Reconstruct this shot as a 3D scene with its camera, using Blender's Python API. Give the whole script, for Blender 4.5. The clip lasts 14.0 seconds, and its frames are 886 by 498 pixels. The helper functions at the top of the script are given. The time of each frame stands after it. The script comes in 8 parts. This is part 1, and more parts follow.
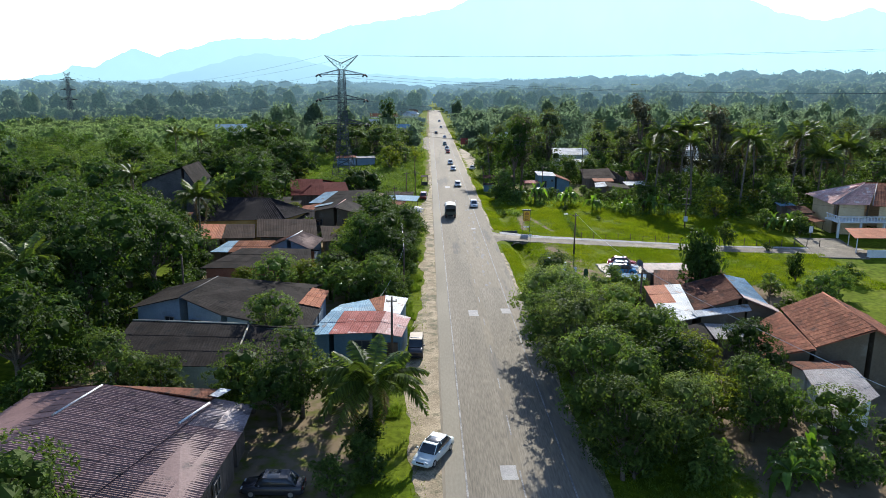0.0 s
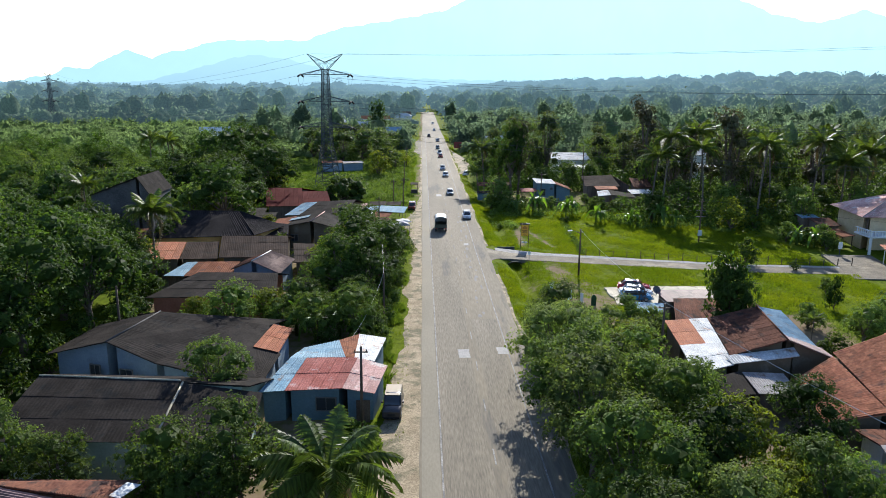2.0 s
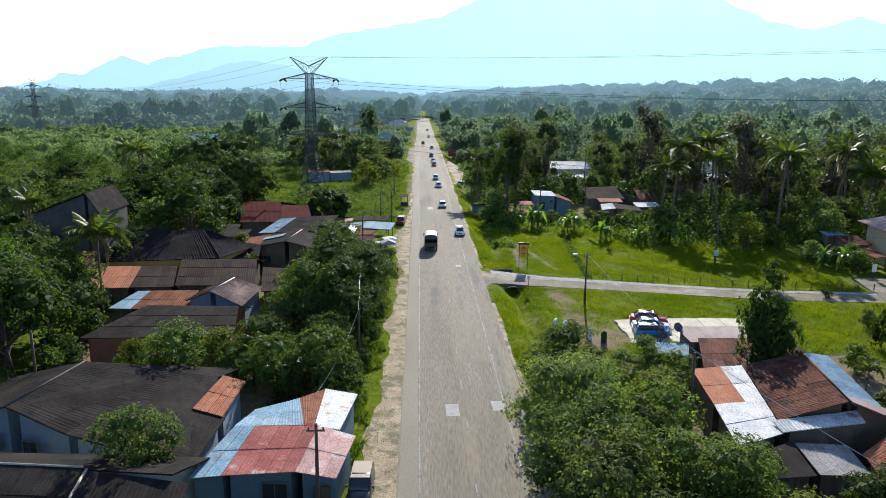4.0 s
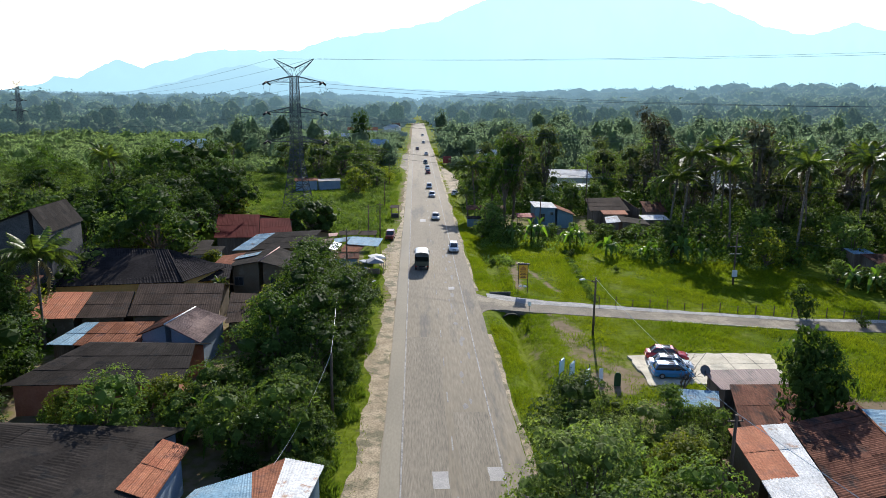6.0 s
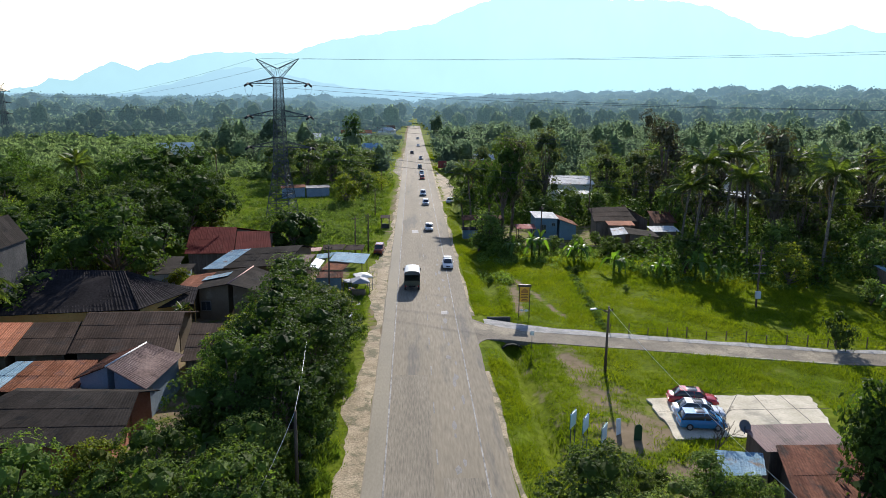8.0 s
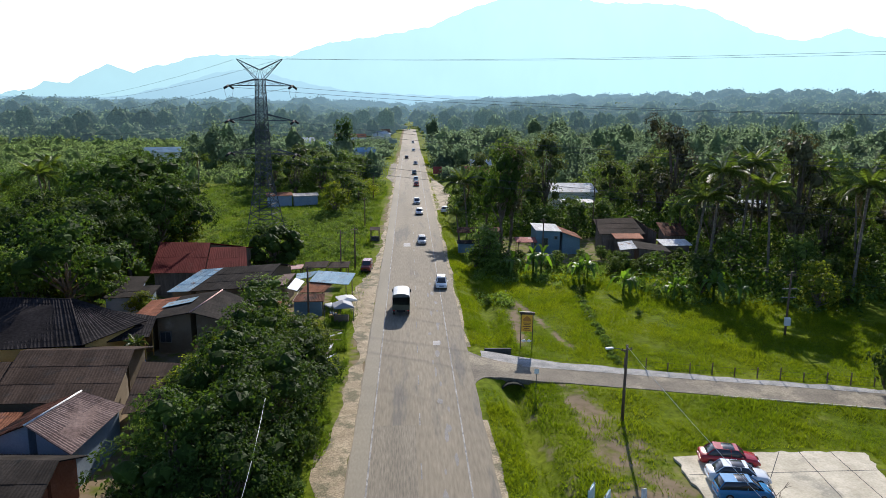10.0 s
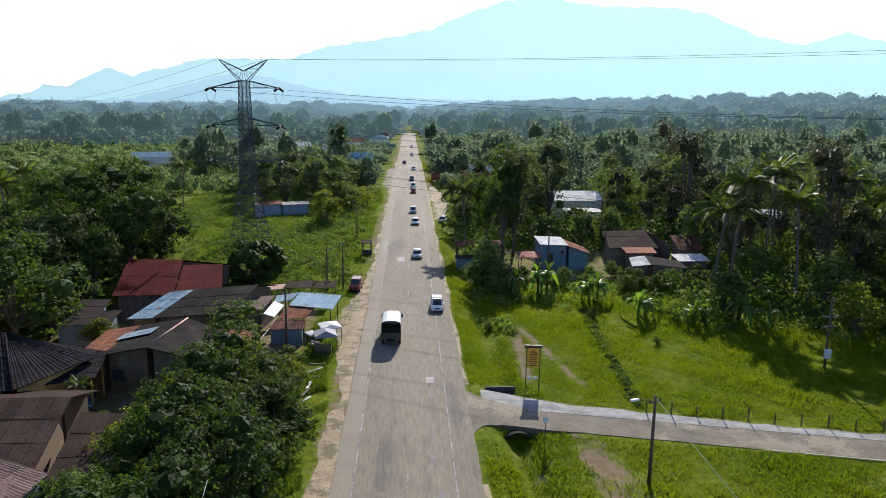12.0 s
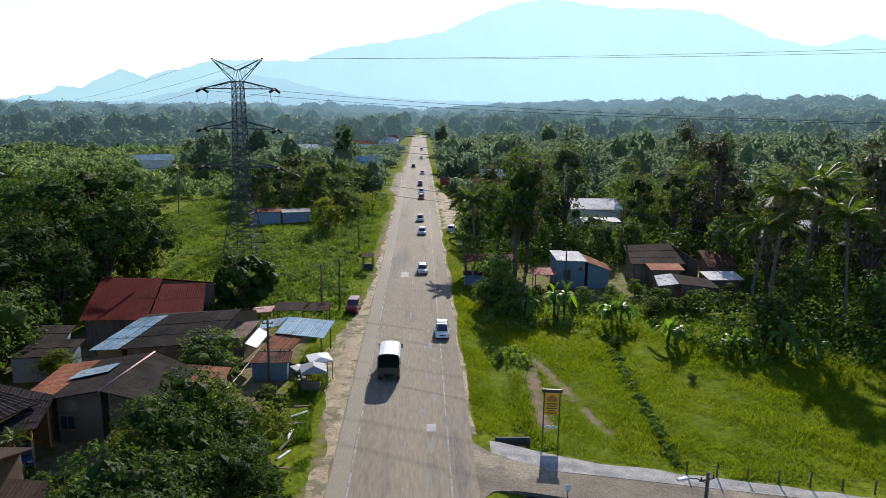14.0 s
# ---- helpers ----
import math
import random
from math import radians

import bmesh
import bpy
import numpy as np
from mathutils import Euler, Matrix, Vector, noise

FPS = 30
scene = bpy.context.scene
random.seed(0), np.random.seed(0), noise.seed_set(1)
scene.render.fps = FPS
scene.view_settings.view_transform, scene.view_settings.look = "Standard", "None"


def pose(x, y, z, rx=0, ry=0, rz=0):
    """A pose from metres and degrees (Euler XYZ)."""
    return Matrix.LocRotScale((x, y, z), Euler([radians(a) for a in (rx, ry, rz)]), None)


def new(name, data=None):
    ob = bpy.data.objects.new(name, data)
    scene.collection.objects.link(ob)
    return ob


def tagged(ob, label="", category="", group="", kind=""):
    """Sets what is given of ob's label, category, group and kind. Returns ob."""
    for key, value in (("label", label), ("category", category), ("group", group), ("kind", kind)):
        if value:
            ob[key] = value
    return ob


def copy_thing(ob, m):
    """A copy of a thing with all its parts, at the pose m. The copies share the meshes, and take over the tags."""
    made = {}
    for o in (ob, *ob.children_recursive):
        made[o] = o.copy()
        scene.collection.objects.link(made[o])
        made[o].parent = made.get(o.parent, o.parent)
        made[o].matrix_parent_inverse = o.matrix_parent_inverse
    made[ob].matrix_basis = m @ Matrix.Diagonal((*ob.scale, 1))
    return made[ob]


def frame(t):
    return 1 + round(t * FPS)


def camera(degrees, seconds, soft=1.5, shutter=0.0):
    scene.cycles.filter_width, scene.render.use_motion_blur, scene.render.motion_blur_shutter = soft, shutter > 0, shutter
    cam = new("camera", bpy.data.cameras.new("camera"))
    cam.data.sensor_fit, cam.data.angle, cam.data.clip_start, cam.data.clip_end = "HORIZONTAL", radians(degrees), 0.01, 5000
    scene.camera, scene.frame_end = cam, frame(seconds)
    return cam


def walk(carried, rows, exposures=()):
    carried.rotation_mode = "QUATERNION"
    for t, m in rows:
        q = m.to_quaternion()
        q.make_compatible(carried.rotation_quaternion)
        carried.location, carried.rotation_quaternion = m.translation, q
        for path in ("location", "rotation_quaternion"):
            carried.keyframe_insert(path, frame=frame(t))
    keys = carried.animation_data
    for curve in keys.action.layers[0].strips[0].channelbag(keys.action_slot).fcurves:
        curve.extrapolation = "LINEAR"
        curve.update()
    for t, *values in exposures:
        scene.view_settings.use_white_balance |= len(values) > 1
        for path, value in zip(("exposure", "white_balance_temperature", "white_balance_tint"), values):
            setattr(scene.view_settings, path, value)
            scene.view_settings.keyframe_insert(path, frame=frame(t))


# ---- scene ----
cam = camera(63.5, 14.0, soft=0.6)
METRES, EYE, TILT, LEAN, TURN, SIDE = 79.76, 27.84, -1.029, 2.913, -1.955, -6.8
ROWS = [
    (0.0, 0.0, 0.0, 0.0, 0.69, -12.09, -3.24),
    (0.5, 0.0027, 0.0436, -0.0002, 0.58, -12.06, -3.25),
    (1.0, 0.0055, 0.0877, -0.0002, 0.49, -12.04, -3.26),
    (1.5, 0.0083, 0.1316, -0.0005, 0.39, -11.99, -3.26),
    (2.0, 0.0112, 0.1751, -0.0002, 0.3, -11.93, -3.25),
    (2.5, 0.0145, 0.2183, -0.0002, 0.22, -11.87, -3.26),
    (3.0, 0.0179, 0.2593, -0.0003, 0.16, -11.71, -3.27),
    (5.5, 0.0307, 0.4372, 0.0023, -0.19, -11.17, -3.39),
    (6.0, 0.0323, 0.4713, 0.0029, -0.26, -11.08, -3.43),
    (6.5, 0.034, 0.5053, 0.0038, -0.33, -11.06, -3.42),
    (7.0, 0.036, 0.5394, 0.0041, -0.4, -10.98, -3.42),
    (7.5, 0.0383, 0.5728, 0.0052, -0.46, -10.94, -3.41),
    (8.0, 0.0402, 0.6068, 0.006, -0.53, -10.89, -3.45),
    (10.5, 0.0504, 0.7729, 0.01, -0.81, -10.6, -3.49),
    (11.0, 0.0526, 0.8053, 0.0105, -0.81, -10.57, -3.51),
    (11.5, 0.0546, 0.8373, 0.0113, -0.81, -10.49, -3.51),
    (12.0, 0.0568, 0.8691, 0.0116, -0.78, -10.37, -3.5),
    (12.5, 0.0594, 0.9009, 0.0129, -0.63, -10.37, -3.51),
    (13.0, 0.0619, 0.9327, 0.0142, -0.38, -10.34, -3.53),
    (13.5, 0.064, 0.9653, 0.0154, -0.13, -10.34, -3.6),
    (14.0, 0.0656, 0.9976, 0.0163, 0.14, -10.3, -3.62),
]
walk(cam, [(t, pose(SIDE, 0, EYE, TILT, LEAN, TURN) @ pose(METRES * x, METRES * y, METRES * z, 90 + pitch, roll, yaw)) for t, x, y, z, yaw, pitch, roll in ROWS], [(0.0, 0.92, 6000, 11), (7.0, 0.79, 6150, 13), (14.0, 0.68, 6250, 15)])

# ---- world, sun ----
SUN_AZ, SUN_EL = 11.5, 27.4          # degrees clockwise from +y, above the horizon
world = bpy.data.worlds.new("sky")
scene.world = world
world.use_nodes = True
wn = world.node_tree
sky = wn.nodes.new("ShaderNodeTexSky")
sky.sky_type, sky.sun_disc = "NISHITA", False
sky.sun_elevation, sky.sun_rotation = radians(SUN_EL), radians(SUN_AZ)
sky.air_density, sky.dust_density, sky.ozone_density = 0.75, 0.5, 2.0
wn.nodes["Background"].inputs["Strength"].default_value = 0.125
wn.links.new(sky.outputs["Color"], wn.nodes["Background"].inputs["Color"])
sun_data = bpy.data.lights.new("sun", "SUN")
sun_data.energy, sun_data.angle, sun_data.color = 4.8, radians(0.5), (1.0, 0.93, 0.80)
sun = new("sun", sun_data)
toward = Vector((math.sin(radians(SUN_AZ)) * math.cos(radians(SUN_EL)), math.cos(radians(SUN_AZ)) * math.cos(radians(SUN_EL)), math.sin(radians(SUN_EL))))
sun.matrix_basis = Matrix.Translation((0, 0, 120)) @ toward.to_track_quat("Z", "Y").to_matrix().to_4x4()


# ---- materials ----
def surface(name, a, b, scale=0.5, fine=8.0, rough=0.85, metal=0.0, bump=0.25, vary=0.0, island=0.0, spots=None, spot_scale=0.3, spot_at=0.6, spec=0.2, stretch=(1, 1, 1), fine_amount=0.35, soft=0.3):
    """Colour a to b in large soft blotches, fine grain over it, spots of a third colour, fine relief."""
    m = bpy.data.materials.new(name)
    m.use_nodes = True
    n, l = m.node_tree.nodes, m.node_tree.links
    bsdf = n["Principled BSDF"]
    geo = n.new("ShaderNodeNewGeometry")
    place = n.new("ShaderNodeVectorMath")
    place.operation = "MULTIPLY"
    place.inputs[1].default_value = stretch
    l.new(geo.outputs["Position"], place.inputs[0])
    big = n.new("ShaderNodeTexNoise")
    big.inputs["Scale"].default_value, big.inputs["Detail"].default_value, big.inputs["Roughness"].default_value = scale, 5, 0.6
    small = n.new("ShaderNodeTexNoise")
    small.inputs["Scale"].default_value, small.inputs["Detail"].default_value = fine, 4
    for t in (big, small):
        l.new(place.outputs[0], t.inputs["Vector"])
    ramp = n.new("ShaderNodeMapRange")
    ramp.inputs["From Min"].default_value, ramp.inputs["From Max"].default_value = 0.5 - soft / 2, 0.5 + soft / 2
    l.new(big.outputs["Fac"], ramp.inputs["Value"])
    mix = n.new("ShaderNodeMix")
    mix.data_type = "RGBA"
    mix.inputs["A"].default_value, mix.inputs["B"].default_value = (*a, 1), (*b, 1)
    l.new(ramp.outputs["Result"], mix.inputs["Factor"])
    col = mix.outputs["Result"]
    if spots:
        third = n.new("ShaderNodeTexNoise")
        third.inputs["Scale"].default_value, third.inputs["Detail"].default_value, third.inputs["Roughness"].default_value = spot_scale, 6, 0.65
        off = n.new("ShaderNodeVectorMath")
        off.inputs[1].default_value = (31.7, 11.3, 5.1)
        l.new(place.outputs[0], off.inputs[0])
        l.new(off.outputs[0], third.inputs["Vector"])
        step = n.new("ShaderNodeMapRange")
        step.inputs["From Min"].default_value, step.inputs["From Max"].default_value = spot_at - 0.05, spot_at + 0.05
        l.new(third.outputs["Fac"], step.inputs["Value"])
        m2 = n.new("ShaderNodeMix")
        m2.data_type = "RGBA"
        m2.inputs["B"].default_value = (*spots, 1)
        l.new(step.outputs["Result"], m2.inputs["Factor"])
        l.new(col, m2.inputs["A"])
        col = m2.outputs["Result"]
    gain = n.new("ShaderNodeMapRange")
    gain.inputs["From Min"].default_value, gain.inputs["From Max"].default_value = 0.25, 0.75
    gain.inputs["To Min"].default_value, gain.inputs["To Max"].default_value = 1 - fine_amount, 1 + fine_amount
    l.new(small.outputs["Fac"], gain.inputs["Value"])
    value = gain.outputs["Result"]
    for amount, source in ((vary, "obj"), (island, "isl")):
        if amount:
            node = n.new("ShaderNodeObjectInfo") if source == "obj" else geo
            r = n.new("ShaderNodeMapRange")
            r.inputs["To Min"].default_value, r.inputs["To Max"].default_value = 1 - amount, 1 + amount
            l.new(node.outputs["Random" if source == "obj" else "Random Per Island"], r.inputs["Value"])
            mul = n.new("ShaderNodeMath")
            mul.operation = "MULTIPLY"
            l.new(value, mul.inputs[0])
            l.new(r.outputs["Result"], mul.inputs[1])
            value = mul.outputs[0]
    final = n.new("ShaderNodeVectorMath")
    final.operation = "SCALE"
    l.new(col, final.inputs[0])
    l.new(value, final.inputs["Scale"])
    l.new(final.outputs[0], bsdf.inputs["Base Color"])
    bsdf.inputs["Roughness"].default_value, bsdf.inputs["Metallic"].default_value = rough, metal
    bsdf.inputs["Specular IOR Level"].default_value = spec
    if bump:
        bp = n.new("ShaderNodeBump")
        bp.inputs["Strength"].default_value, bp.inputs["Distance"].default_value = bump, 0.05
        l.new(small.outputs["Fac"], bp.inputs["Height"])
        l.new(bp.outputs[0], bsdf.inputs["Normal"])
    return m


def foliage(name, dark, light, through_col, scale=0.35, amount=0.2, rough=0.65, vary=0.35, island=0.4, spec=0.10, relief=None):
    """Leaves: varied from leaf to leaf and tree to tree, letting some sunlight through."""
    m = surface(name, dark, light, scale=scale, fine=2.0, rough=rough, bump=1.0 if relief else 0, vary=vary, island=island, fine_amount=0.4 if relief else 0.2, spec=spec, soft=0.35)
    n, l = m.node_tree.nodes, m.node_tree.links
    if relief:
        for node in n:
            if node.type == "BUMP":
                node.inputs["Distance"].default_value = relief[1]
            if node.type == "TEX_NOISE" and node.inputs["Scale"].default_value == 2.0:
                node.inputs["Scale"].default_value = relief[0]
    tr = n.new("ShaderNodeBsdfTranslucent")
    col = n["Principled BSDF"].inputs["Base Color"].links[0].from_socket
    tint = n.new("ShaderNodeMix")
    tint.data_type, tint.blend_type = "RGBA", "MULTIPLY"
    tint.inputs["Factor"].default_value = 1.0
    tint.inputs["B"].default_value = (*through_col, 1)
    l.new(col, tint.inputs["A"])
    l.new(tint.outputs["Result"], tr.inputs["Color"])
    mix = n.new("ShaderNodeMixShader")
    mix.inputs["Fac"].default_value = amount
    l.new(n["Principled BSDF"].outputs[0], mix.inputs[1])
    l.new(tr.outputs[0], mix.inputs[2])
    l.new(mix.outputs[0], n["Material Output"].inputs["Surface"])
    return m


def plain(name, col, rough=0.6, metal=0.0, spec=0.5, vary=0.0):
    return surface(name, tuple(c * 0.92 for c in col), tuple(min(1, c * 1.05) for c in col), scale=1.2, fine=30, rough=rough, metal=metal, bump=0.05, fine_amount=0.08, spec=spec, vary=vary)


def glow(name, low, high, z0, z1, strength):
    """Far hills behind kilometres of bright air: the haze is painted as emission."""
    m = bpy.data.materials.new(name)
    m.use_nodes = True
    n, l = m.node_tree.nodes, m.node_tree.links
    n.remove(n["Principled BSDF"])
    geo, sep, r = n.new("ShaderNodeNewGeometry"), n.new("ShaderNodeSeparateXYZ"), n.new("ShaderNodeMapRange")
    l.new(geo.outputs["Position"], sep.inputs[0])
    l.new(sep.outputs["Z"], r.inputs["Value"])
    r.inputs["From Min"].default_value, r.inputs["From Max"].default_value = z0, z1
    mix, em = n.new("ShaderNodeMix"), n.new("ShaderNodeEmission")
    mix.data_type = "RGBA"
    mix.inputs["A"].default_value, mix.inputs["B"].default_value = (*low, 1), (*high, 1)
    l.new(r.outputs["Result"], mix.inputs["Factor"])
    # Sunward brightening painted in: emission rises from left to right.
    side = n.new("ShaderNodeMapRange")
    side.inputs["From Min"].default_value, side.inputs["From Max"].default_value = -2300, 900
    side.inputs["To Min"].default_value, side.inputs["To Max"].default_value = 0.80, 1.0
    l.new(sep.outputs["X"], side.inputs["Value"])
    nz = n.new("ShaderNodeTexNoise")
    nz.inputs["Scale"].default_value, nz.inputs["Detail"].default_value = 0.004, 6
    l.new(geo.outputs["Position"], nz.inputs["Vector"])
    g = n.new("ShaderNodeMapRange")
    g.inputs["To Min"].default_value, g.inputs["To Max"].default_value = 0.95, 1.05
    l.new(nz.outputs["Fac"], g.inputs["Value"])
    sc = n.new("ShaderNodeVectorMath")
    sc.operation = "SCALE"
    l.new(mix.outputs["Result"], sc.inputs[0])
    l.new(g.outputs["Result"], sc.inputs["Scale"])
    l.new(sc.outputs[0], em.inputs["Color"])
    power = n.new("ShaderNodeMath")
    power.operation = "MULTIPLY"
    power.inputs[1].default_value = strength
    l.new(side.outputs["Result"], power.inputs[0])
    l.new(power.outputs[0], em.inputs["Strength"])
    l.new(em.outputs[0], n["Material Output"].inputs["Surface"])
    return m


asphalt = surface("asphalt", (0.160, 0.138, 0.103), (0.228, 0.197, 0.145), scale=0.10, fine=5, rough=0.88, bump=0.25, spots=(0.136, 0.124, 0.103), spot_scale=0.35, spot_at=0.6, stretch=(1, 0.12, 1), fine_amount=0.2, spec=0.12)
asphalt_new = surface("shoulder_asphalt", (0.205, 0.184, 0.141), (0.244, 0.219, 0.166), scale=0.15, fine=6, rough=0.88, bump=0.15, fine_amount=0.10, stretch=(1, 0.3, 1), spec=0.12)
asphalt_old = surface("lane_asphalt", (0.157, 0.138, 0.105), (0.210, 0.184, 0.141), scale=0.3, fine=9, rough=0.88, bump=0.5, stretch=(1, 0.1, 1), fine_amount=0.3, spec=0.12)
side_asphalt = surface("side_road_asphalt", (0.122, 0.105, 0.080), (0.172, 0.150, 0.113), scale=0.4, fine=6, rough=0.88, bump=0.3, spots=(0.234, 0.203, 0.147), spot_scale=0.25, spot_at=0.58, spec=0.12)
patch_pale = surface("repair_patch", (0.25, 0.245, 0.235), (0.33, 0.32, 0.30), scale=1, fine=10, rough=0.85, fine_amount=0.2, spec=0.2)
worn_pale = surface("worn_asphalt", (0.17, 0.162, 0.148), (0.215, 0.205, 0.19), scale=1, fine=10, rough=0.85, fine_amount=0.25, spec=0.2)
paint_white = surface("road_paint", (0.30, 0.29, 0.27), (0.20, 0.195, 0.18), scale=0.5, fine=10, rough=0.8, spots=(0.15, 0.145, 0.138), spot_scale=0.9, spot_at=0.52, spec=0.2)
gravel = surface("gravel_verge", (0.225, 0.178, 0.112), (0.35, 0.285, 0.19), scale=0.6, fine=7, rough=0.95, bump=0.6, spots=(0.14, 0.125, 0.075), spot_scale=0.5, spot_at=0.54, fine_amount=0.45)
concrete = surface("concrete", (0.36, 0.32, 0.235), (0.46, 0.42, 0.32), scale=0.35, fine=6, rough=0.85, bump=0.2, spots=(0.35, 0.32, 0.26), spot_scale=0.5, spot_at=0.62, fine_amount=0.12)
concrete_dark = surface("weathered_concrete", (0.05, 0.05, 0.05), (0.085, 0.083, 0.08), scale=0.5, fine=6, rough=0.9, bump=0.3)
roof_maroon = surface("maroon_sheet", (0.145, 0.085, 0.078), (0.20, 0.122, 0.11), scale=0.35, fine=5, rough=0.6, metal=0.0, bump=0.1, vary=0.16, spots=(0.08, 0.05, 0.045), spot_scale=0.6, spot_at=0.62, fine_amount=0.2, spec=0.25)
roof_faded = surface("faded_brown_sheet", (0.125, 0.085, 0.075), (0.18, 0.13, 0.115), scale=0.5, fine=5, rough=0.9, bump=0.12, vary=0.15, spots=(0.08, 0.055, 0.05), spot_scale=0.7, spot_at=0.6, spec=0.08)
# Maroon sheets under sun glare: the pale sheen is put into the colour.
roof_sheen = surface("glare_painted_maroon_sheet", (0.17, 0.12, 0.11), (0.27, 0.21, 0.20), scale=0.5, fine=5, rough=0.5, bump=0.12, vary=0.15, spots=(0.08, 0.055, 0.05), spot_scale=0.7, spot_at=0.6, spec=0.35)
roof_red = surface("red_sheet", (0.062, 0.009, 0.008), (0.085, 0.014, 0.012), scale=0.3, fine=4, rough=0.9, bump=0.05, vary=0.08, fine_amount=0.12, spots=(0.072, 0.022, 0.018), spot_scale=0.5, spot_at=0.66, spec=0.03)
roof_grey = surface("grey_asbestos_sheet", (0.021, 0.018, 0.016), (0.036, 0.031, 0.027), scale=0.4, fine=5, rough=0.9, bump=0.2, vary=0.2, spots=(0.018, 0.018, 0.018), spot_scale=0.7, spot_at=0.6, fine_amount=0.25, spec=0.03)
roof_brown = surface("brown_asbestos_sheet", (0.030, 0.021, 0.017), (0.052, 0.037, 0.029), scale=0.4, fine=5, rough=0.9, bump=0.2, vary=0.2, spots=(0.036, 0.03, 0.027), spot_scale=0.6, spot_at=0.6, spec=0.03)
roof_rust = surface("rusty_sheet", (0.15, 0.06, 0.032), (0.22, 0.10, 0.06), scale=0.5, fine=6, rough=0.9, bump=0.15, vary=0.22, spots=(0.12, 0.06, 0.045), spot_scale=0.9, spot_at=0.58, spec=0.03)
roof_darkrust = surface("dark_rusty_sheet", (0.09, 0.04, 0.028), (0.15, 0.07, 0.045), scale=0.6, fine=6, rough=0.9, bump=0.15, vary=0.25, spots=(0.05, 0.035, 0.03), spot_scale=0.9, spot_at=0.56, stretch=(1, 0.4, 1), spec=0.03)
roof_orange = surface("terracotta_sheet", (0.27, 0.095, 0.05), (0.34, 0.14, 0.075), scale=0.5, fine=6, rough=0.9, bump=0.15, vary=0.15, spots=(0.25, 0.11, 0.07), spot_scale=0.8, spot_at=0.6, spec=0.12)
roof_blue = surface("blue_grey_sheet", (0.15, 0.26, 0.34), (0.25, 0.345, 0.40), scale=0.5, fine=6, rough=0.9, metal=0.0, bump=0.1, vary=0.15, spots=(0.20, 0.15, 0.11), spot_scale=0.8, spot_at=0.63, spec=0.12)
roof_pale = surface("pale_grey_sheet", (0.24, 0.22, 0.21), (0.34, 0.32, 0.30), scale=0.5, fine=6, rough=0.9, bump=0.1, vary=0.12, spots=(0.22, 0.15, 0.11), spot_scale=0.7, spot_at=0.64, spec=0.12)
roof_zinc = surface("zinc_sheet", (0.45, 0.46, 0.46), (0.60, 0.60, 0.58), scale=0.5, fine=6, rough=0.9, metal=0.0, bump=0.1, vary=0.12, spots=(0.33, 0.22, 0.15), spot_scale=0.7, spot_at=0.64, spec=0.12)
roof_pink = surface("faded_pink_sheet", (0.42, 0.24, 0.21), (0.50, 0.33, 0.29), scale=0.5, fine=6, rough=0.9, bump=0.1, vary=0.15, spots=(0.55, 0.48, 0.44), spot_scale=0.6, spot_at=0.6, spec=0.12)
roof_redpaint = surface("red_painted_sheet", (0.25, 0.075, 0.06), (0.32, 0.12, 0.10), scale=0.5, fine=6, rough=0.9, bump=0.1, vary=0.15, spots=(0.45, 0.35, 0.33), spot_scale=0.5, spot_at=0.62, spec=0.12)
roof_tile = surface("red_roof_tile", (0.24, 0.085, 0.045), (0.33, 0.13, 0.07), scale=0.5, fine=4, rough=0.9, bump=0.15, vary=0.25, island=0.12, spots=(0.14, 0.065, 0.045), spot_scale=0.7, spot_at=0.6, spec=0.12)
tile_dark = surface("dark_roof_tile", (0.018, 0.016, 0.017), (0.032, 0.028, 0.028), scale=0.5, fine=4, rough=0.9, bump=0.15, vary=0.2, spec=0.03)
wall_blue = surface("pale_blue_wall", (0.19, 0.25, 0.32), (0.25, 0.31, 0.37), scale=0.5, fine=6, rough=0.85, bump=0.1, spots=(0.2, 0.24, 0.28), spot_scale=0.6, spot_at=0.62, fine_amount=0.1)
wall_green = surface("pale_green_wall", (0.30, 0.37, 0.30), (0.36, 0.43, 0.35), scale=0.5, fine=6, rough=0.85, bump=0.1, spots=(0.34, 0.38, 0.32), spot_scale=0.6, spot_at=0.62, fine_amount=0.1)
wall_cream = surface("cream_wall", (0.12, 0.092, 0.06), (0.16, 0.125, 0.082), scale=0.5, fine=6, rough=0.85, bump=0.1, spots=(0.20, 0.165, 0.12), spot_scale=0.6, spot_at=0.62, fine_amount=0.1)
wall_sand = surface("sand_coloured_wall", (0.50, 0.38, 0.22), (0.58, 0.46, 0.29), scale=0.5, fine=6, rough=0.85, bump=0.1, spots=(0.44, 0.35, 0.22), spot_scale=0.6, spot_at=0.62, fine_amount=0.1)
wall_yellow = surface("yellow_wall", (0.55, 0.34, 0.10), (0.60, 0.40, 0.14), scale=0.5, fine=6, rough=0.85, bump=0.1, fine_amount=0.1)
wall_white = surface("white_wall", (0.60, 0.60, 0.58), (0.70, 0.70, 0.68), scale=0.5, fine=6, rough=0.85, bump=0.1, spots=(0.45, 0.45, 0.43), spot_scale=0.6, spot_at=0.64, fine_amount=0.08)
wall_wood = surface("weathered_board_wall", (0.11, 0.085, 0.065), (0.18, 0.14, 0.11), scale=0.8, fine=6, rough=0.9, bump=0.3, stretch=(4, 4, 0.3))
wall_teal = surface("blue_teal_wall", (0.10, 0.165, 0.20), (0.135, 0.205, 0.24), scale=0.5, fine=6, rough=0.85, bump=0.1, fine_amount=0.1)
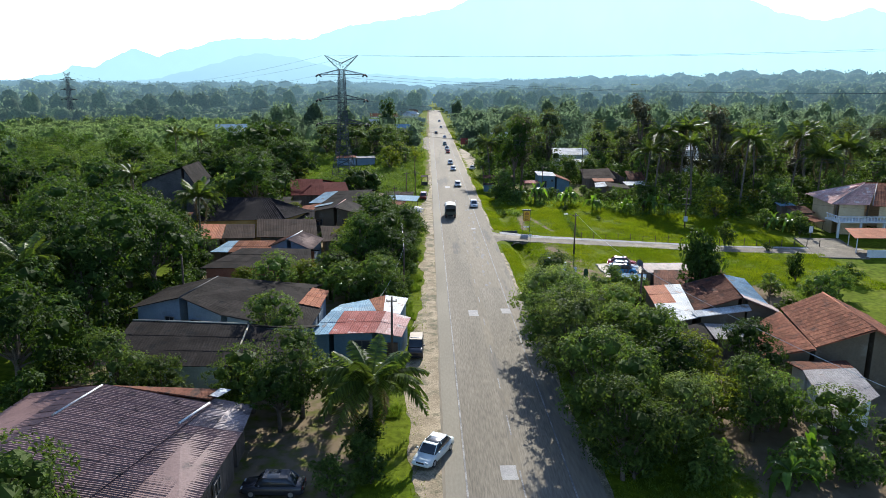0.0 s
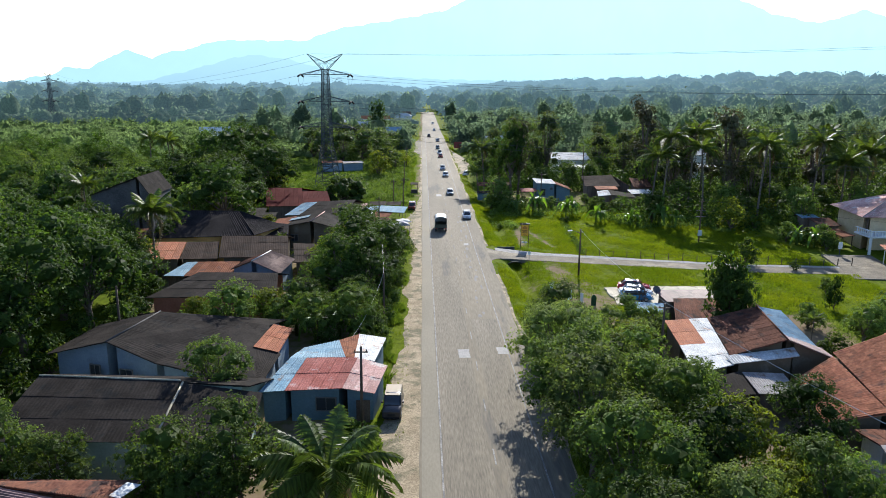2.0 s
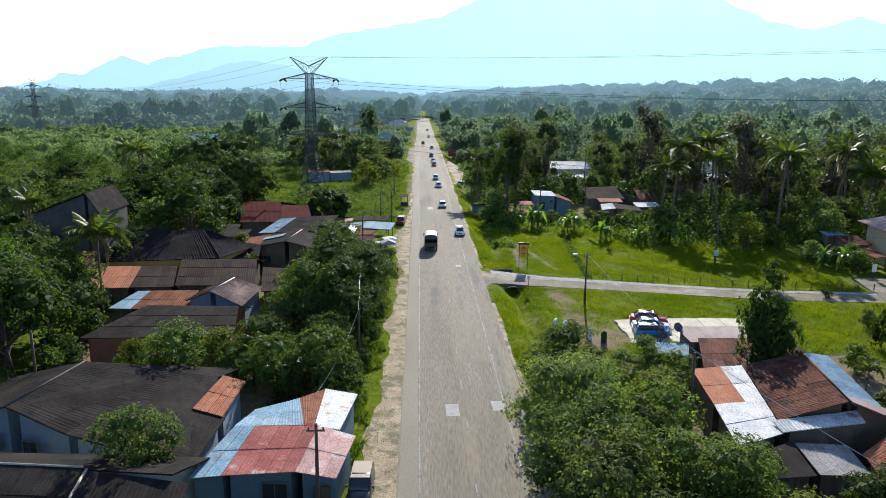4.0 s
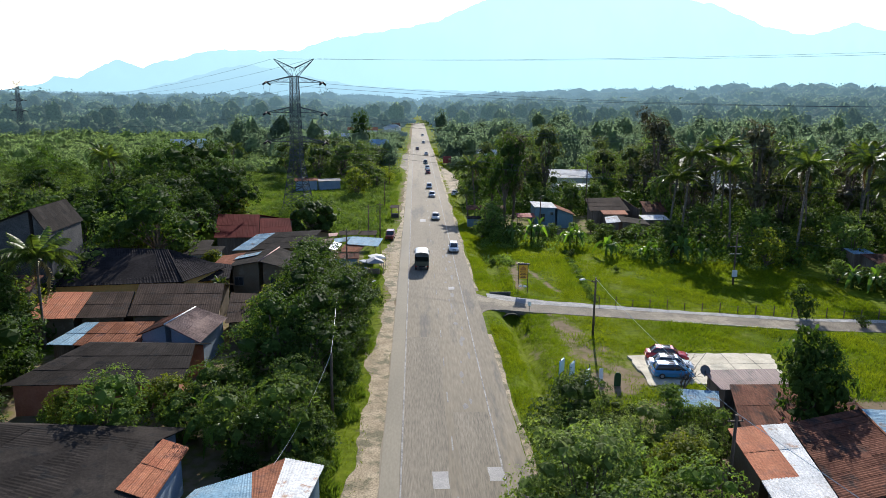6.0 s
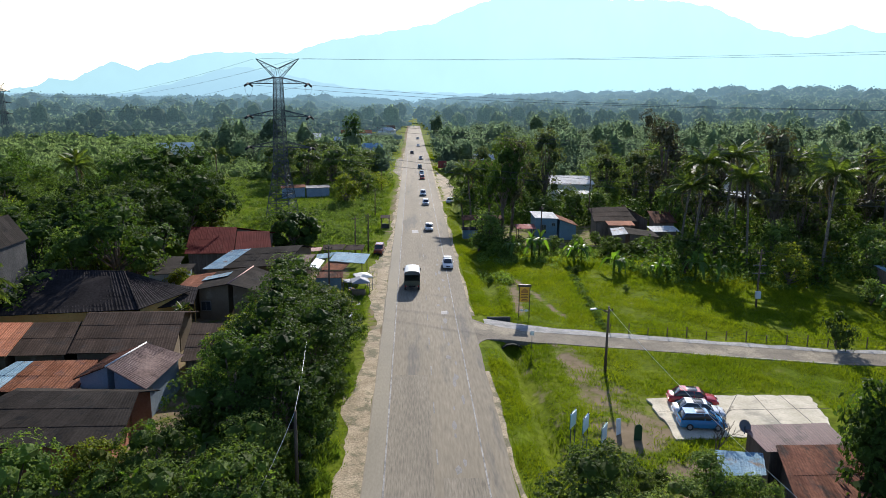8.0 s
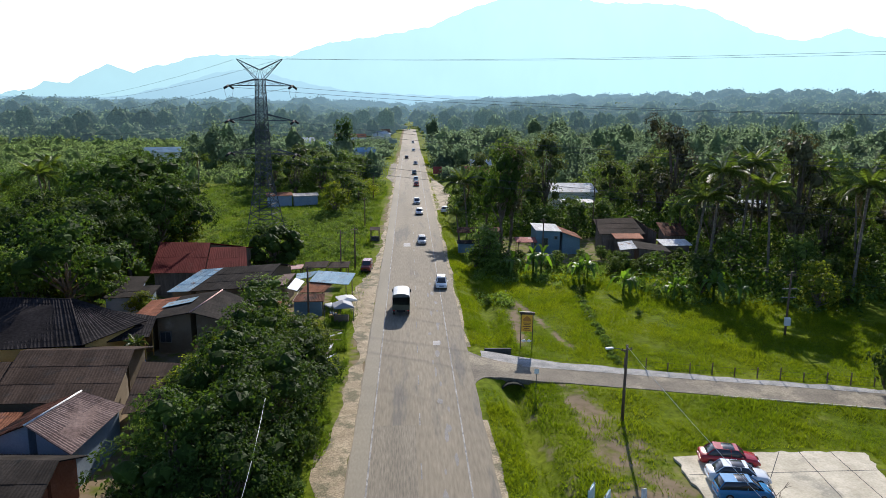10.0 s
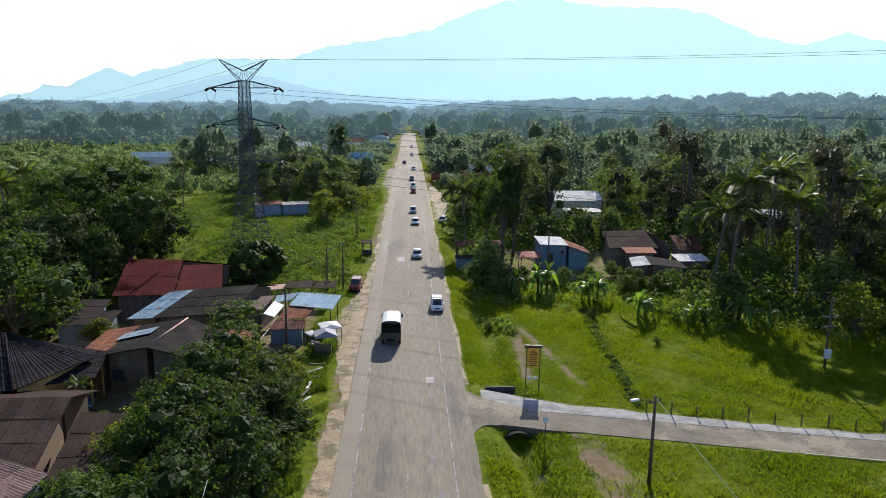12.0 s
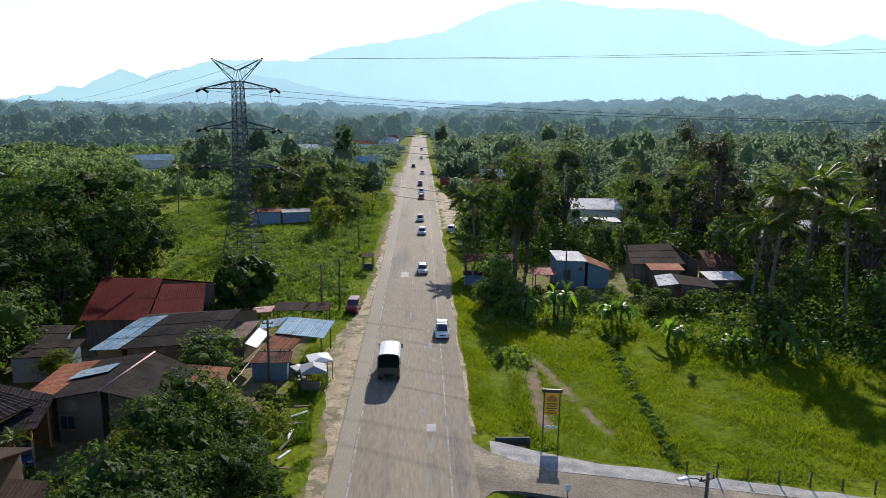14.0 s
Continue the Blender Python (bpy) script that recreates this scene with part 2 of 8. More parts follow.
wall_red = surface("brick_red_wall", (0.26, 0.10, 0.06), (0.32, 0.14, 0.09), scale=0.5, fine=6, rough=0.9, bump=0.2, fine_amount=0.15)
timber = surface("timber", (0.07, 0.05, 0.035), (0.12, 0.09, 0.065), scale=0.8, fine=12, rough=0.85, bump=0.2, stretch=(3, 3, 0.5))
bark = surface("bark", (0.07, 0.055, 0.04), (0.14, 0.115, 0.09), scale=1.2, fine=9, rough=0.95, bump=0.5)
palm_bark = surface("palm_bark", (0.09, 0.075, 0.06), (0.15, 0.13, 0.105), scale=1.0, fine=9, rough=0.95, bump=0.5, stretch=(1, 1, 4))
glass = plain("window_glass", (0.03, 0.035, 0.04), rough=0.12, spec=0.7)
frame_white = plain("window_frame_paint", (0.14, 0.135, 0.125))
steel = surface("galvanised_steel", (0.05, 0.058, 0.062), (0.085, 0.095, 0.10), scale=0.5, fine=5, rough=0.85, metal=0.0, bump=0.05)
wire_mat = plain("wire", (0.06, 0.06, 0.065), rough=0.9, spec=0.0)
wire_pale = plain("bright_wire", (0.6, 0.6, 0.58), rough=0.5)
rubber = plain("tyre_rubber", (0.02, 0.02, 0.02), rough=0.85)
chrome = plain("wheel_metal", (0.45, 0.45, 0.46), rough=0.35, metal=0.7)
dark_plastic = plain("dark_trim", (0.02, 0.02, 0.022), rough=0.8, spec=0.1)
lamp_clear = plain("headlight_glass", (0.6, 0.6, 0.6), rough=0.15)
lamp_red = plain("tail_light_red", (0.35, 0.02, 0.015), rough=0.25)
leaf_wood = foliage("woodland_leaves", (0.042, 0.066, 0.020), (0.082, 0.115, 0.034), (2.2, 2.2, 0.9), amount=0.36, spec=0.05)
leaf_olive = foliage("olive_leaves", (0.044, 0.062, 0.022), (0.082, 0.102, 0.038), (2.0, 2.0, 0.9), amount=0.36, spec=0.05)
leaf_feather = foliage("feathery_leaves", (0.075, 0.105, 0.030), (0.125, 0.165, 0.045), (1.9, 1.9, 1.0), amount=0.40, spec=0.05)
leaf_tree = foliage("tree_leaves", (0.048, 0.080, 0.019), (0.088, 0.128, 0.030), (2.1, 2.1, 1.0), amount=0.36, spec=0.05)
leaf_bright = foliage("fresh_leaves", (0.066, 0.108, 0.022), (0.11, 0.16, 0.036), (1.9, 1.9, 0.9), amount=0.40, spec=0.05)
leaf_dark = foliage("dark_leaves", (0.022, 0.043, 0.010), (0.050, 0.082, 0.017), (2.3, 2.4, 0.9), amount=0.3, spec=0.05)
leaf_yellow = foliage("yellowish_leaves", (0.085, 0.115, 0.016), (0.14, 0.165, 0.024), (1.9, 1.9, 0.6), amount=0.4, spec=0.05)
leaf_red = foliage("reddish_brown_leaves", (0.048, 0.052, 0.026), (0.085, 0.082, 0.042), (1.9, 1.8, 1.0))
leaf_palm = foliage("palm_leaves", (0.05, 0.08, 0.018), (0.10, 0.135, 0.03), (2.1, 2.1, 0.8), rough=0.5, spec=0.2, amount=0.3)
leaf_dry = foliage("dry_fronds", (0.11, 0.085, 0.035), (0.17, 0.13, 0.05), (1.5, 1.4, 0.8))
leaf_banana = foliage("banana_leaves", (0.06, 0.12, 0.018), (0.105, 0.18, 0.03), (1.9, 2.0, 0.6), rough=0.45, spec=0.2, amount=0.4)
# Paler and bluer than the near leaves: distance haze put into the colour.
leaf_far = foliage("hazed_woods_leaves", (0.062, 0.088, 0.058), (0.11, 0.14, 0.088), (2.1, 2.3, 1.8), scale=0.03, vary=0.0, island=0.22, rough=0.9, spec=0.03, amount=0.46, relief=(0.8, 0.5))
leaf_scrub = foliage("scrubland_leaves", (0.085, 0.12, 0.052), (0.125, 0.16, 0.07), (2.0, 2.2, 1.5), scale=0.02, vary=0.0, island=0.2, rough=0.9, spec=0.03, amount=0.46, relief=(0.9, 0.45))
grass_mat = foliage("grass_blades", (0.090, 0.135, 0.008), (0.155, 0.185, 0.012), (1.5, 1.55, 0.5), scale=0.12, vary=0, island=0.2, amount=0.5, spec=0.03)

grass_dull = foliage("scrub_grass", (0.06, 0.10, 0.016), (0.11, 0.16, 0.024), (2.0, 2.0, 0.7), scale=0.12, vary=0, island=0.3, amount=0.35)


# ---- mesh helpers ----
def part(name, bm, material, parent=None, label=""):
    """Link a bmesh as one mesh object, under its thing where one is given."""
    me = bpy.data.meshes.new(name)
    bm.to_mesh(me)
    bm.free()
    me.materials.append(material)
    ob = new(name, me)
    ob.parent = parent
    return tagged(ob, label)


def thing(name, at, label, category, group="", kind=""):
    ob = new(name)
    ob.empty_display_size = 0.3
    ob.location = at
    return tagged(ob, label, category, group, kind)


def quads(name, v, material, parent=None, label=""):
    """One mesh of separate leaves or blades; v is an array of N x 3 or 4 corners x 3."""
    n, k = len(v), v.shape[1]
    me = bpy.data.meshes.new(name)
    me.vertices.add(k * n)
    me.vertices.foreach_set("co", np.ascontiguousarray(v, dtype=np.float32).ravel())
    me.loops.add(k * n)
    me.loops.foreach_set("vertex_index", np.arange(k * n, dtype=np.int32))
    me.polygons.add(n)
    me.polygons.foreach_set("loop_start", np.arange(0, k * n, k, dtype=np.int32))
    me.update(calc_edges=True)
    me.materials.append(material)
    ob = new(name, me)
    ob.parent = parent
    return tagged(ob, label)


def box(bm, x0, x1, y0, y1, z0, z1, bevel=0.0, m=None):
    made = bmesh.ops.create_cube(bm, size=1)["verts"]
    for v in made:
        v.co = Vector(((x0 + x1) / 2 + v.co.x * (x1 - x0), (y0 + y1) / 2 + v.co.y * (y1 - y0), (z0 + z1) / 2 + v.co.z * (z1 - z0)))
    if bevel:
        edges = list({e for v in made for e in v.link_edges})
        res = bmesh.ops.bevel(bm, geom=edges, offset=bevel, segments=1, affect="EDGES")
        made = list({v for f in res["faces"] for v in f.verts} | {v for v in made if v.is_valid})
    if m is not None:
        for v in made:
            v.co = m @ v.co
    return bm


def one_box(*args, **kw):
    return box(bmesh.new(), *args, **kw)


def tube(bm, points, radii, sides=6, cap=True):
    """A tapered tube along points."""
    rings = []
    pts = [Vector(p) for p in points]
    for i, p in enumerate(pts):
        way = (pts[min(i + 1, len(pts) - 1)] - pts[max(i - 1, 0)]).normalized()
        side = way.cross(Vector((0.31, 0.95, 0.05))).normalized()
        up = side.cross(way)
        rings.append([bm.verts.new(p + float(radii[i]) * (math.cos(a) * side + math.sin(a) * up)) for a in (2 * math.pi * k / sides for k in range(sides))])
    for r0, r1 in zip(rings, rings[1:]):
        for k in range(sides):
            f = bm.faces.new((r0[k], r0[(k + 1) % sides], r1[(k + 1) % sides], r1[k]))
            f.smooth = sides > 4
    if cap:
        bm.faces.new(rings[0][::-1])
        bm.faces.new(rings[-1])
    return bm


def slab(bm, corners, thick):
    """A flat plate through four or more corners, thick downwards along its normal."""
    c = [Vector(p) for p in corners]
    n = (c[1] - c[0]).cross(c[-1] - c[0]).normalized()
    if n.z < 0:
        n = -n
        c = c[::-1]
    top = [bm.verts.new(p) for p in c]
    low = [bm.verts.new(p - n * thick) for p in c]
    bm.faces.new(top)
    bm.faces.new(low[::-1])
    for i in range(len(c)):
        j = (i + 1) % len(c)
        bm.faces.new((top[j], top[i], low[i], low[j]))
    return bm


# ---- ground ----
def smooth(a, b, x):
    t = np.clip((x - a) / (b - a), 0, 1)
    return t * t * (3 - 2 * t)


def lumps(x, y, s, seed=0.0):
    return np.sin(x / s * 1.7 + seed + 1.3 * np.sin(y / s * 0.9 + seed)) * np.cos(y / s * 1.3 - seed + 1.1 * np.sin(x / s * 0.7))


def side_road_y(x):
    return 128.75 - 0.235 * (np.minimum(x, 45) - 9) - 0.10 * np.clip(np.asarray(x) - 45, 0, 40)


def land(x, y):
    """The height of the ground."""
    x, y = np.asarray(x, float), np.asarray(y, float)
    z = np.full(np.broadcast(x, y).shape, -0.06)
    right, left = smooth(6.2, 9, x), smooth(6.6, 12, -x)
    z = z - 0.3 * right + 0.05 * left
    on_road = smooth(2.5, 1.9, np.abs(y - side_road_y(x)))
    ditch = np.exp(-((x - 9.6) / 1.25) ** 2) * smooth(40, 70, y) * smooth(470, 330, y) * (1 - on_road)
    z = z - np.where(y < 128, 1.25, 0.75) * ditch
    z = z + 0.10 * lumps(x, y, 5.0) * smooth(7, 12, np.abs(x)) * (1 - smooth(7, 3.5, np.abs(y - side_road_y(x))) * (x > 4))
    z = z + 0.17 * smooth(6.5, 2.4, np.abs(y - side_road_y(x))) * smooth(12, 15, x)
    d = np.hypot(x, y)
    z = z + smooth(350, 1700, d) * (8 + 26 * smooth(0, 700, x) + 5 * lumps(x, y, 240, 2.0)) * smooth(30, 160, np.abs(x + 6))
    return z


def soil_at(x, y):
    """Bare earth, 0 to 1."""
    s = smooth(0.3, 0.75, lumps(x, y, 9, 1.0) * 0.5 + 0.25 * lumps(x, y, 3.1, 4.0)) * 0.25
    s = np.maximum(s, smooth(8.3 + 0.7 * lumps(x, y, 4.0), 7.0, -x) * (x < -5) * 0.6 * (0.6 + 0.45 * smooth(-0.5, 0.4, lumps(x, y, 6, 2.0))))
    yard = smooth(-46, -40, x) * smooth(-10, -13, x) * smooth(30, 36, y) * smooth(172, 160, y)
    s = np.maximum(s, 0.6 * yard)
    yard = smooth(14, 19, x) * smooth(48, 40, x) * smooth(38, 45, y) * smooth(101, 97, y)
    s = np.maximum(s, 0.8 * yard)
    track = np.exp(-(((x - (15.0 + (124 - y) * 0.13)) / (1.4 + 0.14 * (124 - np.clip(y, 96, 124)))) ** 4)) * smooth(98, 104, y) * smooth(127.5, 126, y) * (0.8 + 0.25 * lumps(x, y, 1.9))
    s = np.maximum(s, 0.72 * track)
    s = np.maximum(s, 0.9 * np.exp(-(((x - 16) / 3.2) ** 2 + ((y - 103) / 4.5) ** 2)))
    s = np.maximum(s, (0.36 + 0.2 * lumps(x, y, 1.3)) * np.exp(-(((x - 10.8) / 1.5) ** 2)) * smooth(58, 66, y) * smooth(126, 124, y))
    field = np.exp(-(((x - 12.5 - (y - 140) * 0.05) / 1.1) ** 2)) * smooth(135, 139, y) * smooth(158, 150, y) + np.exp(-(((x - 17 + (y - 140) * 0.18) / 0.7) ** 2)) * smooth(134, 137, y) * smooth(160, 152, y)
    s = np.maximum(s, 0.75 * field)
    yard = smooth(12, 15, x) * smooth(50, 46, x) * smooth(177, 181, y) * smooth(208, 204, y)
    s = np.maximum(s, 0.5 * yard)
    s = np.maximum(s, 0.7 * smooth(9.5, 7.5, np.abs(x)) * smooth(330, 350, y) * smooth(380, 365, y))
    return np.clip(s, 0, 1)


def axis_lines(lo, hi, step, far_lo, far_hi):
    near = list(np.arange(lo, hi + step / 2, step))
    out, s = [], step
    x = hi
    while x < far_hi:
        s *= 1.25
        x = min(x + s, far_hi)
        out.append(x)
    back, s, x = [], step, lo
    while x > far_lo:
        s *= 1.25
        x = max(x - s, far_lo)
        back.append(x)
    return np.array(back[::-1] + near + out)


def build_ground():
    xs, ys = axis_lines(-56, 80, 0.9, -4900, 4900), axis_lines(24, 260, 1.0, -900, 4900)
    gx, gy = np.meshgrid(xs, ys)
    gz = land(gx, gy)
    nx, ny = len(xs), len(ys)
    verts = np.stack([gx, gy, gz], -1).reshape(-1, 3)
    i = (np.arange(ny - 1)[:, None] * nx + np.arange(nx - 1)[None]).ravel()
    faces = np.stack([i, i + 1, i + nx + 1, i + nx], 1)
    me = bpy.data.meshes.new("ground")
    me.from_pydata(verts.tolist(), [], faces.tolist())
    att = me.attributes.new("soil", "FLOAT", "POINT")
    att.data.foreach_set("value", soil_at(gx, gy).ravel().astype(np.float32))
    me.polygons.foreach_set("use_smooth", np.ones(len(me.polygons), dtype=bool))
    m = surface("ground_grass", (0.070, 0.106, 0.006), (0.118, 0.145, 0.010), scale=0.10, fine=1.6, rough=0.95, bump=0.8, spec=0.02, spots=(0.15, 0.165, 0.035), spot_scale=0.22, spot_at=0.62, fine_amount=0.4)
    n, l = m.node_tree.nodes, m.node_tree.links
    bsdf = n["Principled BSDF"]
    green = bsdf.inputs["Base Color"].links[0].from_socket
    a, mix, nz = n.new("ShaderNodeAttribute"), n.new("ShaderNodeMix"), n.new("ShaderNodeTexNoise")
    a.attribute_name = "soil"
    mix.data_type = "RGBA"
    nz.inputs["Scale"].default_value, nz.inputs["Detail"].default_value = 0.9, 6
    geo = n.new("ShaderNodeNewGeometry")
    l.new(geo.outputs["Position"], nz.inputs["Vector"])
    ramp = n.new("ShaderNodeMix")
    ramp.data_type = "RGBA"
    ramp.inputs["A"].default_value, ramp.inputs["B"].default_value = (0.11, 0.08, 0.05, 1), (0.24, 0.19, 0.125, 1)
    l.new(nz.outputs["Fac"], ramp.inputs["Factor"])
    add = n.new("ShaderNodeMath")
    add.operation = "ADD"
    l.new(a.outputs["Fac"], add.inputs[0])
    l.new(nz.outputs["Fac"], add.inputs[1])
    step = n.new("ShaderNodeMapRange")
    step.inputs["From Min"].default_value, step.inputs["From Max"].default_value = 0.85, 1.15
    l.new(add.outputs[0], step.inputs["Value"])
    l.new(step.outputs["Result"], mix.inputs["Factor"])
    l.new(green, mix.inputs["A"])
    l.new(ramp.outputs["Result"], mix.inputs["B"])
    l.new(mix.outputs["Result"], bsdf.inputs["Base Color"])
    me.materials.append(m)
    return tagged(new("ground", me), "grassy ground with bare brown earth in the yards", "ground", kind="structure")


ground = build_ground()


def ribbon(name, left, right, ys, z, material, label, category, parent=None, rough_edge=0.0, thick=0.25):
    """A paved strip between x = left(y) and x = right(y), with sides that go into the ground."""
    rnd = random.Random(name)
    bm = bmesh.new()
    rows = []
    ja = jb = 0.0
    for y in ys:
        ja, jb = 0.72 * ja + rnd.uniform(-rough_edge, rough_edge), 0.72 * jb + rnd.uniform(-rough_edge, rough_edge)
        a, b = left(y) + ja, right(y) + jb
        rows.append([bm.verts.new(p) for p in ((a, y, z - thick), (a, y, z), ((a + b) / 2, y, z + 0.02), (b, y, z), (b, y, z - thick))])
    for r0, r1 in zip(rows, rows[1:]):
        for k in range(4):
            bm.faces.new((r0[k], r0[k + 1], r1[k + 1], r1[k]))
    ob = part(name, bm, material, parent)
    return tagged(ob, label, category, kind="structure")


def steps(a, b, s):
    return [a + s * i for i in range(int((b - a) / s) + 1)]


road_ys = steps(-60, 240, 1.5) + steps(245, 760, 15)
road = ribbon("road", lambda y: -5.6, lambda y: 5.6, road_ys, 0.0, asphalt, "straight grey two-lane asphalt road, worn and patched", "road", rough_edge=0.07)


def strip(name, x0, x1, y0, y1, z, material, parent, rough_edge=0.0, s=4.0):
    rnd = random.Random(name + str(y0))
    bm = bmesh.new()
    rows = []
    for y in steps(y0, y1, s):
        a, b = x0 + rnd.uniform(-rough_edge, rough_edge), x1 + rnd.uniform(-rough_edge, rough_edge)
        rows.append([bm.verts.new(p) for p in ((a, y, z + 0.02 * (1 - abs(a) / 5.6)), (b, y, z + 0.02 * (1 - abs(b) / 5.6)))])
    for r0, r1 in zip(rows, rows[1:]):
        bm.faces.new((r0[0], r0[1], r1[1], r1[0]))
    return part(name, bm, material, parent)


strip("shoulder_strip", -5.5, -4.12, -60, 330, 0.006, asphalt_new, road, 0.04)
strip("lane_surface", -3.95, -0.35, -60, 118, 0.006, asphalt_old, road, 0.12)
strip("lane_surface", 0.4, 3.4, -60, 96, 0.006, asphalt_old, road, 0.2)
strip("edge_line", -4.06, -3.93, -60, 420, 0.011, paint_white, road, 0.01)
strip("edge_line", 3.52, 3.64, -60, 420, 0.011, paint_white, road, 0.01)
for i, y in enumerate(steps(-55, 420, 9.0)):
    strip("centre_dash", -0.05, 0.06, y, y + 3.6, 0.012, paint_white, road, 0.005, s=1.2)
for x, y, w, h in ((-1.1, 84.6, 1.2, 2.4), (3.0, 85.4, 1.1, 2.0), (-0.8, 47.3, 1.2, 2.0), (2.2, 137.6, 0.8, 2.2), (-1.3, 194.5, 1.3, 3.5)):
    strip("repair_patch", x - w / 2, x + w / 2, y - h / 2, y + h / 2, 0.016, patch_pale, road, 0.04, s=h / 3)
blot = random.Random(15)
for k in range(26):
    y = 96 + k * 2.9 + blot.uniform(-1.2, 1.2)
    x, w, h = 2.2 + blot.uniform(-0.7, 0.6), blot.uniform(0.08, 0.32), blot.uniform(0.5, 1.6)
    bm = bmesh.new()
    ring = [(x + w * math.cos(a) * blot.uniform(0.6, 1.2), y + h * math.sin(a) * blot.uniform(0.6, 1.2), 0.031 - 0.0036 * abs(x)) for a in (2 * math.pi * i / 9 for i in range(9))]
    bm.faces.new([bm.verts.new(q) for q in ring])
    part("worn_patch", bm, worn_pale, road)

verge = ribbon("verge", lambda y: -6.95 + 0.75 * float(smooth(176, 196, y)) - 0.2 * math.sin(y * 0.13) - 0.22 * math.sin(y * 0.41) - 0.12 * math.sin(y * 1.13) - (2.0 * math.exp(-((y - 158) / 13) ** 2)) - (1.9 * math.exp(-((y - 68) / 24) ** 2)) - (0.7 * math.exp(-((y - 112) / 10) ** 2)), lambda y: -5.5, steps(-60, 420, 0.7), -0.03, gravel, "sandy gravel verge beside the road", "verge", rough_edge=0.17)
ribbon("verge", lambda y: 5.5, lambda y: 6.0 + 0.15 * math.sin(y * 0.3), steps(-60, 118, 1.5), -0.03, gravel, "thin sandy edge of the road", "verge", rough_edge=0.1)
ribbon("verge", lambda y: 5.5, lambda y: 6.05 + 0.2 * math.sin(y * 0.3), steps(136, 420, 1.5), -0.03, gravel, "thin sandy edge of the road", "verge", rough_edge=0.1)


def build_side_road():
    bm = bmesh.new()
    rows = []
    rnd = random.Random(5)
    for x in steps(5.3, 8.3, 0.3) + steps(9, 92, 1.5):
        flare = 4.6 * math.exp(-((x - 5.3) / 2.6))
        corner = 3.6 * math.exp(-((x - 5.3) / 0.75))
        c = float(side_road_y(x))
        a, b = c - 1.95 - corner + rnd.uniform(-.08, .08), c + 1.95 + flare * 0.75 + rnd.uniform(-.1, .1)
        z = -0.14 if x > 12 else -0.14 + (12 - x) * 0.019
        rows.append([bm.verts.new(p) for p in ((x, a, z - 0.5), (x, a, z), (x, b, z), (x, b, z - 0.5))])
    for r0, r1 in zip(rows, rows[1:]):
        for k in range(3):
            bm.faces.new((r0[k], r1[k], r1[k + 1], r0[k + 1]))
    ob = part("side_road", bm, side_asphalt)
    tagged(ob, "narrow pale asphalt side road to the houses", "road", kind="structure")
    bm = bmesh.new()
    rows = []
    for x in steps(6.3, 70, 1.5):
        c = float(side_road_y(x))
        rows.append([bm.verts.new(p) for p in ((x, c + 1.8, -0.12), (x, c + 3.0 + 2.0 * math.exp(-(x - 10) / 9) + rnd.uniform(-.3, .3), -0.15))])
    for r0, r1 in zip(rows, rows[1:]):
        bm.faces.new((r0[0], r1[0], r1[1], r0[1]))
    tagged(part("gravel_strip", bm, surface("grey_gravel", (0.20, 0.20, 0.19), (0.33, 0.32, 0.30), scale=0.8, fine=8, rough=0.95, bump=0.6, fine_amount=0.4)), "loose grey gravel along the side road", "gravel", kind="structure")
    # low concrete edge on the near side
    bm = bmesh.new()
    xs = steps(29, 44, 1.5)
    rows = []
    for x in xs:
        y = float(side_road_y(x)) - 2.15
        rows.append([bm.verts.new(p) for p in ((x, y - 0.07, -0.5), (x, y - 0.07, -0.07), (x, y + 0.07, -0.07), (x, y + 0.07, -0.5))])
    for r0, r1 in zip(rows, rows[1:]):
        for k in range(3):
            bm.faces.new((r0[k], r1[k], r1[k + 1], r0[k + 1]))
    tagged(part("kerb", bm, concrete), "low pale concrete kerb along the side road", "kerb", kind="structure")


build_side_road()


# ---- far distance ----
def build_hills(name, dist, profile, col_low, col_high, top_z, strength, label, rough=1.0):
    """A mountain range: azimuth and elevation in degrees along its crest, folded down to its foot."""
    rnd = np.random.RandomState(3)
    az = np.arange(-46, 60.01, 0.25)
    el = np.interp(az, [p[0] for p in profile], [p[1] for p in profile])
    el = el + rough * (0.10 * np.sin(az * 2.9) + 0.07 * np.sin(az * 6.1 + 1) + 0.04 * np.sin(az * 13.7 + 2))
    bm = bmesh.new()
    rows = []
    for a, e in zip(az, el):
        d = (math.sin(radians(a)), math.cos(radians(a)))
        top = max(dist * math.tan(radians(max(e, 0.02))) + 28, 5)
        col = []
        for k, f in enumerate((1.0, 0.75, 0.5, 0.25, 0.0)):
            r = dist - 600 * (1 - f) + (60 * math.sin(a * 5 + k) if 0 < k < 4 else 0)
            col.append(bm.verts.new((-3 + d[0] * r, 40 + d[1] * r, -20 + (top + 20) * f)))
        rows.append(col)
    for r0, r1 in zip(rows, rows[1:]):
        for k in range(4):
            f = bm.faces.new((r0[k], r1[k], r1[k + 1], r0[k + 1]))
            f.smooth = True
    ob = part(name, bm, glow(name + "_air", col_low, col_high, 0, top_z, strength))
    return tagged(ob, label, "mountains", kind="structure")


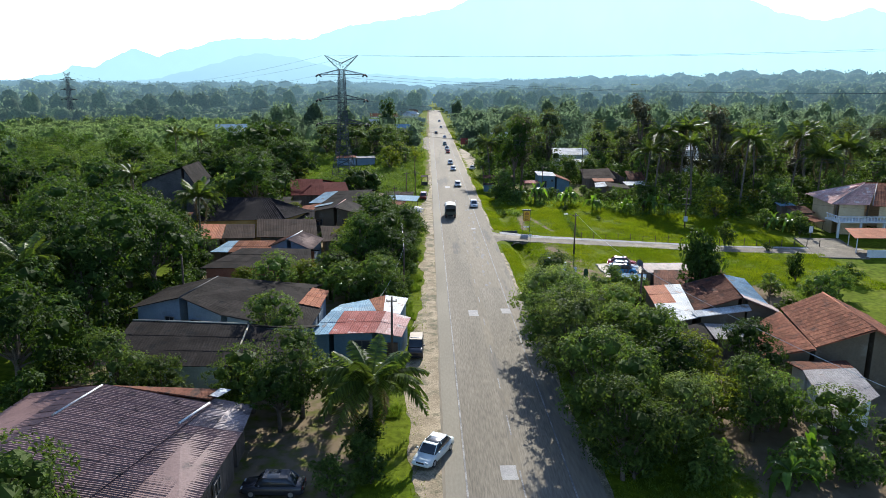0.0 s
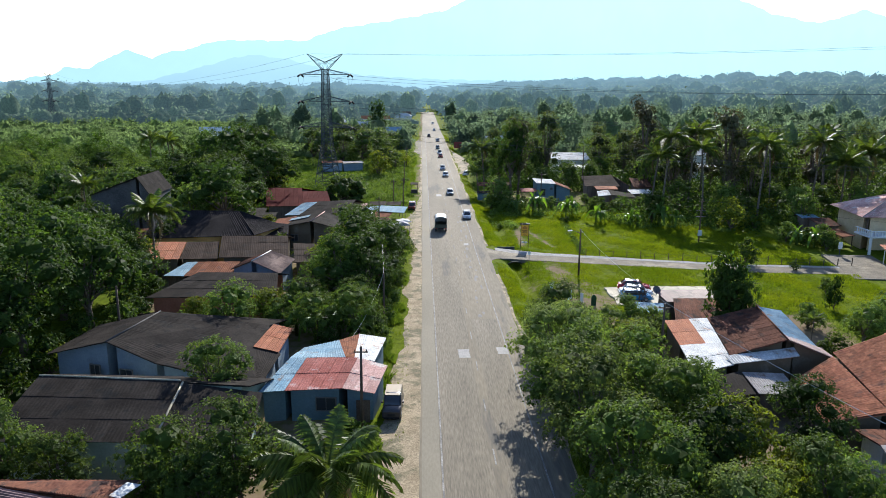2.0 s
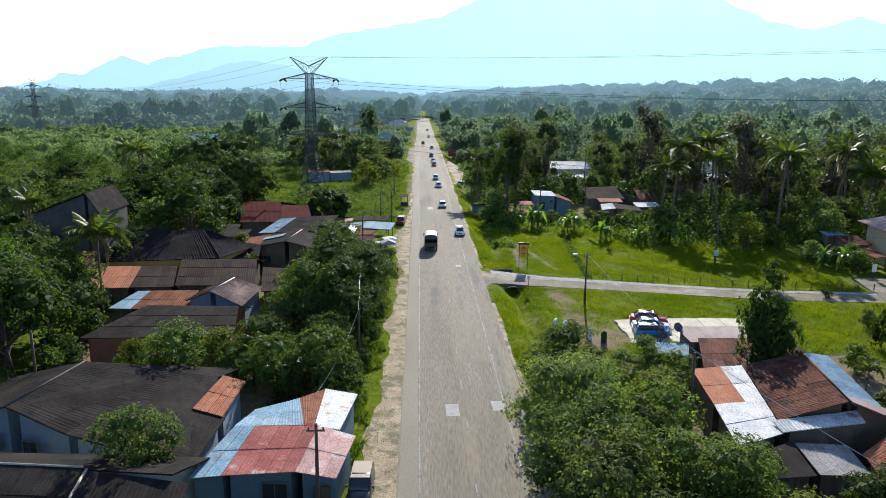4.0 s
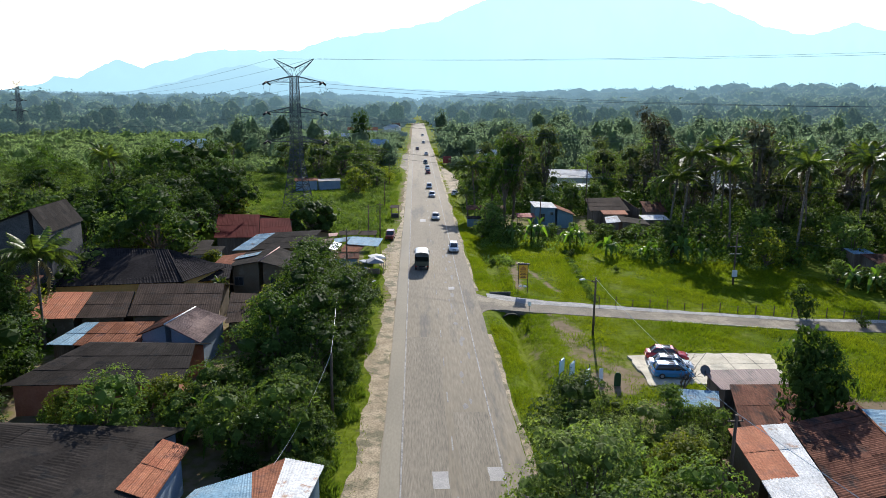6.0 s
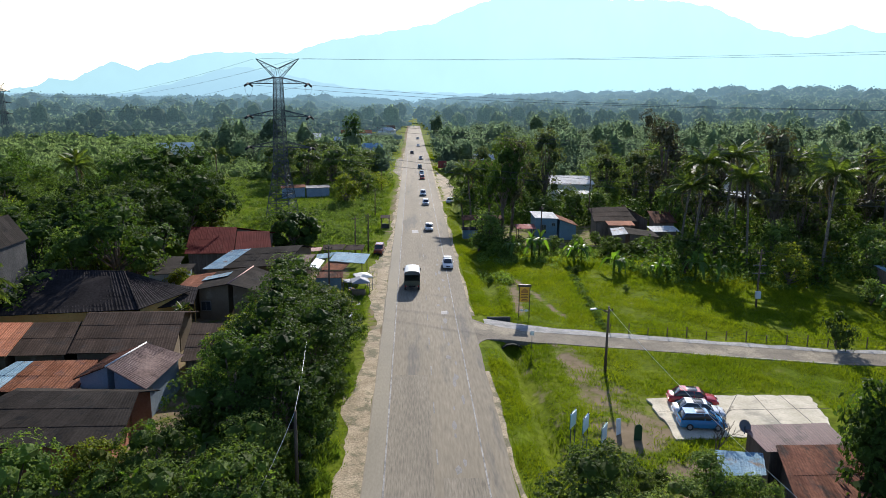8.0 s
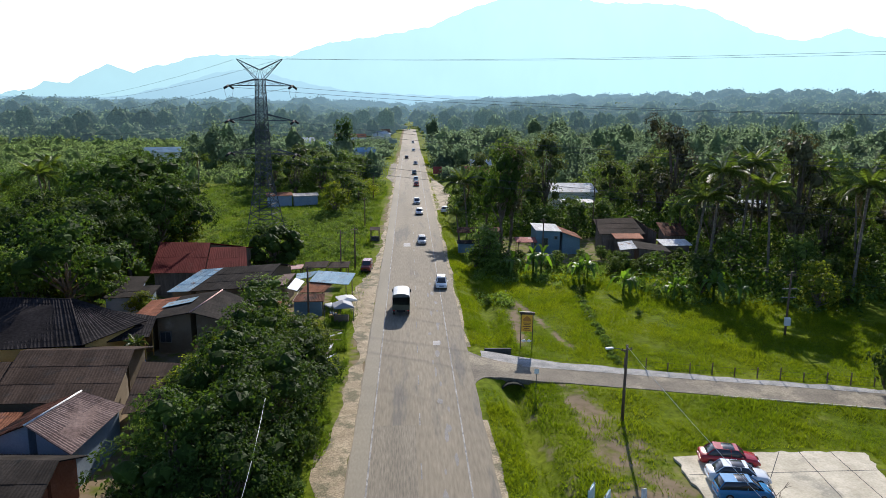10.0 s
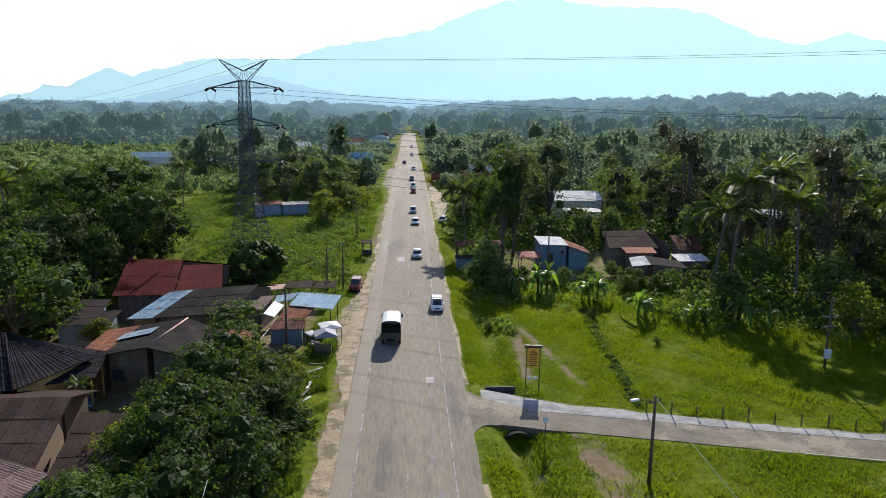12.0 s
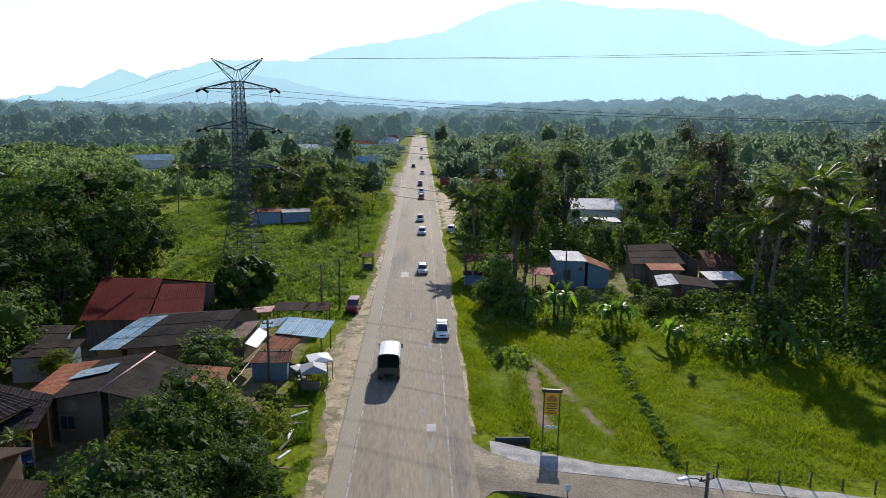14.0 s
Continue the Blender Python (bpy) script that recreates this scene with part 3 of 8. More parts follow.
# Both ranges glow in painted haze colours.
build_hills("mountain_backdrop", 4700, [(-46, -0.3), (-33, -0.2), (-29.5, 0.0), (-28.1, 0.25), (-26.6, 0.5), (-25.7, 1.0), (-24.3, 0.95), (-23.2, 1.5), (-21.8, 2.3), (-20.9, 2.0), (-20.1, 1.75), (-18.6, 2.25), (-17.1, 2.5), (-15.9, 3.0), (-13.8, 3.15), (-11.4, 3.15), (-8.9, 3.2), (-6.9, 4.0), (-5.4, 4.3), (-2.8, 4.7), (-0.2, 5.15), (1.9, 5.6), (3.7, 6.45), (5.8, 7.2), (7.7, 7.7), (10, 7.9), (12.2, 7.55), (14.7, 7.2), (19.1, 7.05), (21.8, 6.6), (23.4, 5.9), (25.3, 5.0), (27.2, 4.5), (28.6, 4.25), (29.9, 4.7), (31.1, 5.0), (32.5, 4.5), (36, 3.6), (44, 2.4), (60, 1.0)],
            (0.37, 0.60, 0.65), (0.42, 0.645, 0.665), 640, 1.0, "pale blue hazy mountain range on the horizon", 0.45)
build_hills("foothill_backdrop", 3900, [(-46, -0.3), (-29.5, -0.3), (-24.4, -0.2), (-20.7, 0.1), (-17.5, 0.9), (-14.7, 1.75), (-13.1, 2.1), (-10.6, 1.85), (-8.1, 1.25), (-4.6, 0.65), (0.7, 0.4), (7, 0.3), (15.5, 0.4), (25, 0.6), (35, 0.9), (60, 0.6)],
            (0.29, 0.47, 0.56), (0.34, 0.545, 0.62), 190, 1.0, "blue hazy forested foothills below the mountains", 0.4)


# ---- plants ----
def leaf_quads(points, normals, size, rs, aspect=0.55, spread=0.5, three=False):
    """Pointed leaves round given places, roughly facing along the normals."""
    n = len(points)
    nn = normals + rs.normal(0, spread, (n, 3))
    nn /= np.linalg.norm(nn, axis=1)[:, None] + 1e-9
    t = np.cross(nn, rs.normal(0, 1, (n, 3)))
    t /= np.linalg.norm(t, axis=1)[:, None] + 1e-9
    b = np.cross(nn, t)
    s = (size * rs.uniform(0.65, 1.35, n))[:, None] if np.isscalar(size) else (size * rs.uniform(0.65, 1.35, n))[:, None]
    droop = -0.15 * s * np.array([[0, 0, 1.0]])
    if three:
        return np.stack([points - t * s * 0.55 - b * s * aspect * 0.45, points - t * s * 0.35 + b * s * aspect * 0.55, points + t * s * 0.6 + droop], 1)
    return np.stack([points - t * s * 0.5, points + b * s * aspect * 0.5 - droop * 0.3, points + t * s * 0.5 + droop, points - b * s * aspect * 0.5 - droop * 0.3], 1)


def crown_points(rs, n, lobes, shell=0.25, twigs=26):
    """Places on the outer skins of overlapping lobes (centre, radii), most of them gathered along twigs of uneven length."""
    w = np.array([l[3] * l[4] for l in lobes])
    pick = rs.choice(len(lobes), n, p=w / w.sum())
    d = rs.normal(0, 1, (n, 3))
    way = rs.normal(0, 1, (len(lobes), twigs, 3))
    way[:, :, 2] += 0.45
    way /= np.linalg.norm(way, axis=2)[:, :, None]
    far = rs.uniform(0.86, 1.34, (len(lobes), twigs))
    which = rs.randint(0, twigs, n)
    on_twig = rs.rand(n) < 0.72
    d[:, 2] = d[:, 2] + 0.35
    d /= np.linalg.norm(d, axis=1)[:, None]
    d = np.where(on_twig[:, None], way[pick, which] + 0.17 * d, d)
    d /= np.linalg.norm(d, axis=1)[:, None]
    reach = np.where(on_twig, far[pick, which] * rs.uniform(0.7, 1.0, n) ** 0.7, rs.uniform(1 - shell, 1.03, n))
    c = np.array([l[:3] for l in lobes])[pick]
    r = np.array([(l[3], l[3], l[4]) for l in lobes])[pick]
    p = c + d * r * reach[:, None]
    inside = np.zeros(n, bool)
    for i, l in enumerate(lobes):
        q = (p - np.array(l[:3])) / np.array((l[3], l[3], l[4])) / 0.8
        inside |= ((q ** 2).sum(1) < 1) & (pick != i)
    return p[~inside], d[~inside]


def blob():
    """The corners and faces of a small rounded mass."""
    bm = bmesh.new()
    bmesh.ops.create_icosphere(bm, subdivisions=1, radius=1.0)
    bm.verts.index_update()
    v, f = np.array([tuple(p.co) for p in bm.verts]), np.array([[p.index for p in face.verts] for face in bm.faces])
    bm.free()
    return v, f


BLOB, BLOB_FACES = blob()


def make_tree(seed, height, radius, leaves, leaf, material, trunk_r=0.22, bare=0.35, lobes=11, label="", flat=0.75, clump=0.42, category="tree", straight=False):
    """A broadleaved tree: tapered trunk, limbs to each lobe, a crown of many leaves with gaps."""
    rs = np.random.RandomState(seed)
    root = thing("tree", (0, 0, 0), label or "broadleaved tree with a dense uneven green crown", category, "trees")
    crown_z, crown_h = height * bare, height * (1 - bare)
    ls = []
    for k in range(lobes):
        f = (k + 0.5) / lobes
        a = k * 2.4 + rs.uniform(-0.5, 0.5)
        up = rs.uniform(0.12, 0.86) if not straight else f * 0.9 + 0.05
        reach = radius * (0.72 * math.sqrt(max(0.05, 1 - (2 * up - 0.85) ** 2)) * rs.uniform(0.45, 1.0)) if k else 0.0
        if k == 0:
            up = 0.80
        r = radius * clump * rs.uniform(0.75, 1.25)
        ls.append((math.cos(a) * reach, math.sin(a) * reach, crown_z + crown_h * up - r * flat * 0.25, r, r * flat))
    p, d = crown_points(rs, leaves, ls)
    q = leaf_quads(p, d * 0.8 + np.array([[0, 0, 0.5]]), leaf, rs)
    core = []
    for l in ls:
        knob = BLOB * rs.uniform(0.8, 1.1, (len(BLOB), 1)) * np.array((l[3], l[3], l[4])) * 0.5 + np.array(l[:3])
        tri = knob[BLOB_FACES]
        core.append(np.stack([tri[:, 0], tri[:, 1], (tri[:, 1] + tri[:, 2]) / 2, tri[:, 2]], 1))
    q = np.concatenate([q] + core)
    bm = bmesh.new()
    top = Vector((ls[0][0] * 0.5, ls[0][1] * 0.5, crown_z + crown_h * 0.55))
    tube(bm, [(0, 0, -0.6), (rs.uniform(-.1, .1), rs.uniform(-.1, .1), crown_z * 0.5), (rs.uniform(-.2, .2), rs.uniform(-.2, .2), crown_z), top], [trunk_r * 1.3, trunk_r, trunk_r * 0.85, trunk_r * 0.35], 7)
    for l in ls[1:]:
        start = Vector((0, 0, crown_z * rs.uniform(0.75, 1.25)))
        end = Vector(l[:3])
        mid = start.lerp(end, 0.5) + Vector((0, 0, rs.uniform(-0.1, 0.3) * radius * 0.3))
        tube(bm, [start, mid, end], [trunk_r * 0.5, trunk_r * 0.32, trunk_r * 0.12], 5, cap=False)
    part("trunk", bm, bark, root)
    quads("crown", q, material, root)
    CROWNS[root.name] = (q, material)
    return root


def place(proto, x, y, s=1.0, turn=None, label="", dz=0.0, sz=None):
    """A copy of a plant standing on the ground at x, y."""
    a = random.uniform(0, 360) if turn is None else turn
    ob = copy_thing(proto, pose(x, y, float(land(x, y)) + dz, 0, 0, a) @ Matrix.Diagonal((s, s, sz or s, 1)))
    return tagged(ob, label)


STORE = []
CROWNS = {}


def keep(proto):
    """Remember a first example that is to be removed once its copies stand."""
    STORE.append(proto)
    return proto


def frond_mesh(seed, length, pairs, droop, material, width=0.62):
    rs = np.random.RandomState(seed)
    t = np.linspace(0, 1, pairs)
    rise, fall = 0.42 * length, droop * length
    cx = length * (t - 0.15 * t ** 3)
    cz = rise * t * 1.2 - (rise + fall) * t ** 2.2
    out = []
    for i in range(pairs):
        if t[i] < 0.12:
            continue
        w = width * length * 0.32 * (math.sin(math.pi * min(1, t[i] * 0.88 + 0.10)) ** 0.6)
        for s in (-1, 1):
            a = np.array([cx[i], 0, cz[i]])
            along = 0.35 * w
            tip = a + np.array([along + rs.uniform(-.06, .06), s * w * 0.85, -w * rs.uniform(0.35, 0.75)])
            h = length / pairs * 0.62
            out.append([a + [-h, 0, 0], a + [h, 0, 0], (a + tip) / 2 + [h * 0.9, 0, 0.06], tip])
    v = np.array(out)
    bm = bmesh.new()
    k = range(0, pairs, max(1, pairs // 6))
    tube(bm, [(cx[i], 0, cz[i] - 0.02) for i in k], [0.05 * (1 - 0.8 * t[i]) + 0.008 for i in k], 3)
    me = bpy.data.meshes.new("frond")
    bm.to_mesh(me)
    bm.free()
    nv = len(me.vertices)
    verts = [tuple(x.co) for x in me.vertices] + [tuple(p) for f in v for p in f]
    faces = [tuple(p.vertices) for p in me.polygons] + [tuple(nv + 4 * i + j for j in range(4)) for i in range(len(v))]
    me.clear_geometry()
    me.from_pydata(verts, [], faces)
    me.materials.append(material)
    return me


FRONDS = [frond_mesh(11, 3.7, 30, 0.12, leaf_palm, 0.8), frond_mesh(12, 3.9, 30, 0.38, leaf_palm, 0.8), frond_mesh(13, 3.4, 28, -0.1, leaf_palm, 0.75), frond_mesh(14, 3.2, 22, 1.0, leaf_dry)]


def make_palm(seed, height, count=17, dry=3, label="", scale=1.0):
    rs = random.Random(seed)
    root = thing("palm", (0, 0, 0), label or "coconut palm with long arching green fronds", "palm tree", "palms")
    bm = bmesh.new()
    lx, ly = rs.uniform(-0.9, 0.9), rs.uniform(-0.9, 0.9)
    pts = [(lx * f ** 1.6, ly * f ** 1.6, -0.5 + (height + 0.5) * f) for f in (0, 0.08, 0.3, 0.55, 0.8, 1)]
    tube(bm, pts, [0.28, 0.20, 0.16, 0.15, 0.14, 0.16], 7)
    part("trunk", bm, palm_bark, root)
    for i in range(count + dry):
        young = i / count
        me = FRONDS[3] if i >= count else FRONDS[2] if young > 0.72 else FRONDS[0] if young > 0.35 else FRONDS[1]
        ob = new("frond", me)
        ob.parent = root
        tilt = -12 + 50 * young + rs.uniform(-7, 7) if i < count else -45
        ob.matrix_basis = Matrix.Translation((lx, ly, height + 0.05 * young)) @ pose(0, 0, 0, rs.uniform(-15, 15), -tilt, i * 137.5 + rs.uniform(-9, 9)) @ Matrix.Diagonal((scale * rs.uniform(0.9, 1.1), scale, scale, 1))
    return root


def banana_leaf(seed, length, droop):
    rs = np.random.RandomState(seed)
    bm = bmesh.new()
    rows = []
    n = 8
    for i in range(n + 1):
        t = i / n
        x, z = length * (t - 0.2 * t ** 3), length * (0.62 * t - (0.62 + droop) * t ** 2.4)
        w = 0.30 * math.sin(math.pi * min(1, t * 0.93 + 0.04)) ** 0.55 * (1 if t > 0.08 else 0.12)
        rows.append([bm.verts.new((x, -w, z + 0.10 + rs.uniform(-.03, .03))), bm.verts.new((x, 0, z)), bm.verts.new((x, w, z + 0.10 + rs.uniform(-.03, .03)))])
    for r0, r1 in zip(rows, rows[1:]):
        for k in range(2):
            bm.faces.new((r0[k], r1[k], r1[k + 1], r0[k + 1]))
    me = bpy.data.meshes.new("leaf")
    bm.to_mesh(me)
    bm.free()
    me.materials.append(leaf_banana)
    return me


BANANA = [banana_leaf(1, 2.2, 0.25), banana_leaf(2, 2.4, 0.75), banana_leaf(3, 1.9, -0.2)]


def make_banana(seed, height=1.8, count=9):
    rs = random.Random(seed)
    root = thing("banana_plant", (0, 0, 0), "banana plant with broad bright green leaves", "banana plant", "banana plants")
    bm = tube(bmesh.new(), [(0, 0, -0.3), (0, 0, height * 0.5), (0.05, 0, height)], [0.17, 0.13, 0.09], 7)
    part("stem", bm, leaf_bright, root)
    for i in range(count):
        ob = new("leaf", BANANA[2] if i >= count - 2 else BANANA[i % 2])
        ob.parent = root
        ob.matrix_basis = Matrix.Translation((0.03, 0, height - 0.15 + 0.02 * i)) @ pose(0, 0, 0, rs.uniform(-20, 20), -rs.uniform(-5, 15) - (45 if i >= count - 2 else 0), i * 137.5 + rs.uniform(-15, 15))
    return root


# first examples
near_a = keep(make_tree(1, 8.0, 3.6, 7400, 0.235, leaf_tree, 0.20, 0.28, 16))
near_b = keep(make_tree(2, 7.0, 3.8, 7000, 0.24, leaf_bright, 0.20, 0.22, 17))
near_c = keep(make_tree(3, 9.0, 4.2, 6600, 0.27, leaf_dark, 0.26, 0.28, 18))
near_d = keep(make_tree(4, 6.5, 3.4, 5600, 0.30, leaf_yellow, 0.18, 0.2, 15))
bush = keep(make_tree(5, 3.0, 2.0, 1700, 0.27, leaf_tree, 0.10, 0.08, 10, label="low leafy green bush", category="bush"))
bush_dark = keep(make_tree(7, 3.2, 2.1, 1700, 0.27, leaf_dark, 0.10, 0.05, 11, label="low dark green bush beside the road", category="bush"))
near_e = keep(make_tree(8, 6.0, 3.2, 6500, 0.20, leaf_feather, 0.16, 0.15, 20, label="tree with fine pale green feathery leaves", clump=0.36))
near_f = keep(make_tree(9, 10.2, 5.4, 13500, 0.25, leaf_feather, 0.2, 0.16, 30, label="tall roadside tree with fine pale green feathery leaves", clump=0.30))
near_g = keep(make_tree(10, 9.6, 5.0, 11500, 0.26, leaf_tree, 0.2, 0.18, 26, label="tall roadside tree with fine green leaves", clump=0.31))
bush_bright = keep(make_tree(6, 2.6, 1.9, 1600, 0.30, leaf_bright, 0.10, 0.06, 9, label="low bush with fresh green leaves", category="bush"))
mid_a = keep(make_tree(21, 13.0, 5.0, 2500, 0.47, leaf_wood, 0.30, 0.08, 24))
mid_b = keep(make_tree(22, 11.0, 4.8, 2100, 0.48, leaf_tree, 0.30, 0.08, 19))
mid_c = keep(make_tree(23, 15.0, 4.2, 2500, 0.47, leaf_olive, 0.28, 0.12, 24, flat=0.95))
mid_d = keep(make_tree(24, 9.0, 4.6, 2000, 0.46, leaf_tree, 0.26, 0.05, 18))
mid_e = keep(make_tree(25, 8.0, 4.2, 1900, 0.46, leaf_yellow, 0.24, 0.05, 17, label="broadleaved tree with a yellowish green crown"))
mid_f = keep(make_tree(26, 17.0, 4.0, 2200, 0.46, leaf_red, 0.28, 0.2, 20, label="tall slender tree with a brownish green crown", flat=0.9))
round_dark = keep(make_tree(28, 8.6, 5.2, 3200, 0.46, leaf_dark, 0.26, 0.0, 34, label="broadleaved tree with a round dark crown", flat=0.95))
mid_g = keep(make_tree(27, 12.0, 5.0, 2100, 0.48, leaf_dark, 0.30, 0.12, 20, label="broadleaved tree with a dense dark green crown"))
palm_a, palm_b = keep(make_palm(31, 9.0, 19, 1)), keep(make_palm(32, 12.5, 21, 1))
palm_c = keep(make_palm(33, 3.6, 30, 2, scale=1.25))
palm_d = keep(make_palm(34, 10.5, 26, 2, scale=1.3))
banana_a, banana_b = keep(make_banana(41)), keep(make_banana(42, 2.4, 10))

# trees beside the road and between the houses
for proto, spots in (
    (near_a, ((8.6, 87.0, 1.05), (14.5, 64.5, 1.0), (19.5, 52.5, 0.9), (10.5, 52.0, 0.8), (-33.2, 57.6, 0.92), (-17.4, 56.4, 0.98), (-29.5, 57.3, 0.7), (-12.5, 116.0, 1.0))),
    (near_b, ((8.8, 78.0, 1.15), (14.5, 76.0, 0.9), (17.2, 69.0, 0.85), (24.8, 50.0, 0.8), (21.6, 54.2, 0.75), (49.2, 92.6, 0.6), (-19.0, 93.0, 0.85), (-26.7, 89.4, 0.95), (-16.8, 88.2, 0.85), (-13.2, 95.5, 0.8), (-21.2, 90.6, 0.62), (-17.8, 107.5, 0.9), (-30.4, 35.2, 1.25), (-37.5, 37.5, 0.8), (-21.8, 57.2, 0.92), (-12.6, 88.6, 0.92), (33.5, 96.5, 0.5), (43, 87, 0.75))),
    (near_c, ((-41.3, 143.2, 1.6), (-45, 82, 1.55), (-48, 96, 1.5), (-54, 90, 1.5), (-43.5, 61, 1.2), (-42.5, 91, 1.35), (-46, 70, 1.2), (-57, 76, 1.4), (13.5, 57.5, 0.85), (-44.5, 76, 1.3), (-50.5, 81, 1.45), (-43, 100, 1.15), (-50, 104, 1.3), (-56, 98, 1.4), (-48, 64, 1.2), (-52, 67, 1.3), (-62, 86, 1.5), (-44.5, 107, 1.05), (-51, 113, 1.3), (-48.2, 109.5, 1.15), (-45, 158, 1.25), (-43, 166, 1.2), (-12.0, 104.5, 1.02), (-15.8, 101.6, 1.03), (-12.4, 99.6, 0.85), (-18.8, 53.9, 0.72), (23.6, 62.2, 0.8), (-14.6, 128.0, 1.0), (-11.2, 110.2, 1.05), (-15.5, 121.5, 1.02), (-9.9, 119.2, 0.85), (-11.3, 124.5, 0.65), (-15.5, 112.5, 1.15))),
    (near_d, ((15.5, 82.5, 0.75), (17.0, 60.5, 0.95), (12.6, 61.5, 0.85), (16.6, 53.5, 0.8), (21.5, 58.0, 0.7), (-19.2, 118.5, 0.9), (-16.3, 135.2, 0.85), (-34.6, 147.6, 0.55), (-33.4, 146.4, 0.4), (-46.5, 149, 1.4), (-31, 92.6, 0.6), (-18.0, 126.0, 0.85), (-14.0, 130.5, 0.75), (-18.5, 111.5, 0.8), (-23.5, 93.0, 0.75), (-13.0, 121.5, 0.9), (-11.5, 131.8, 0.72))),
):
    for x, y, s in spots:
        place(proto, x, y, s)
for x, y, s in ((-40.5, 56, 1.3), (-40.5, 62, 1.2), (-40, 67, 1.3), (-41, 72, 1.4), (-41, 79, 1.3), (-40.5, 85, 1.3), (-39, 90, 1.3), (-40.5, 95, 1.3), (-39.5, 101, 1.2), (-42, 104, 1.3), (-37.5, 92, 1.1), (-10.5, 99, 0.8), (-10.3, 109, 0.7), (-10.2, 119, 0.8), (-10.6, 127, 0.8), (-9.9, 90, 0.5), (-13.5, 45, 0.9), (-11.6, 57.5, 0.9), (-14.0, 58.5, 1.1), (-18.5, 57.8, 1.0), (-24, 57.8, 1.0), (-15.2, 95.5, 1.0), (-22, 92, 1.0), (-28, 91.5, 0.9), (-33, 93, 0.8), (-12.5, 92.5, 0.9), (-10.8, 106, 0.9), (8.4, 47, 1.1), (13.5, 46.5, 1.2), (20, 46, 1.2), (24, 45.5, 1.1), (28.5, 48, 1.1), (22.5, 62.5, 0.9), (29.5, 61.5, 0.8), (31, 52, 0.9), (40, 93, 1.1), (46, 90, 1.2), (38, 84, 1.0), (-11.8, 49, 0.8), (-12.4, 140.5, 0.9), (-20.5, 148.5, 1.0), (-18.7, 149.6, 0.95), (-33, 100, 0.8), (15, 171, 1.1), (10.5, 178, 1.2), (13, 173.5, 0.9), (-11.4, 86, 0.8), (-10.6, 78, 0.6), (12, 178, 1.3)):
    place(bush_dark if x < -36 else bush if (int(x * 7 + y) % 2) else bush_bright, x, y, s)
for x, y, s in ((-9.9, 85, 0.6), (-10.3, 88.5, 0.85), (-10.4, 92, 0.7), (-9.7, 95.5, 0.55), (-9.9, 101.5, 0.85), (-9.2, 105, 0.6), (-9.4, 110, 0.95), (-8.9, 113, 0.6), (-9.5, 122, 0.8), (-9.7, 127.5, 0.6), (-11.5, 89.5, 0.95), (-12.8, 98, 1.1), (-17.5, 100, 1.1), (-19.5, 102.5, 0.9), (-12.5, 84, 0.9), (-15.5, 84.6, 0.9), (-11.2, 66, 0.7), (-10.8, 46, 0.8), (-11.4, 51.5, 0.7), (-12.6, 62, 0.8)):
    place(bush_dark if (int(y * 3) % 3) else bush, x, y, s)
for x, y, s in ((11.6, 73.0, 1.2), (11.6, 86.0, 0.85), (14.6, 88.6, 0.8), (12.4, 91.2, 0.7), (8.3, 83.0, 1.2), (17.2, 85.0, 0.75), (9.6, 91.5, 0.55)):
    place(near_e, x, y, s)
for proto, x, y, s in ((near_f, 6.8, 60.4, 1.0), (near_g, 6.7, 67.4, 0.98), (near_f, 7.0, 74.8, 0.88), (near_g, 7.4, 53.4, 1.0), (near_g, 7.4, 46.6, 0.85), (near_g, 12.9, 57.5, 0.62), (near_f, 12.6, 50.6, 0.7), (near_g, 12.6, 66.0, 0.8), (near_g, -23.0, 70.8, 0.76)):
    place(proto, x, y, s)
for x, y, s in ((18.0, 90.6, 0.62), (20.6, 89.6, 0.5)):
    place(near_a, x, y, s)
for x, y, s in ((17.0, 176.4, 0.9), (22.4, 175.0, 0.7), (27.0, 174.0, 0.85), (33.0, 172.4, 1.0), (37.4, 173.0, 0.9), (30.0, 176.5, 0.6), (24.3, 177.5, 1.0), (29.0, 179.0, 0.95), (34.2, 176.0, 1.05), (40.5, 175.0, 1.1), (43.0, 172.0, 1.2), (46.5, 170.5, 1.2), (18.2, 179.5, 0.9), (36.0, 177.0, 0.9), (39.4, 176.4, 0.85), (46.4, 179.6, 0.95), (49.6, 179.0, 1.0), (33.6, 183.0, 0.9), (21.2, 183.0, 0.7), (51.5, 184.0, 1.1), (20.2, 88.2, 0.8), (22.6, 90.2, 0.6), (18.6, 94.4, 0.55), (15.8, 94.6, 0.6), (12.8, 95.2, 0.55)):
    place(bush, x, y, s)
for x, y, s in ((10.2, 156, 0.4), (24.6, 160, 0.5), (29.5, 149, 0.35), (-40.5, 140, 0.8), (-27.8, 128.0, 0.6), (-25.6, 126.8, 0.55), (46.2, 123.6, 1.0), (52.0, 119.8, 0.5), (50, 107, 0.8), (55, 100, 1.0)):
    place(bush, x, y, s, sz=s * (1.5 if 40 < x < 47 else 1))
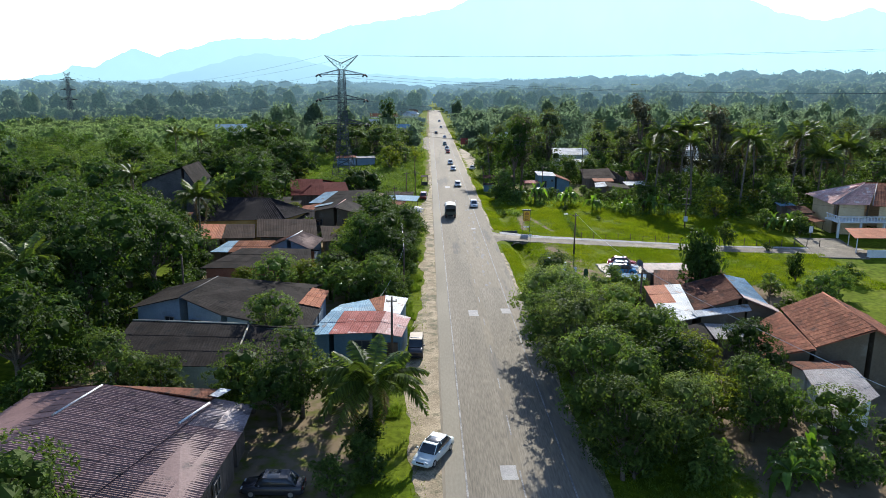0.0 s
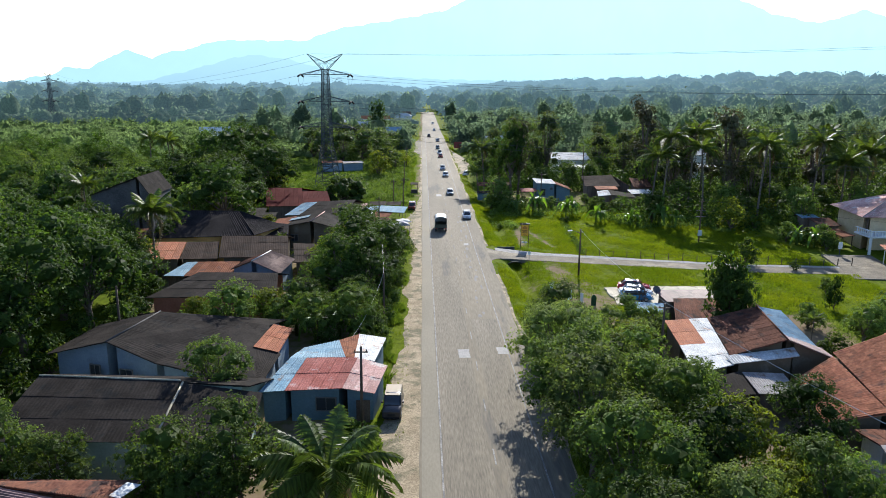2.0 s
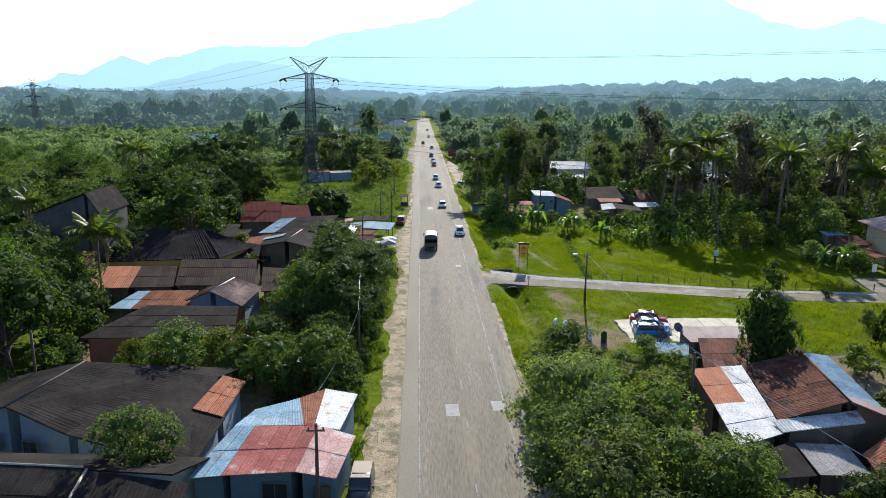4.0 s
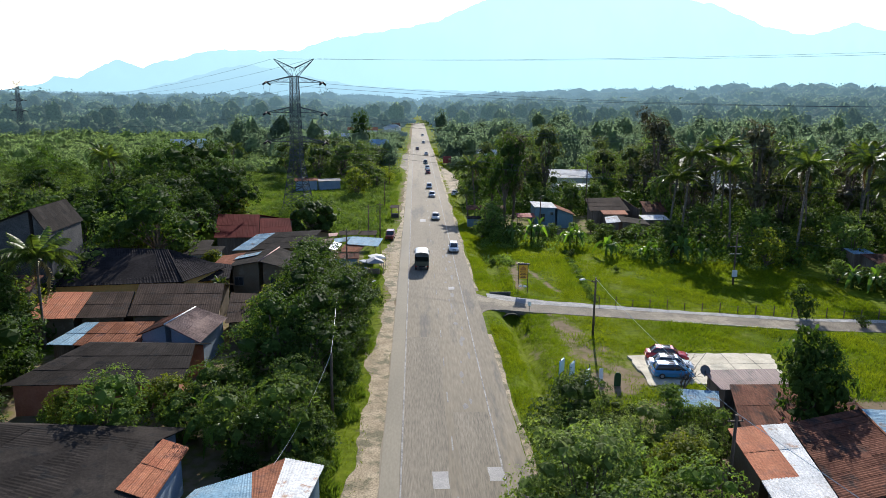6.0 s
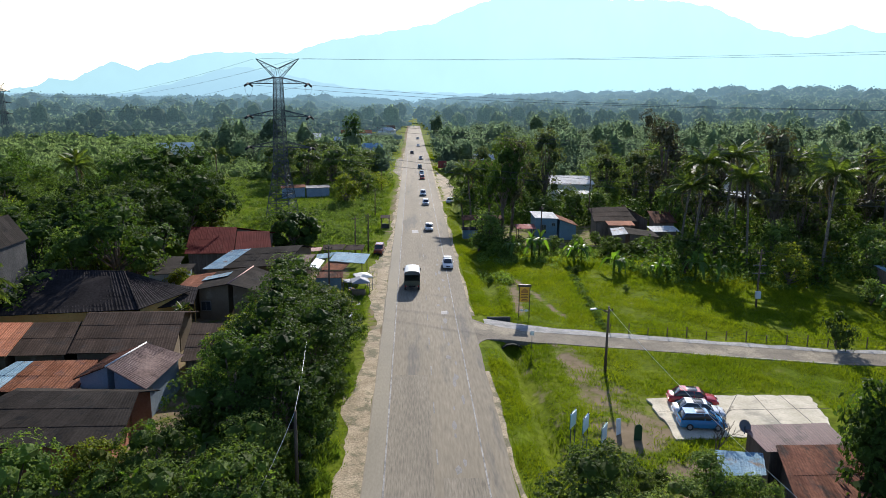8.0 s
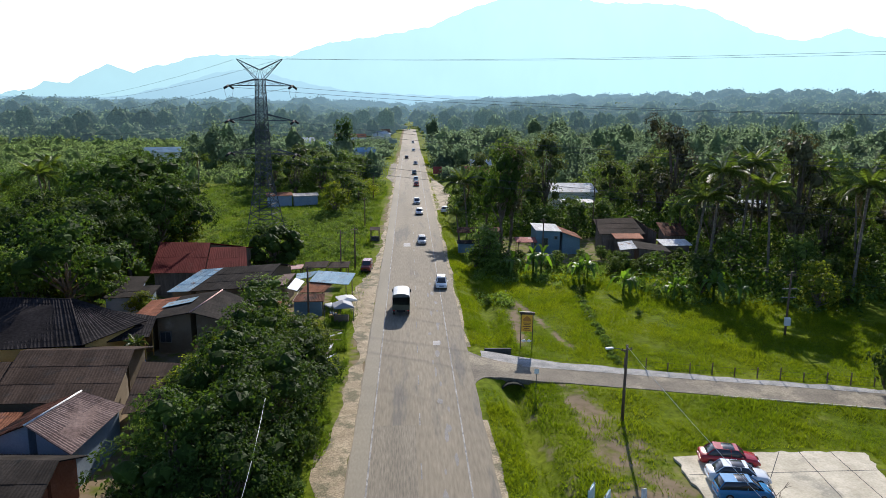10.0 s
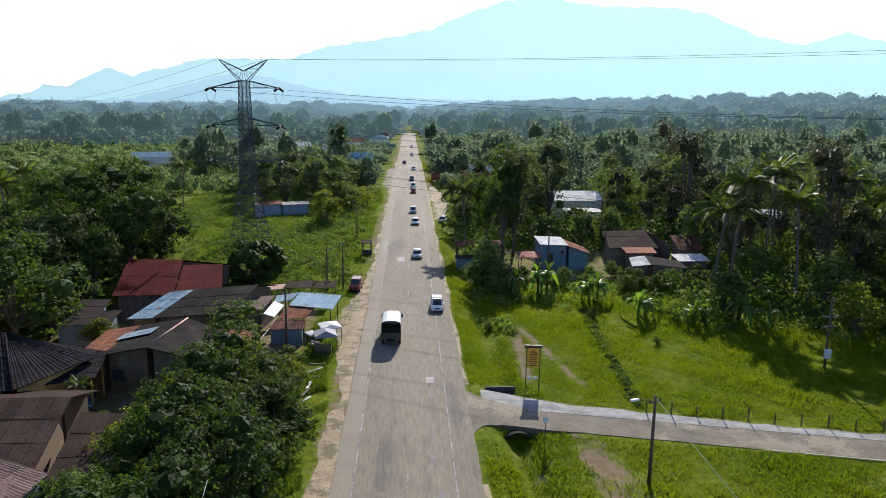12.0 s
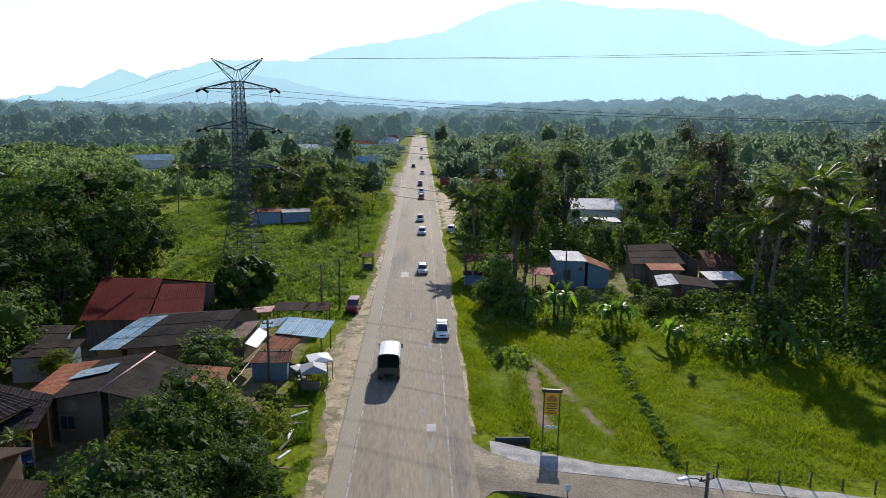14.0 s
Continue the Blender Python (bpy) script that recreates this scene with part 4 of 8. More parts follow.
for proto, x, y, s in ((palm_c, -11.5, 54.3, 1.12), (palm_d, -43.0, 112.6, 0.95), (palm_d, -48.2, 72.3, 0.9), (palm_b, 48.5, 172, 1.35), (palm_b, 57.0, 179, 1.4), (palm_d, 81.0, 158, 1.2), (palm_d, 91, 166, 1.3), (palm_a, -28.6, 128.4, 0.36), (palm_a, 11.3, 206.5, 1.25), (palm_a, 9.0, 195.5, 0.75), (palm_b, 61.9, 154.4, 1.32), (palm_b, 76.7, 161.9, 1.32), (palm_b, 66.5, 177, 1.3), (palm_b, 72, 170, 1.15), (palm_b, 55, 165, 1.2), (palm_b, 84, 170, 1.35), (palm_a, 46, 172, 1.4), (palm_b, 92, 185, 1.3), (palm_b, 64, 190, 1.35), (palm_a, 36.5, 86.0, 0.4), (palm_b, -60, 130, 0.9), (palm_b, -66, 190, 1.1), (palm_b, -58, 255, 0.9), (palm_a, -90, 240, 1.2), (palm_b, -46, 60, 0.6), (palm_a, -53, 84, 0.8)):
    place(proto, x, y, s)
for x, y, s in ((20.6, 171.6, 1.3), (19.4, 172.4, 1.2), (25.8, 167.0, 1.25), (27.3, 168, 1.1), (30.6, 159.5, 1.2), (31.8, 160.5, 1.0), (36.8, 156.0, 1.1), (38.5, 157, 1.0), (42.2, 155.0, 1.2), (45.9, 155.0, 1.1), (43.5, 158, 1.5), (-21.0, 97.0, 1.1), (-16.2, 91.6, 1.1), (-19.5, 90.2, 1.1), (-14.6, 89.4, 1.15), (-12.1, 87.4, 0.95), (-17.2, 88.4, 1.1), (-13.4, 91.0, 1.0), (-17.4, 97.5, 1.0), (21.6, 47.5, 1.1), (28.0, 44.0, 1.2), (18.5, 44.5, 1.0), (23.5, 55.0, 1.0), (15.6, 170.5, 1.1)):
    place(banana_a if random.random() < 0.5 else banana_b, x, y, s)


# ---- the woods: single trees ----
def open_land(x, y):
    """Where no tree of the woods stands."""
    if abs(x) < 8.5 and y < 760:
        return True
    if -11.5 < x < 12 and y < 270:
        return True
    if x < 0:
        if -44 < x and y < 176:
            return True
        if -14 < x and y < 262:
            return True
        if y < 112 and x > -58:
            return True
        if -55 < x < -13 and 172 < y < 232 and (x > -40 or y > 192):
            return True
        if -95 < x < -36 and 222 < y < 285:
            return True
        if -48 < x < -22 and 225 < y < 253:
            return True
    else:
        edge = 172 if x < 34 else 158 if x < 52 else 150
        if y < edge:
            return x < 62 + max(0, (y - 100)) * 0.2 or y < 128 or (x < 98 and y < 158)
        if 16 < x < 52 and 165 < y < 203:
            return True
        if 33 < x < 47 and 226 < y < 258 or 72 < x < 86 and 226 < y < 246:
            return True
    return False


wood_rnd = random.Random(77)
spots = []
tries = 0
while len(spots) < 262 and tries < 60000:
    tries += 1
    y = wood_rnd.uniform(45, 272)
    x = wood_rnd.uniform(-0.66, 0.70) * (y + 10)
    if open_land(x, y) or (y < 55 and x > -44):
        continue
    gap = 5.0 if y < 200 else 5.6
    if all((x - a) ** 2 + (y - b) ** 2 > gap * gap for a, b in spots):
        spots.append((x, y))
joined = {}
spots.sort(key=lambda p: abs(p[0]) * 0.6 + p[1])
for k, (x, y) in enumerate(spots):
    pick = wood_rnd.random()
    if x > 0:
        proto = mid_a if pick < 0.35 else mid_c if pick < 0.6 else mid_f if pick < 0.72 else mid_b
        s = wood_rnd.uniform(0.85, 1.25)
        edge = 172 if x < 34 else 158 if x < 52 else 150
        if y < edge + 22:
            proto = mid_d if pick < 0.5 else mid_e if pick < 0.65 else mid_b
            s = wood_rnd.uniform(0.5, 0.9)
        if x < 50 and 200 < y < 226:
            proto, s = mid_d, 0.7
    else:
        proto = mid_g if pick < 0.5 else mid_b if pick < 0.65 else mid_d if pick < 0.85 else mid_e
        s = wood_rnd.uniform(0.7, 1.05)
    sz = s * wood_rnd.uniform(0.9, 1.3) if x > 0 else s * wood_rnd.uniform(0.85, 1.15)
    if k < 150:
        place(proto, x, y, s, sz=sz)
        continue
    q, material = CROWNS[proto.name]
    t = wood_rnd.uniform(0, 6.28)
    turn = np.array([[math.cos(t) * s, -math.sin(t) * s, 0], [math.sin(t) * s, math.cos(t) * s, 0], [0, 0, sz]])
    joined.setdefault(material.name, (material, []))[1].append(q[:, :3] @ turn.T + np.array([x, y, float(land(x, y))]))
for material, parts in joined.values():
    tagged(quads("woods", np.concatenate(parts), material), "dense woods of mixed broadleaved trees", "woods", kind="stuff")
# single tall ones
place(bush_dark, 47.2, 100.2, 0.65, sz=1.35, label="narrow dark green bush on the grass")
place(round_dark, -23.2, 177.2, 1.12, dz=-0.6, sz=0.98, label="large round dark green tree in the scrub field")
place(mid_d, -19.2, 147.2, 0.8, sz=0.62)
place(bush_dark, 29.2, 90.6, 1.7, sz=3.0, label="dense dark green tree beside the tin-roofed house")
place(near_c, 29.4, 90.9, 0.72, sz=1.0)
place(near_c, 17.0, 195.3, 1.1, sz=2.15)
place(mid_f, 19.5, 199, 1.0, sz=1.2)
place(near_c, 15.5, 209, 0.95, sz=1.6)
place(near_c, -24.6, 325.0, 1.15, sz=2.35, label="tall dark tree standing above the woods")
place(near_c, -29.0, 318.0, 1.0, sz=1.3)
for x, y, s in ((-46.8, 187.3, 2.05), (-53, 181, 2.0), (-42.5, 178.5, 1.6), (-40.5, 186, 1.5), (-48, 166, 1.5), (-50, 172, 1.5), (-58, 190, 1.7), (-60, 172, 1.5), (-54, 163, 1.4)):
    place(near_c, x, y, s)
for x, y, s in ((-20, 262, 1.0), (-26, 268, 1.05), (-33, 262, 1.0), (-40, 268, 1.1), (-17.5, 274, 0.9), (-28, 280, 1.1), (-36, 288, 1.1), (-16.5, 288, 1.0), (-22, 296, 1.1), (-14.5, 252, 0.6), (-18, 254, 0.75), (-46, 282, 1.0), (-15.5, 300, 0.9)):
    place(mid_a if x < -25 else mid_b, x, y, s)
place(mid_d, -41.5, 150.5, 0.85)
place(mid_e, -44.5, 157, 0.9)
place(mid_a, -50, 163, 1.1)


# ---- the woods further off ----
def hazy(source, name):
    """The woods at the horizon behind more and more bright air: haze painted as blue emission."""
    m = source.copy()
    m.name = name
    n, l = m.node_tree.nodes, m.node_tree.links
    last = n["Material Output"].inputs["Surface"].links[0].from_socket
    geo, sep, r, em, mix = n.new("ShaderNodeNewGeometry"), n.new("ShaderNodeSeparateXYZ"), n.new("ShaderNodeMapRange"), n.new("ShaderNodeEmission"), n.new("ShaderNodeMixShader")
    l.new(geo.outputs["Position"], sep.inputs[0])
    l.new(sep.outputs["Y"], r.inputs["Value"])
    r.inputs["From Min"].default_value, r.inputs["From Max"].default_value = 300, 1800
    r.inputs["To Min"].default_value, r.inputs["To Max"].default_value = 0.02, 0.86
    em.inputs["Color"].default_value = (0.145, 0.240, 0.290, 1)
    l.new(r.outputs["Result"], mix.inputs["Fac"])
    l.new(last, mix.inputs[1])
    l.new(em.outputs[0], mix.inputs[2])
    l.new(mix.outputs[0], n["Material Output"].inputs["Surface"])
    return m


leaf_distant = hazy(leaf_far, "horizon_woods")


FAR_HOUSES = ((-109, 380), (-38, 520), (-20, 565), (-22, 388), (-38, 440), (-22, 600), (22, 300), (-60, 470), (26, 330), (106, 300))


def far_woods(name, seed, near, far, spacing, per, leaf, height, material, label, rings, segs, side=0, core=1.0):
    """Woods of single lumpy crowns, each a knobbly dome with loose leaf clumps over it."""
    rs = np.random.RandomState(seed)
    domes, loose = [], []
    tt, aa = np.meshgrid(np.linspace(0.05, 1.0, rings + 1) ** 0.8, np.arange(segs) * 2 * math.pi / segs, indexing="ij")
    polar = tt * 1.95
    unit = np.stack([np.sin(polar) * np.cos(aa), np.sin(polar) * np.sin(aa), np.cos(polar)], -1)
    d = near
    while d < far:
        s = spacing(d)
        for az in np.arange(-42, 44, math.degrees(s / d)):
            a = radians(az + rs.uniform(-0.5, 0.5) * math.degrees(s / d))
            r = d + rs.uniform(-0.5, 0.5) * s
            x, y = r * math.sin(a), 20 + r * math.cos(a)
            if abs(x) < 9 + s * 0.3 + (0 if y < 690 else -9 * min(1, (y - 690) / 50)):
                continue
            low_land = x < -30 + 14 * math.sin(y / 47) and lumps(x, y, 75, 2.2) > -0.45
            if side and (low_land != (side < 0)):
                continue
            if any(abs(x - hx) < 9 and -20 < y - hy < 7 for hx, hy in FAR_HOUSES):
                continue
            if open_land(x, y) or rs.rand() < 0.06:
                continue
            scrubby = float(smooth(-0.1, 0.5, lumps(x, y, 60, 0.7)))
            if side:
                scrubby = 0.25 * scrubby
            elif x < 0:
                scrubby = max(scrubby, 0.35)
            kind = rs.rand()
            w, h = s * rs.uniform(0.45, 0.75), height * rs.uniform(0.55, 1.0) * (1 - 0.5 * scrubby)
            if kind < 0.12 - 0.06 * scrubby:
                w, h = s * rs.uniform(0.5, 0.7), height * rs.uniform(1.15, 1.6)
            elif kind < 0.3:
                w, h = s * rs.uniform(0.3, 0.45), height * rs.uniform(0.6, 1.2) * (1 - 0.4 * scrubby)
            if -48 < x < -8 and 330 < y < 570 or 8 < x < 30 and 270 < y < 330:
                h = min(h, 4.5)
            z0 = float(land(x, y))
            k = rs.uniform(0, 6.28, 4)
            knob = 0.82 + 0.16 * np.sin(3 * aa + k[0]) * np.sin(2.3 * polar + k[1]) + 0.13 * np.sin(5 * aa + k[2]) * np.cos(4 * polar + k[3]) + rs.normal(0, 0.04, aa.shape)
            tall = max(min(w * rs.uniform(0.75, 1.15), h * 0.62), h * 0.46)
            base = np.array([x, y, z0 + h - tall])
            domes.append(base + unit * knob[..., None] * np.array([w, w, tall]) * core)
            n = rs.normal(0, 1, (per, 3))
            n[:, 2] = n[:, 2] * 0.8 + 0.5
            n /= np.linalg.norm(n, axis=1)[:, None]
            loose.append(leaf_quads(base + n * np.array([w, w, tall]) * rs.uniform(0.78, 1.12, per)[:, None], n, leaf(d), rs, aspect=0.75, spread=0.5, three=True))
        d += s * 0.85
    v = np.stack(domes)
    count, per_dome = len(v), (rings + 1) * segs
    i, j = np.meshgrid(np.arange(rings), np.arange(segs), indexing="ij")
    j2 = (j + 1) % segs
    face = np.stack([i * segs + j, (i + 1) * segs + j, (i + 1) * segs + j2, i * segs + j2], -1).reshape(-1, 4)
    faces = (face[None] + (np.arange(count) * per_dome)[:, None, None]).reshape(-1, 4)
    q = np.concatenate(loose).reshape(-1, 3)
    faces2 = np.arange(len(q)).reshape(-1, 3) + count * per_dome
    me = bpy.data.meshes.new(name)
    me.from_pydata(np.concatenate([v.reshape(-1, 3), q]).tolist(), [], faces.tolist() + faces2.tolist())
    me.polygons.foreach_set("use_smooth", np.ones(len(me.polygons), dtype=bool))
    me.materials.append(material)
    return tagged(new(name, me), label, "woods", kind="stuff")


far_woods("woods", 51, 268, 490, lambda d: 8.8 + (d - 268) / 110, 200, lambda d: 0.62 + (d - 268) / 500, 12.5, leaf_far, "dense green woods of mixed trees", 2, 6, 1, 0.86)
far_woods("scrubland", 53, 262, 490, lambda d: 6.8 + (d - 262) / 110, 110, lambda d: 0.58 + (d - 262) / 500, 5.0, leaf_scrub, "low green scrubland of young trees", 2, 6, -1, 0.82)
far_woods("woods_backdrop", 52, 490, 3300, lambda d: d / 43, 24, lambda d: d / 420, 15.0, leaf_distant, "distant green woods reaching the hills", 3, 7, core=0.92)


# ---- dense growth under the woods ----
def understory(name, seed, count, box_, size, leaf, per, material, label):
    rs = np.random.RandomState(seed)
    out, k = [], 0
    while k < count:
        y = rs.uniform(box_[2], box_[3])
        x = rs.uniform(box_[0], box_[1])
        if abs(x) > 0.72 * (y + 8) or open_land(x, y):
            continue
        k += 1
        w, h = size * rs.uniform(0.6, 1.3), size * rs.uniform(0.7, 2.1)
        n = rs.normal(0, 1, (per, 3))
        n[:, 2] = np.abs(n[:, 2])
        n /= np.linalg.norm(n, axis=1)[:, None]
        p = np.array([x, y, float(land(x, y))]) + n * np.array([w, w, h]) * rs.uniform(0.75, 1.1, per)[:, None]
        out.append(leaf_quads(p, n + np.array([[0, 0, 0.2]]), leaf * 1.1, rs, aspect=0.7, spread=0.55, three=True))
    return tagged(quads(name, np.concatenate(out), material), label, "undergrowth", kind="stuff")


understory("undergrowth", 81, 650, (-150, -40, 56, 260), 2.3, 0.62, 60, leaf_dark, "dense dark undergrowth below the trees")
# Dark leaves here carry the deep shade at the foot of the woods.
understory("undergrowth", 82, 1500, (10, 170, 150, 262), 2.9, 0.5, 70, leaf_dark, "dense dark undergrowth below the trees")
understory("undergrowth", 83, 450, (-190, 190, 235, 290), 2.6, 0.8, 40, leaf_tree, "dense green undergrowth below the trees")


# ---- low growth ----
def scatter(name, seed, count, region, size, height, material, label, category):
    """Upright tufts where region(x, y) is true."""
    rs = np.random.RandomState(seed)
    pts = []
    total = 0
    while total < count:
        xy = region(rs, count)
        pts.append(xy)
        total += len(xy)
    xy = np.concatenate(pts)[:count]
    z = land(xy[:, 0], xy[:, 1])
    a = rs.uniform(0, math.pi, count)
    w = size * rs.uniform(0.6, 1.4, count)
    h = height * rs.uniform(0.4, 1.5, count) * np.clip(0.75 + 0.4 * lumps(xy[:, 0], xy[:, 1], 4.0) + 0.3 * lumps(xy[:, 0], xy[:, 1], 1.3, 2.0), 0.15, 2.0)
    c, s = np.cos(a) * w / 2, np.sin(a) * w / 2
    lean = rs.normal(0, 0.55, (count, 2)) * h[:, None]
    base = np.stack([xy[:, 0], xy[:, 1], z - 0.03], 1)
    o = np.stack([c, s, np.zeros(count)], 1)
    up = np.stack([lean[:, 0], lean[:, 1], h], 1)
    v = np.stack([base - o, base + o, base + up], 1)
    return tagged(quads(name, v, material), label, category, kind="stuff")


def field_right(rs, n):
    x, y = rs.uniform(6.1, 60, n), rs.uniform(96, 181, n)
    c = side_road_y(x)
    ok = (np.abs(y - c - 0.7) > 3.0 + 2.0 * np.exp(-(x - 10) / 9) * (y > c)) & (soil_at(x, y) < rs.uniform(0.1, 0.7, n)) & ((y < 172) | (x < 20)) & ~((x > 19.5) & (x < 36.5) & (y > 102.5) & (y < 111.5)) & ~((x < 9) & (np.abs(y - 128.6) < 8))
    return np.stack([x, y], 1)[ok]


def field_left(rs, n):
    x, y = rs.uniform(-62, -7.6, n), rs.uniform(168, 290, n)
    ok = ((x > -40) | (y > 215)) & (x < -7.6 - 0.9 * np.sin(y * 0.13))
    return np.stack([x, y], 1)[ok]


def edges(rs, n):
    side = rs.rand(n) < 0.6
    y = rs.uniform(30, 420, n)
    x = np.where(side, rs.uniform(6.1, 8.5, n), -rs.uniform(6.9, 11.5, n))
    ok = ((np.abs(y - 128.8) > 7.2 - 2.4 * (y < 128.8)) | (x < 0)) & (soil_at(x, y) < rs.uniform(0.1, 0.9, n))
    return np.stack([x, y], 1)[ok]


def weeds_left(rs, n):
    x, y = -rs.uniform(7.4, 11.5, n), rs.uniform(56, 158, n)
    return np.stack([x, y], 1)[(lumps(x, y, 2.1, 3.0) > -0.1) & (x < -7.9 - 0.5 * np.sin(y * 0.37) - 1.2 * np.exp(-((y - 68) / 20) ** 2) - 1.4 * np.exp(-((y - 158) / 12) ** 2))]


def near_right(rs, n):
    x, y = rs.uniform(6.2, 46, n), rs.uniform(36, 100, n)
    return np.stack([x, y], 1)[soil_at(x, y) < rs.uniform(0.1, 0.8, n)]


scatter("field_grass", 61, 230000, field_right, 0.09, 0.34, grass_mat, "tall sunlit green grass in the field", "grass")
scatter("field_grass", 62, 60000, field_left, 0.24, 0.5, grass_dull, "rough green grass and scrub in the field", "grass")
scatter("verge_grass", 63, 60000, edges, 0.09, 0.2, grass_mat, "short green grass along the road edges", "grass")
scatter("verge_weeds", 65, 22000, weeds_left, 0.14, 0.5, grass_dull, "rough weeds between the verge and the trees", "weeds")
scatter("undergrowth", 64, 40000, near_right, 0.12, 0.24, grass_dull, "green grass and weeds under the trees", "grass")


def shrubs(name, seed, count, region, size, material, label):
    """Low clumps of leaves over scrub land."""
    rs = np.random.RandomState(seed)
    xy = np.zeros((0, 2))
    while len(xy) < count:
        xy = np.concatenate([xy, region(rs, count)])
    out = []
    for x, y in xy[:count]:
        w, per = size * rs.uniform(0.5, 1.5), 52
        n = rs.normal(0, 1, (per, 3))
        n[:, 2] = np.abs(n[:, 2])
        n /= np.linalg.norm(n, axis=1)[:, None]
        p = np.array([x, y, float(land(x, y))]) + n * np.array([w, w, w * rs.uniform(0.6, 1.1)]) * rs.uniform(0.6, 1.1, per)[:, None]
        out.append(leaf_quads(p, n, 0.34, rs, aspect=0.7, three=True))
    return tagged(quads(name, np.concatenate(out), material), label, "scrub", kind="stuff")


def scrub_left(rs, n):
    x, y = rs.uniform(-60, -12, n), rs.uniform(172, 330, n)
    keep_it = (lumps(x, y, 14, 3.0) > 0.1) | (y > 255) | (x > -24)
    keep_it &= ~((x > -44) & (x < -22) & (y > 232) & (y < 252)) & ((x > -40) | (y > 200))
    return np.stack([x, y], 1)[keep_it]


def creepers(rs, n):
    x, y = rs.uniform(-58, -9.5, n), rs.uniform(168, 300, n)
    return np.stack([x, y], 1)[((x > -40) | (y > 205)) & (lumps(x, y, 11, 6.0) > -0.35) & ~((x > -44) & (x < -22) & (y > 238) & (y < 252))]


def scrub_right(rs, n):
    x, y = rs.uniform(9, 62, n), rs.uniform(150, 180, n)
    edge = np.where(x < 34, 170, 157)
    ok = ((y > edge - 3) & (y < edge + 9)) | ((lumps(x, y, 7, 5.0) > 0.75) & (y > 150)) | ((np.abs(y - 166) < 2.2) & (x > 11) & (x < 22))
    return np.stack([x, y], 1)[ok & ((y < 176) | (x > 34))]


def scrub_hedge(rs, n):
    y = rs.uniform(131, 164, n)
    x = 21.7 + (y - 131) * 0.075 + rs.normal(0, 0.25, n)
    return np.stack([x, y], 1)


shrubs("scrub", 71, 900, scrub_left, 1.4, leaf_tree, "green scrub and creepers in the field")
shrubs("scrub", 74, 1100, creepers, 0.8, leaf_bright, "low fresh green creepers over the field")
shrubs("scrub", 72, 240, scrub_right, 1.1, leaf_bright, "low green scrub at the edge of the woods")
shrubs("hedge_weeds", 73, 130, scrub_hedge, 0.34, leaf_tree, "dark weeds along an old fence line")


# ---- buildings ----
def sheet_roof(parent, corners, material, nx, ny, ribs=4, wave=0.016, lift=0.0, seed=0):
    """Corrugated sheets over the four corners eave, eave, ridge, ridge; each sheet is a piece of its own."""
    rs = random.Random(seed)
    o = parent.parent.matrix_basis.translation if parent.parent else parent.matrix_basis.translation
    c = [Vector(p) - o for p in corners]
    n = (c[1] - c[0]).cross(c[3] - c[0]).normalized()
    n = n if n.z > 0 else -n

    def at(u, v):
        return c[0].lerp(c[1], u).lerp(c[3].lerp(c[2], u), v)

    for j in range(ny):
        for i in range(nx):
            u0, u1, v0, v1 = i / nx, (i + 1) / nx, j / ny - 0.03 / ny, (j + 1) / ny
            tilt, up = rs.uniform(0, 0.02), lift + 0.012 * j + rs.uniform(0, 0.012)
            low, high = [], []
            k = ribs * 2 + 1
            bm = bmesh.new()
            for q in range(k + 1):
                u = u0 + (u1 - u0) * (q / k) * 1.01
                w = wave * (1 if q % 2 else -1) * 0.5
                low.append(bm.verts.new(at(u, v0) + n * (w + up + 0.03)))
                high.append(bm.verts.new(at(u, v1) + n * (w + up + tilt)))
            for q in range(k):
                f = bm.faces.new((low[q], low[q + 1], high[q + 1], high[q]))
            part("roof_sheet", bm, material, parent)


def wall_prism(house, corners, wall, inset, floor_z, name="wall"):
    """Walls standing under a roof plane, set in from its edges."""
    c = [Vector(p) for p in corners]
    mid = sum(c, Vector()) / 4
    o = house.matrix_basis.translation
    top = []
    for p in c:
        d = mid - p
        flat = Vector((d.x, d.y, 0))
        f = min(0.45, inset / max(flat.length, 0.1) * 1.4)
        q = p + d * f
        top.append(Vector((q.x, q.y, q.z - 0.14)) - o)
    bm = bmesh.new()
    t = [bm.verts.new(p) for p in top]
    b = [bm.verts.new((p.x, p.y, floor_z - o.z)) for p in top]
    bm.faces.new(t)
    bm.faces.new(b[::-1])
    for i in range(4):
        j = (i + 1) % 4
        bm.faces.new((t[i], t[j], b[j], b[i]))
    bmesh.ops.recalc_face_normals(bm, faces=bm.faces)
    return part(name, bm, wall, house)


def window_on(house, x, y, z, facing, w, h, name="window", frame_m=None, pane_m=None):
    """A window or door standing in a wall; facing is the outward direction in degrees (0 = +x)."""
    o = house.matrix_basis.translation
    m = pose(x - o.x, y - o.y, z - o.z, 0, 0, facing - 90)
    bm = bmesh.new()
    t = 0.07
    for a in ((-w / 2 - t, -w / 2, -h / 2 - t, h / 2 + t), (w / 2, w / 2 + t, -h / 2 - t, h / 2 + t), (-w / 2, w / 2, h / 2, h / 2 + t), (-w / 2, w / 2, -h / 2 - t, -h / 2), (-0.02, 0.02, -h / 2, h / 2)):
        box(bm, a[0], a[1], -0.08, 0.06, a[2], a[3], m=m)
    win = part(name, bm, frame_m or frame_white, house)
    part("pane" if name == "window" else "leaf", one_box(-w / 2, w / 2, -0.06, 0.02, -h / 2, h / 2, m=m), pane_m or glass, win)
    return win


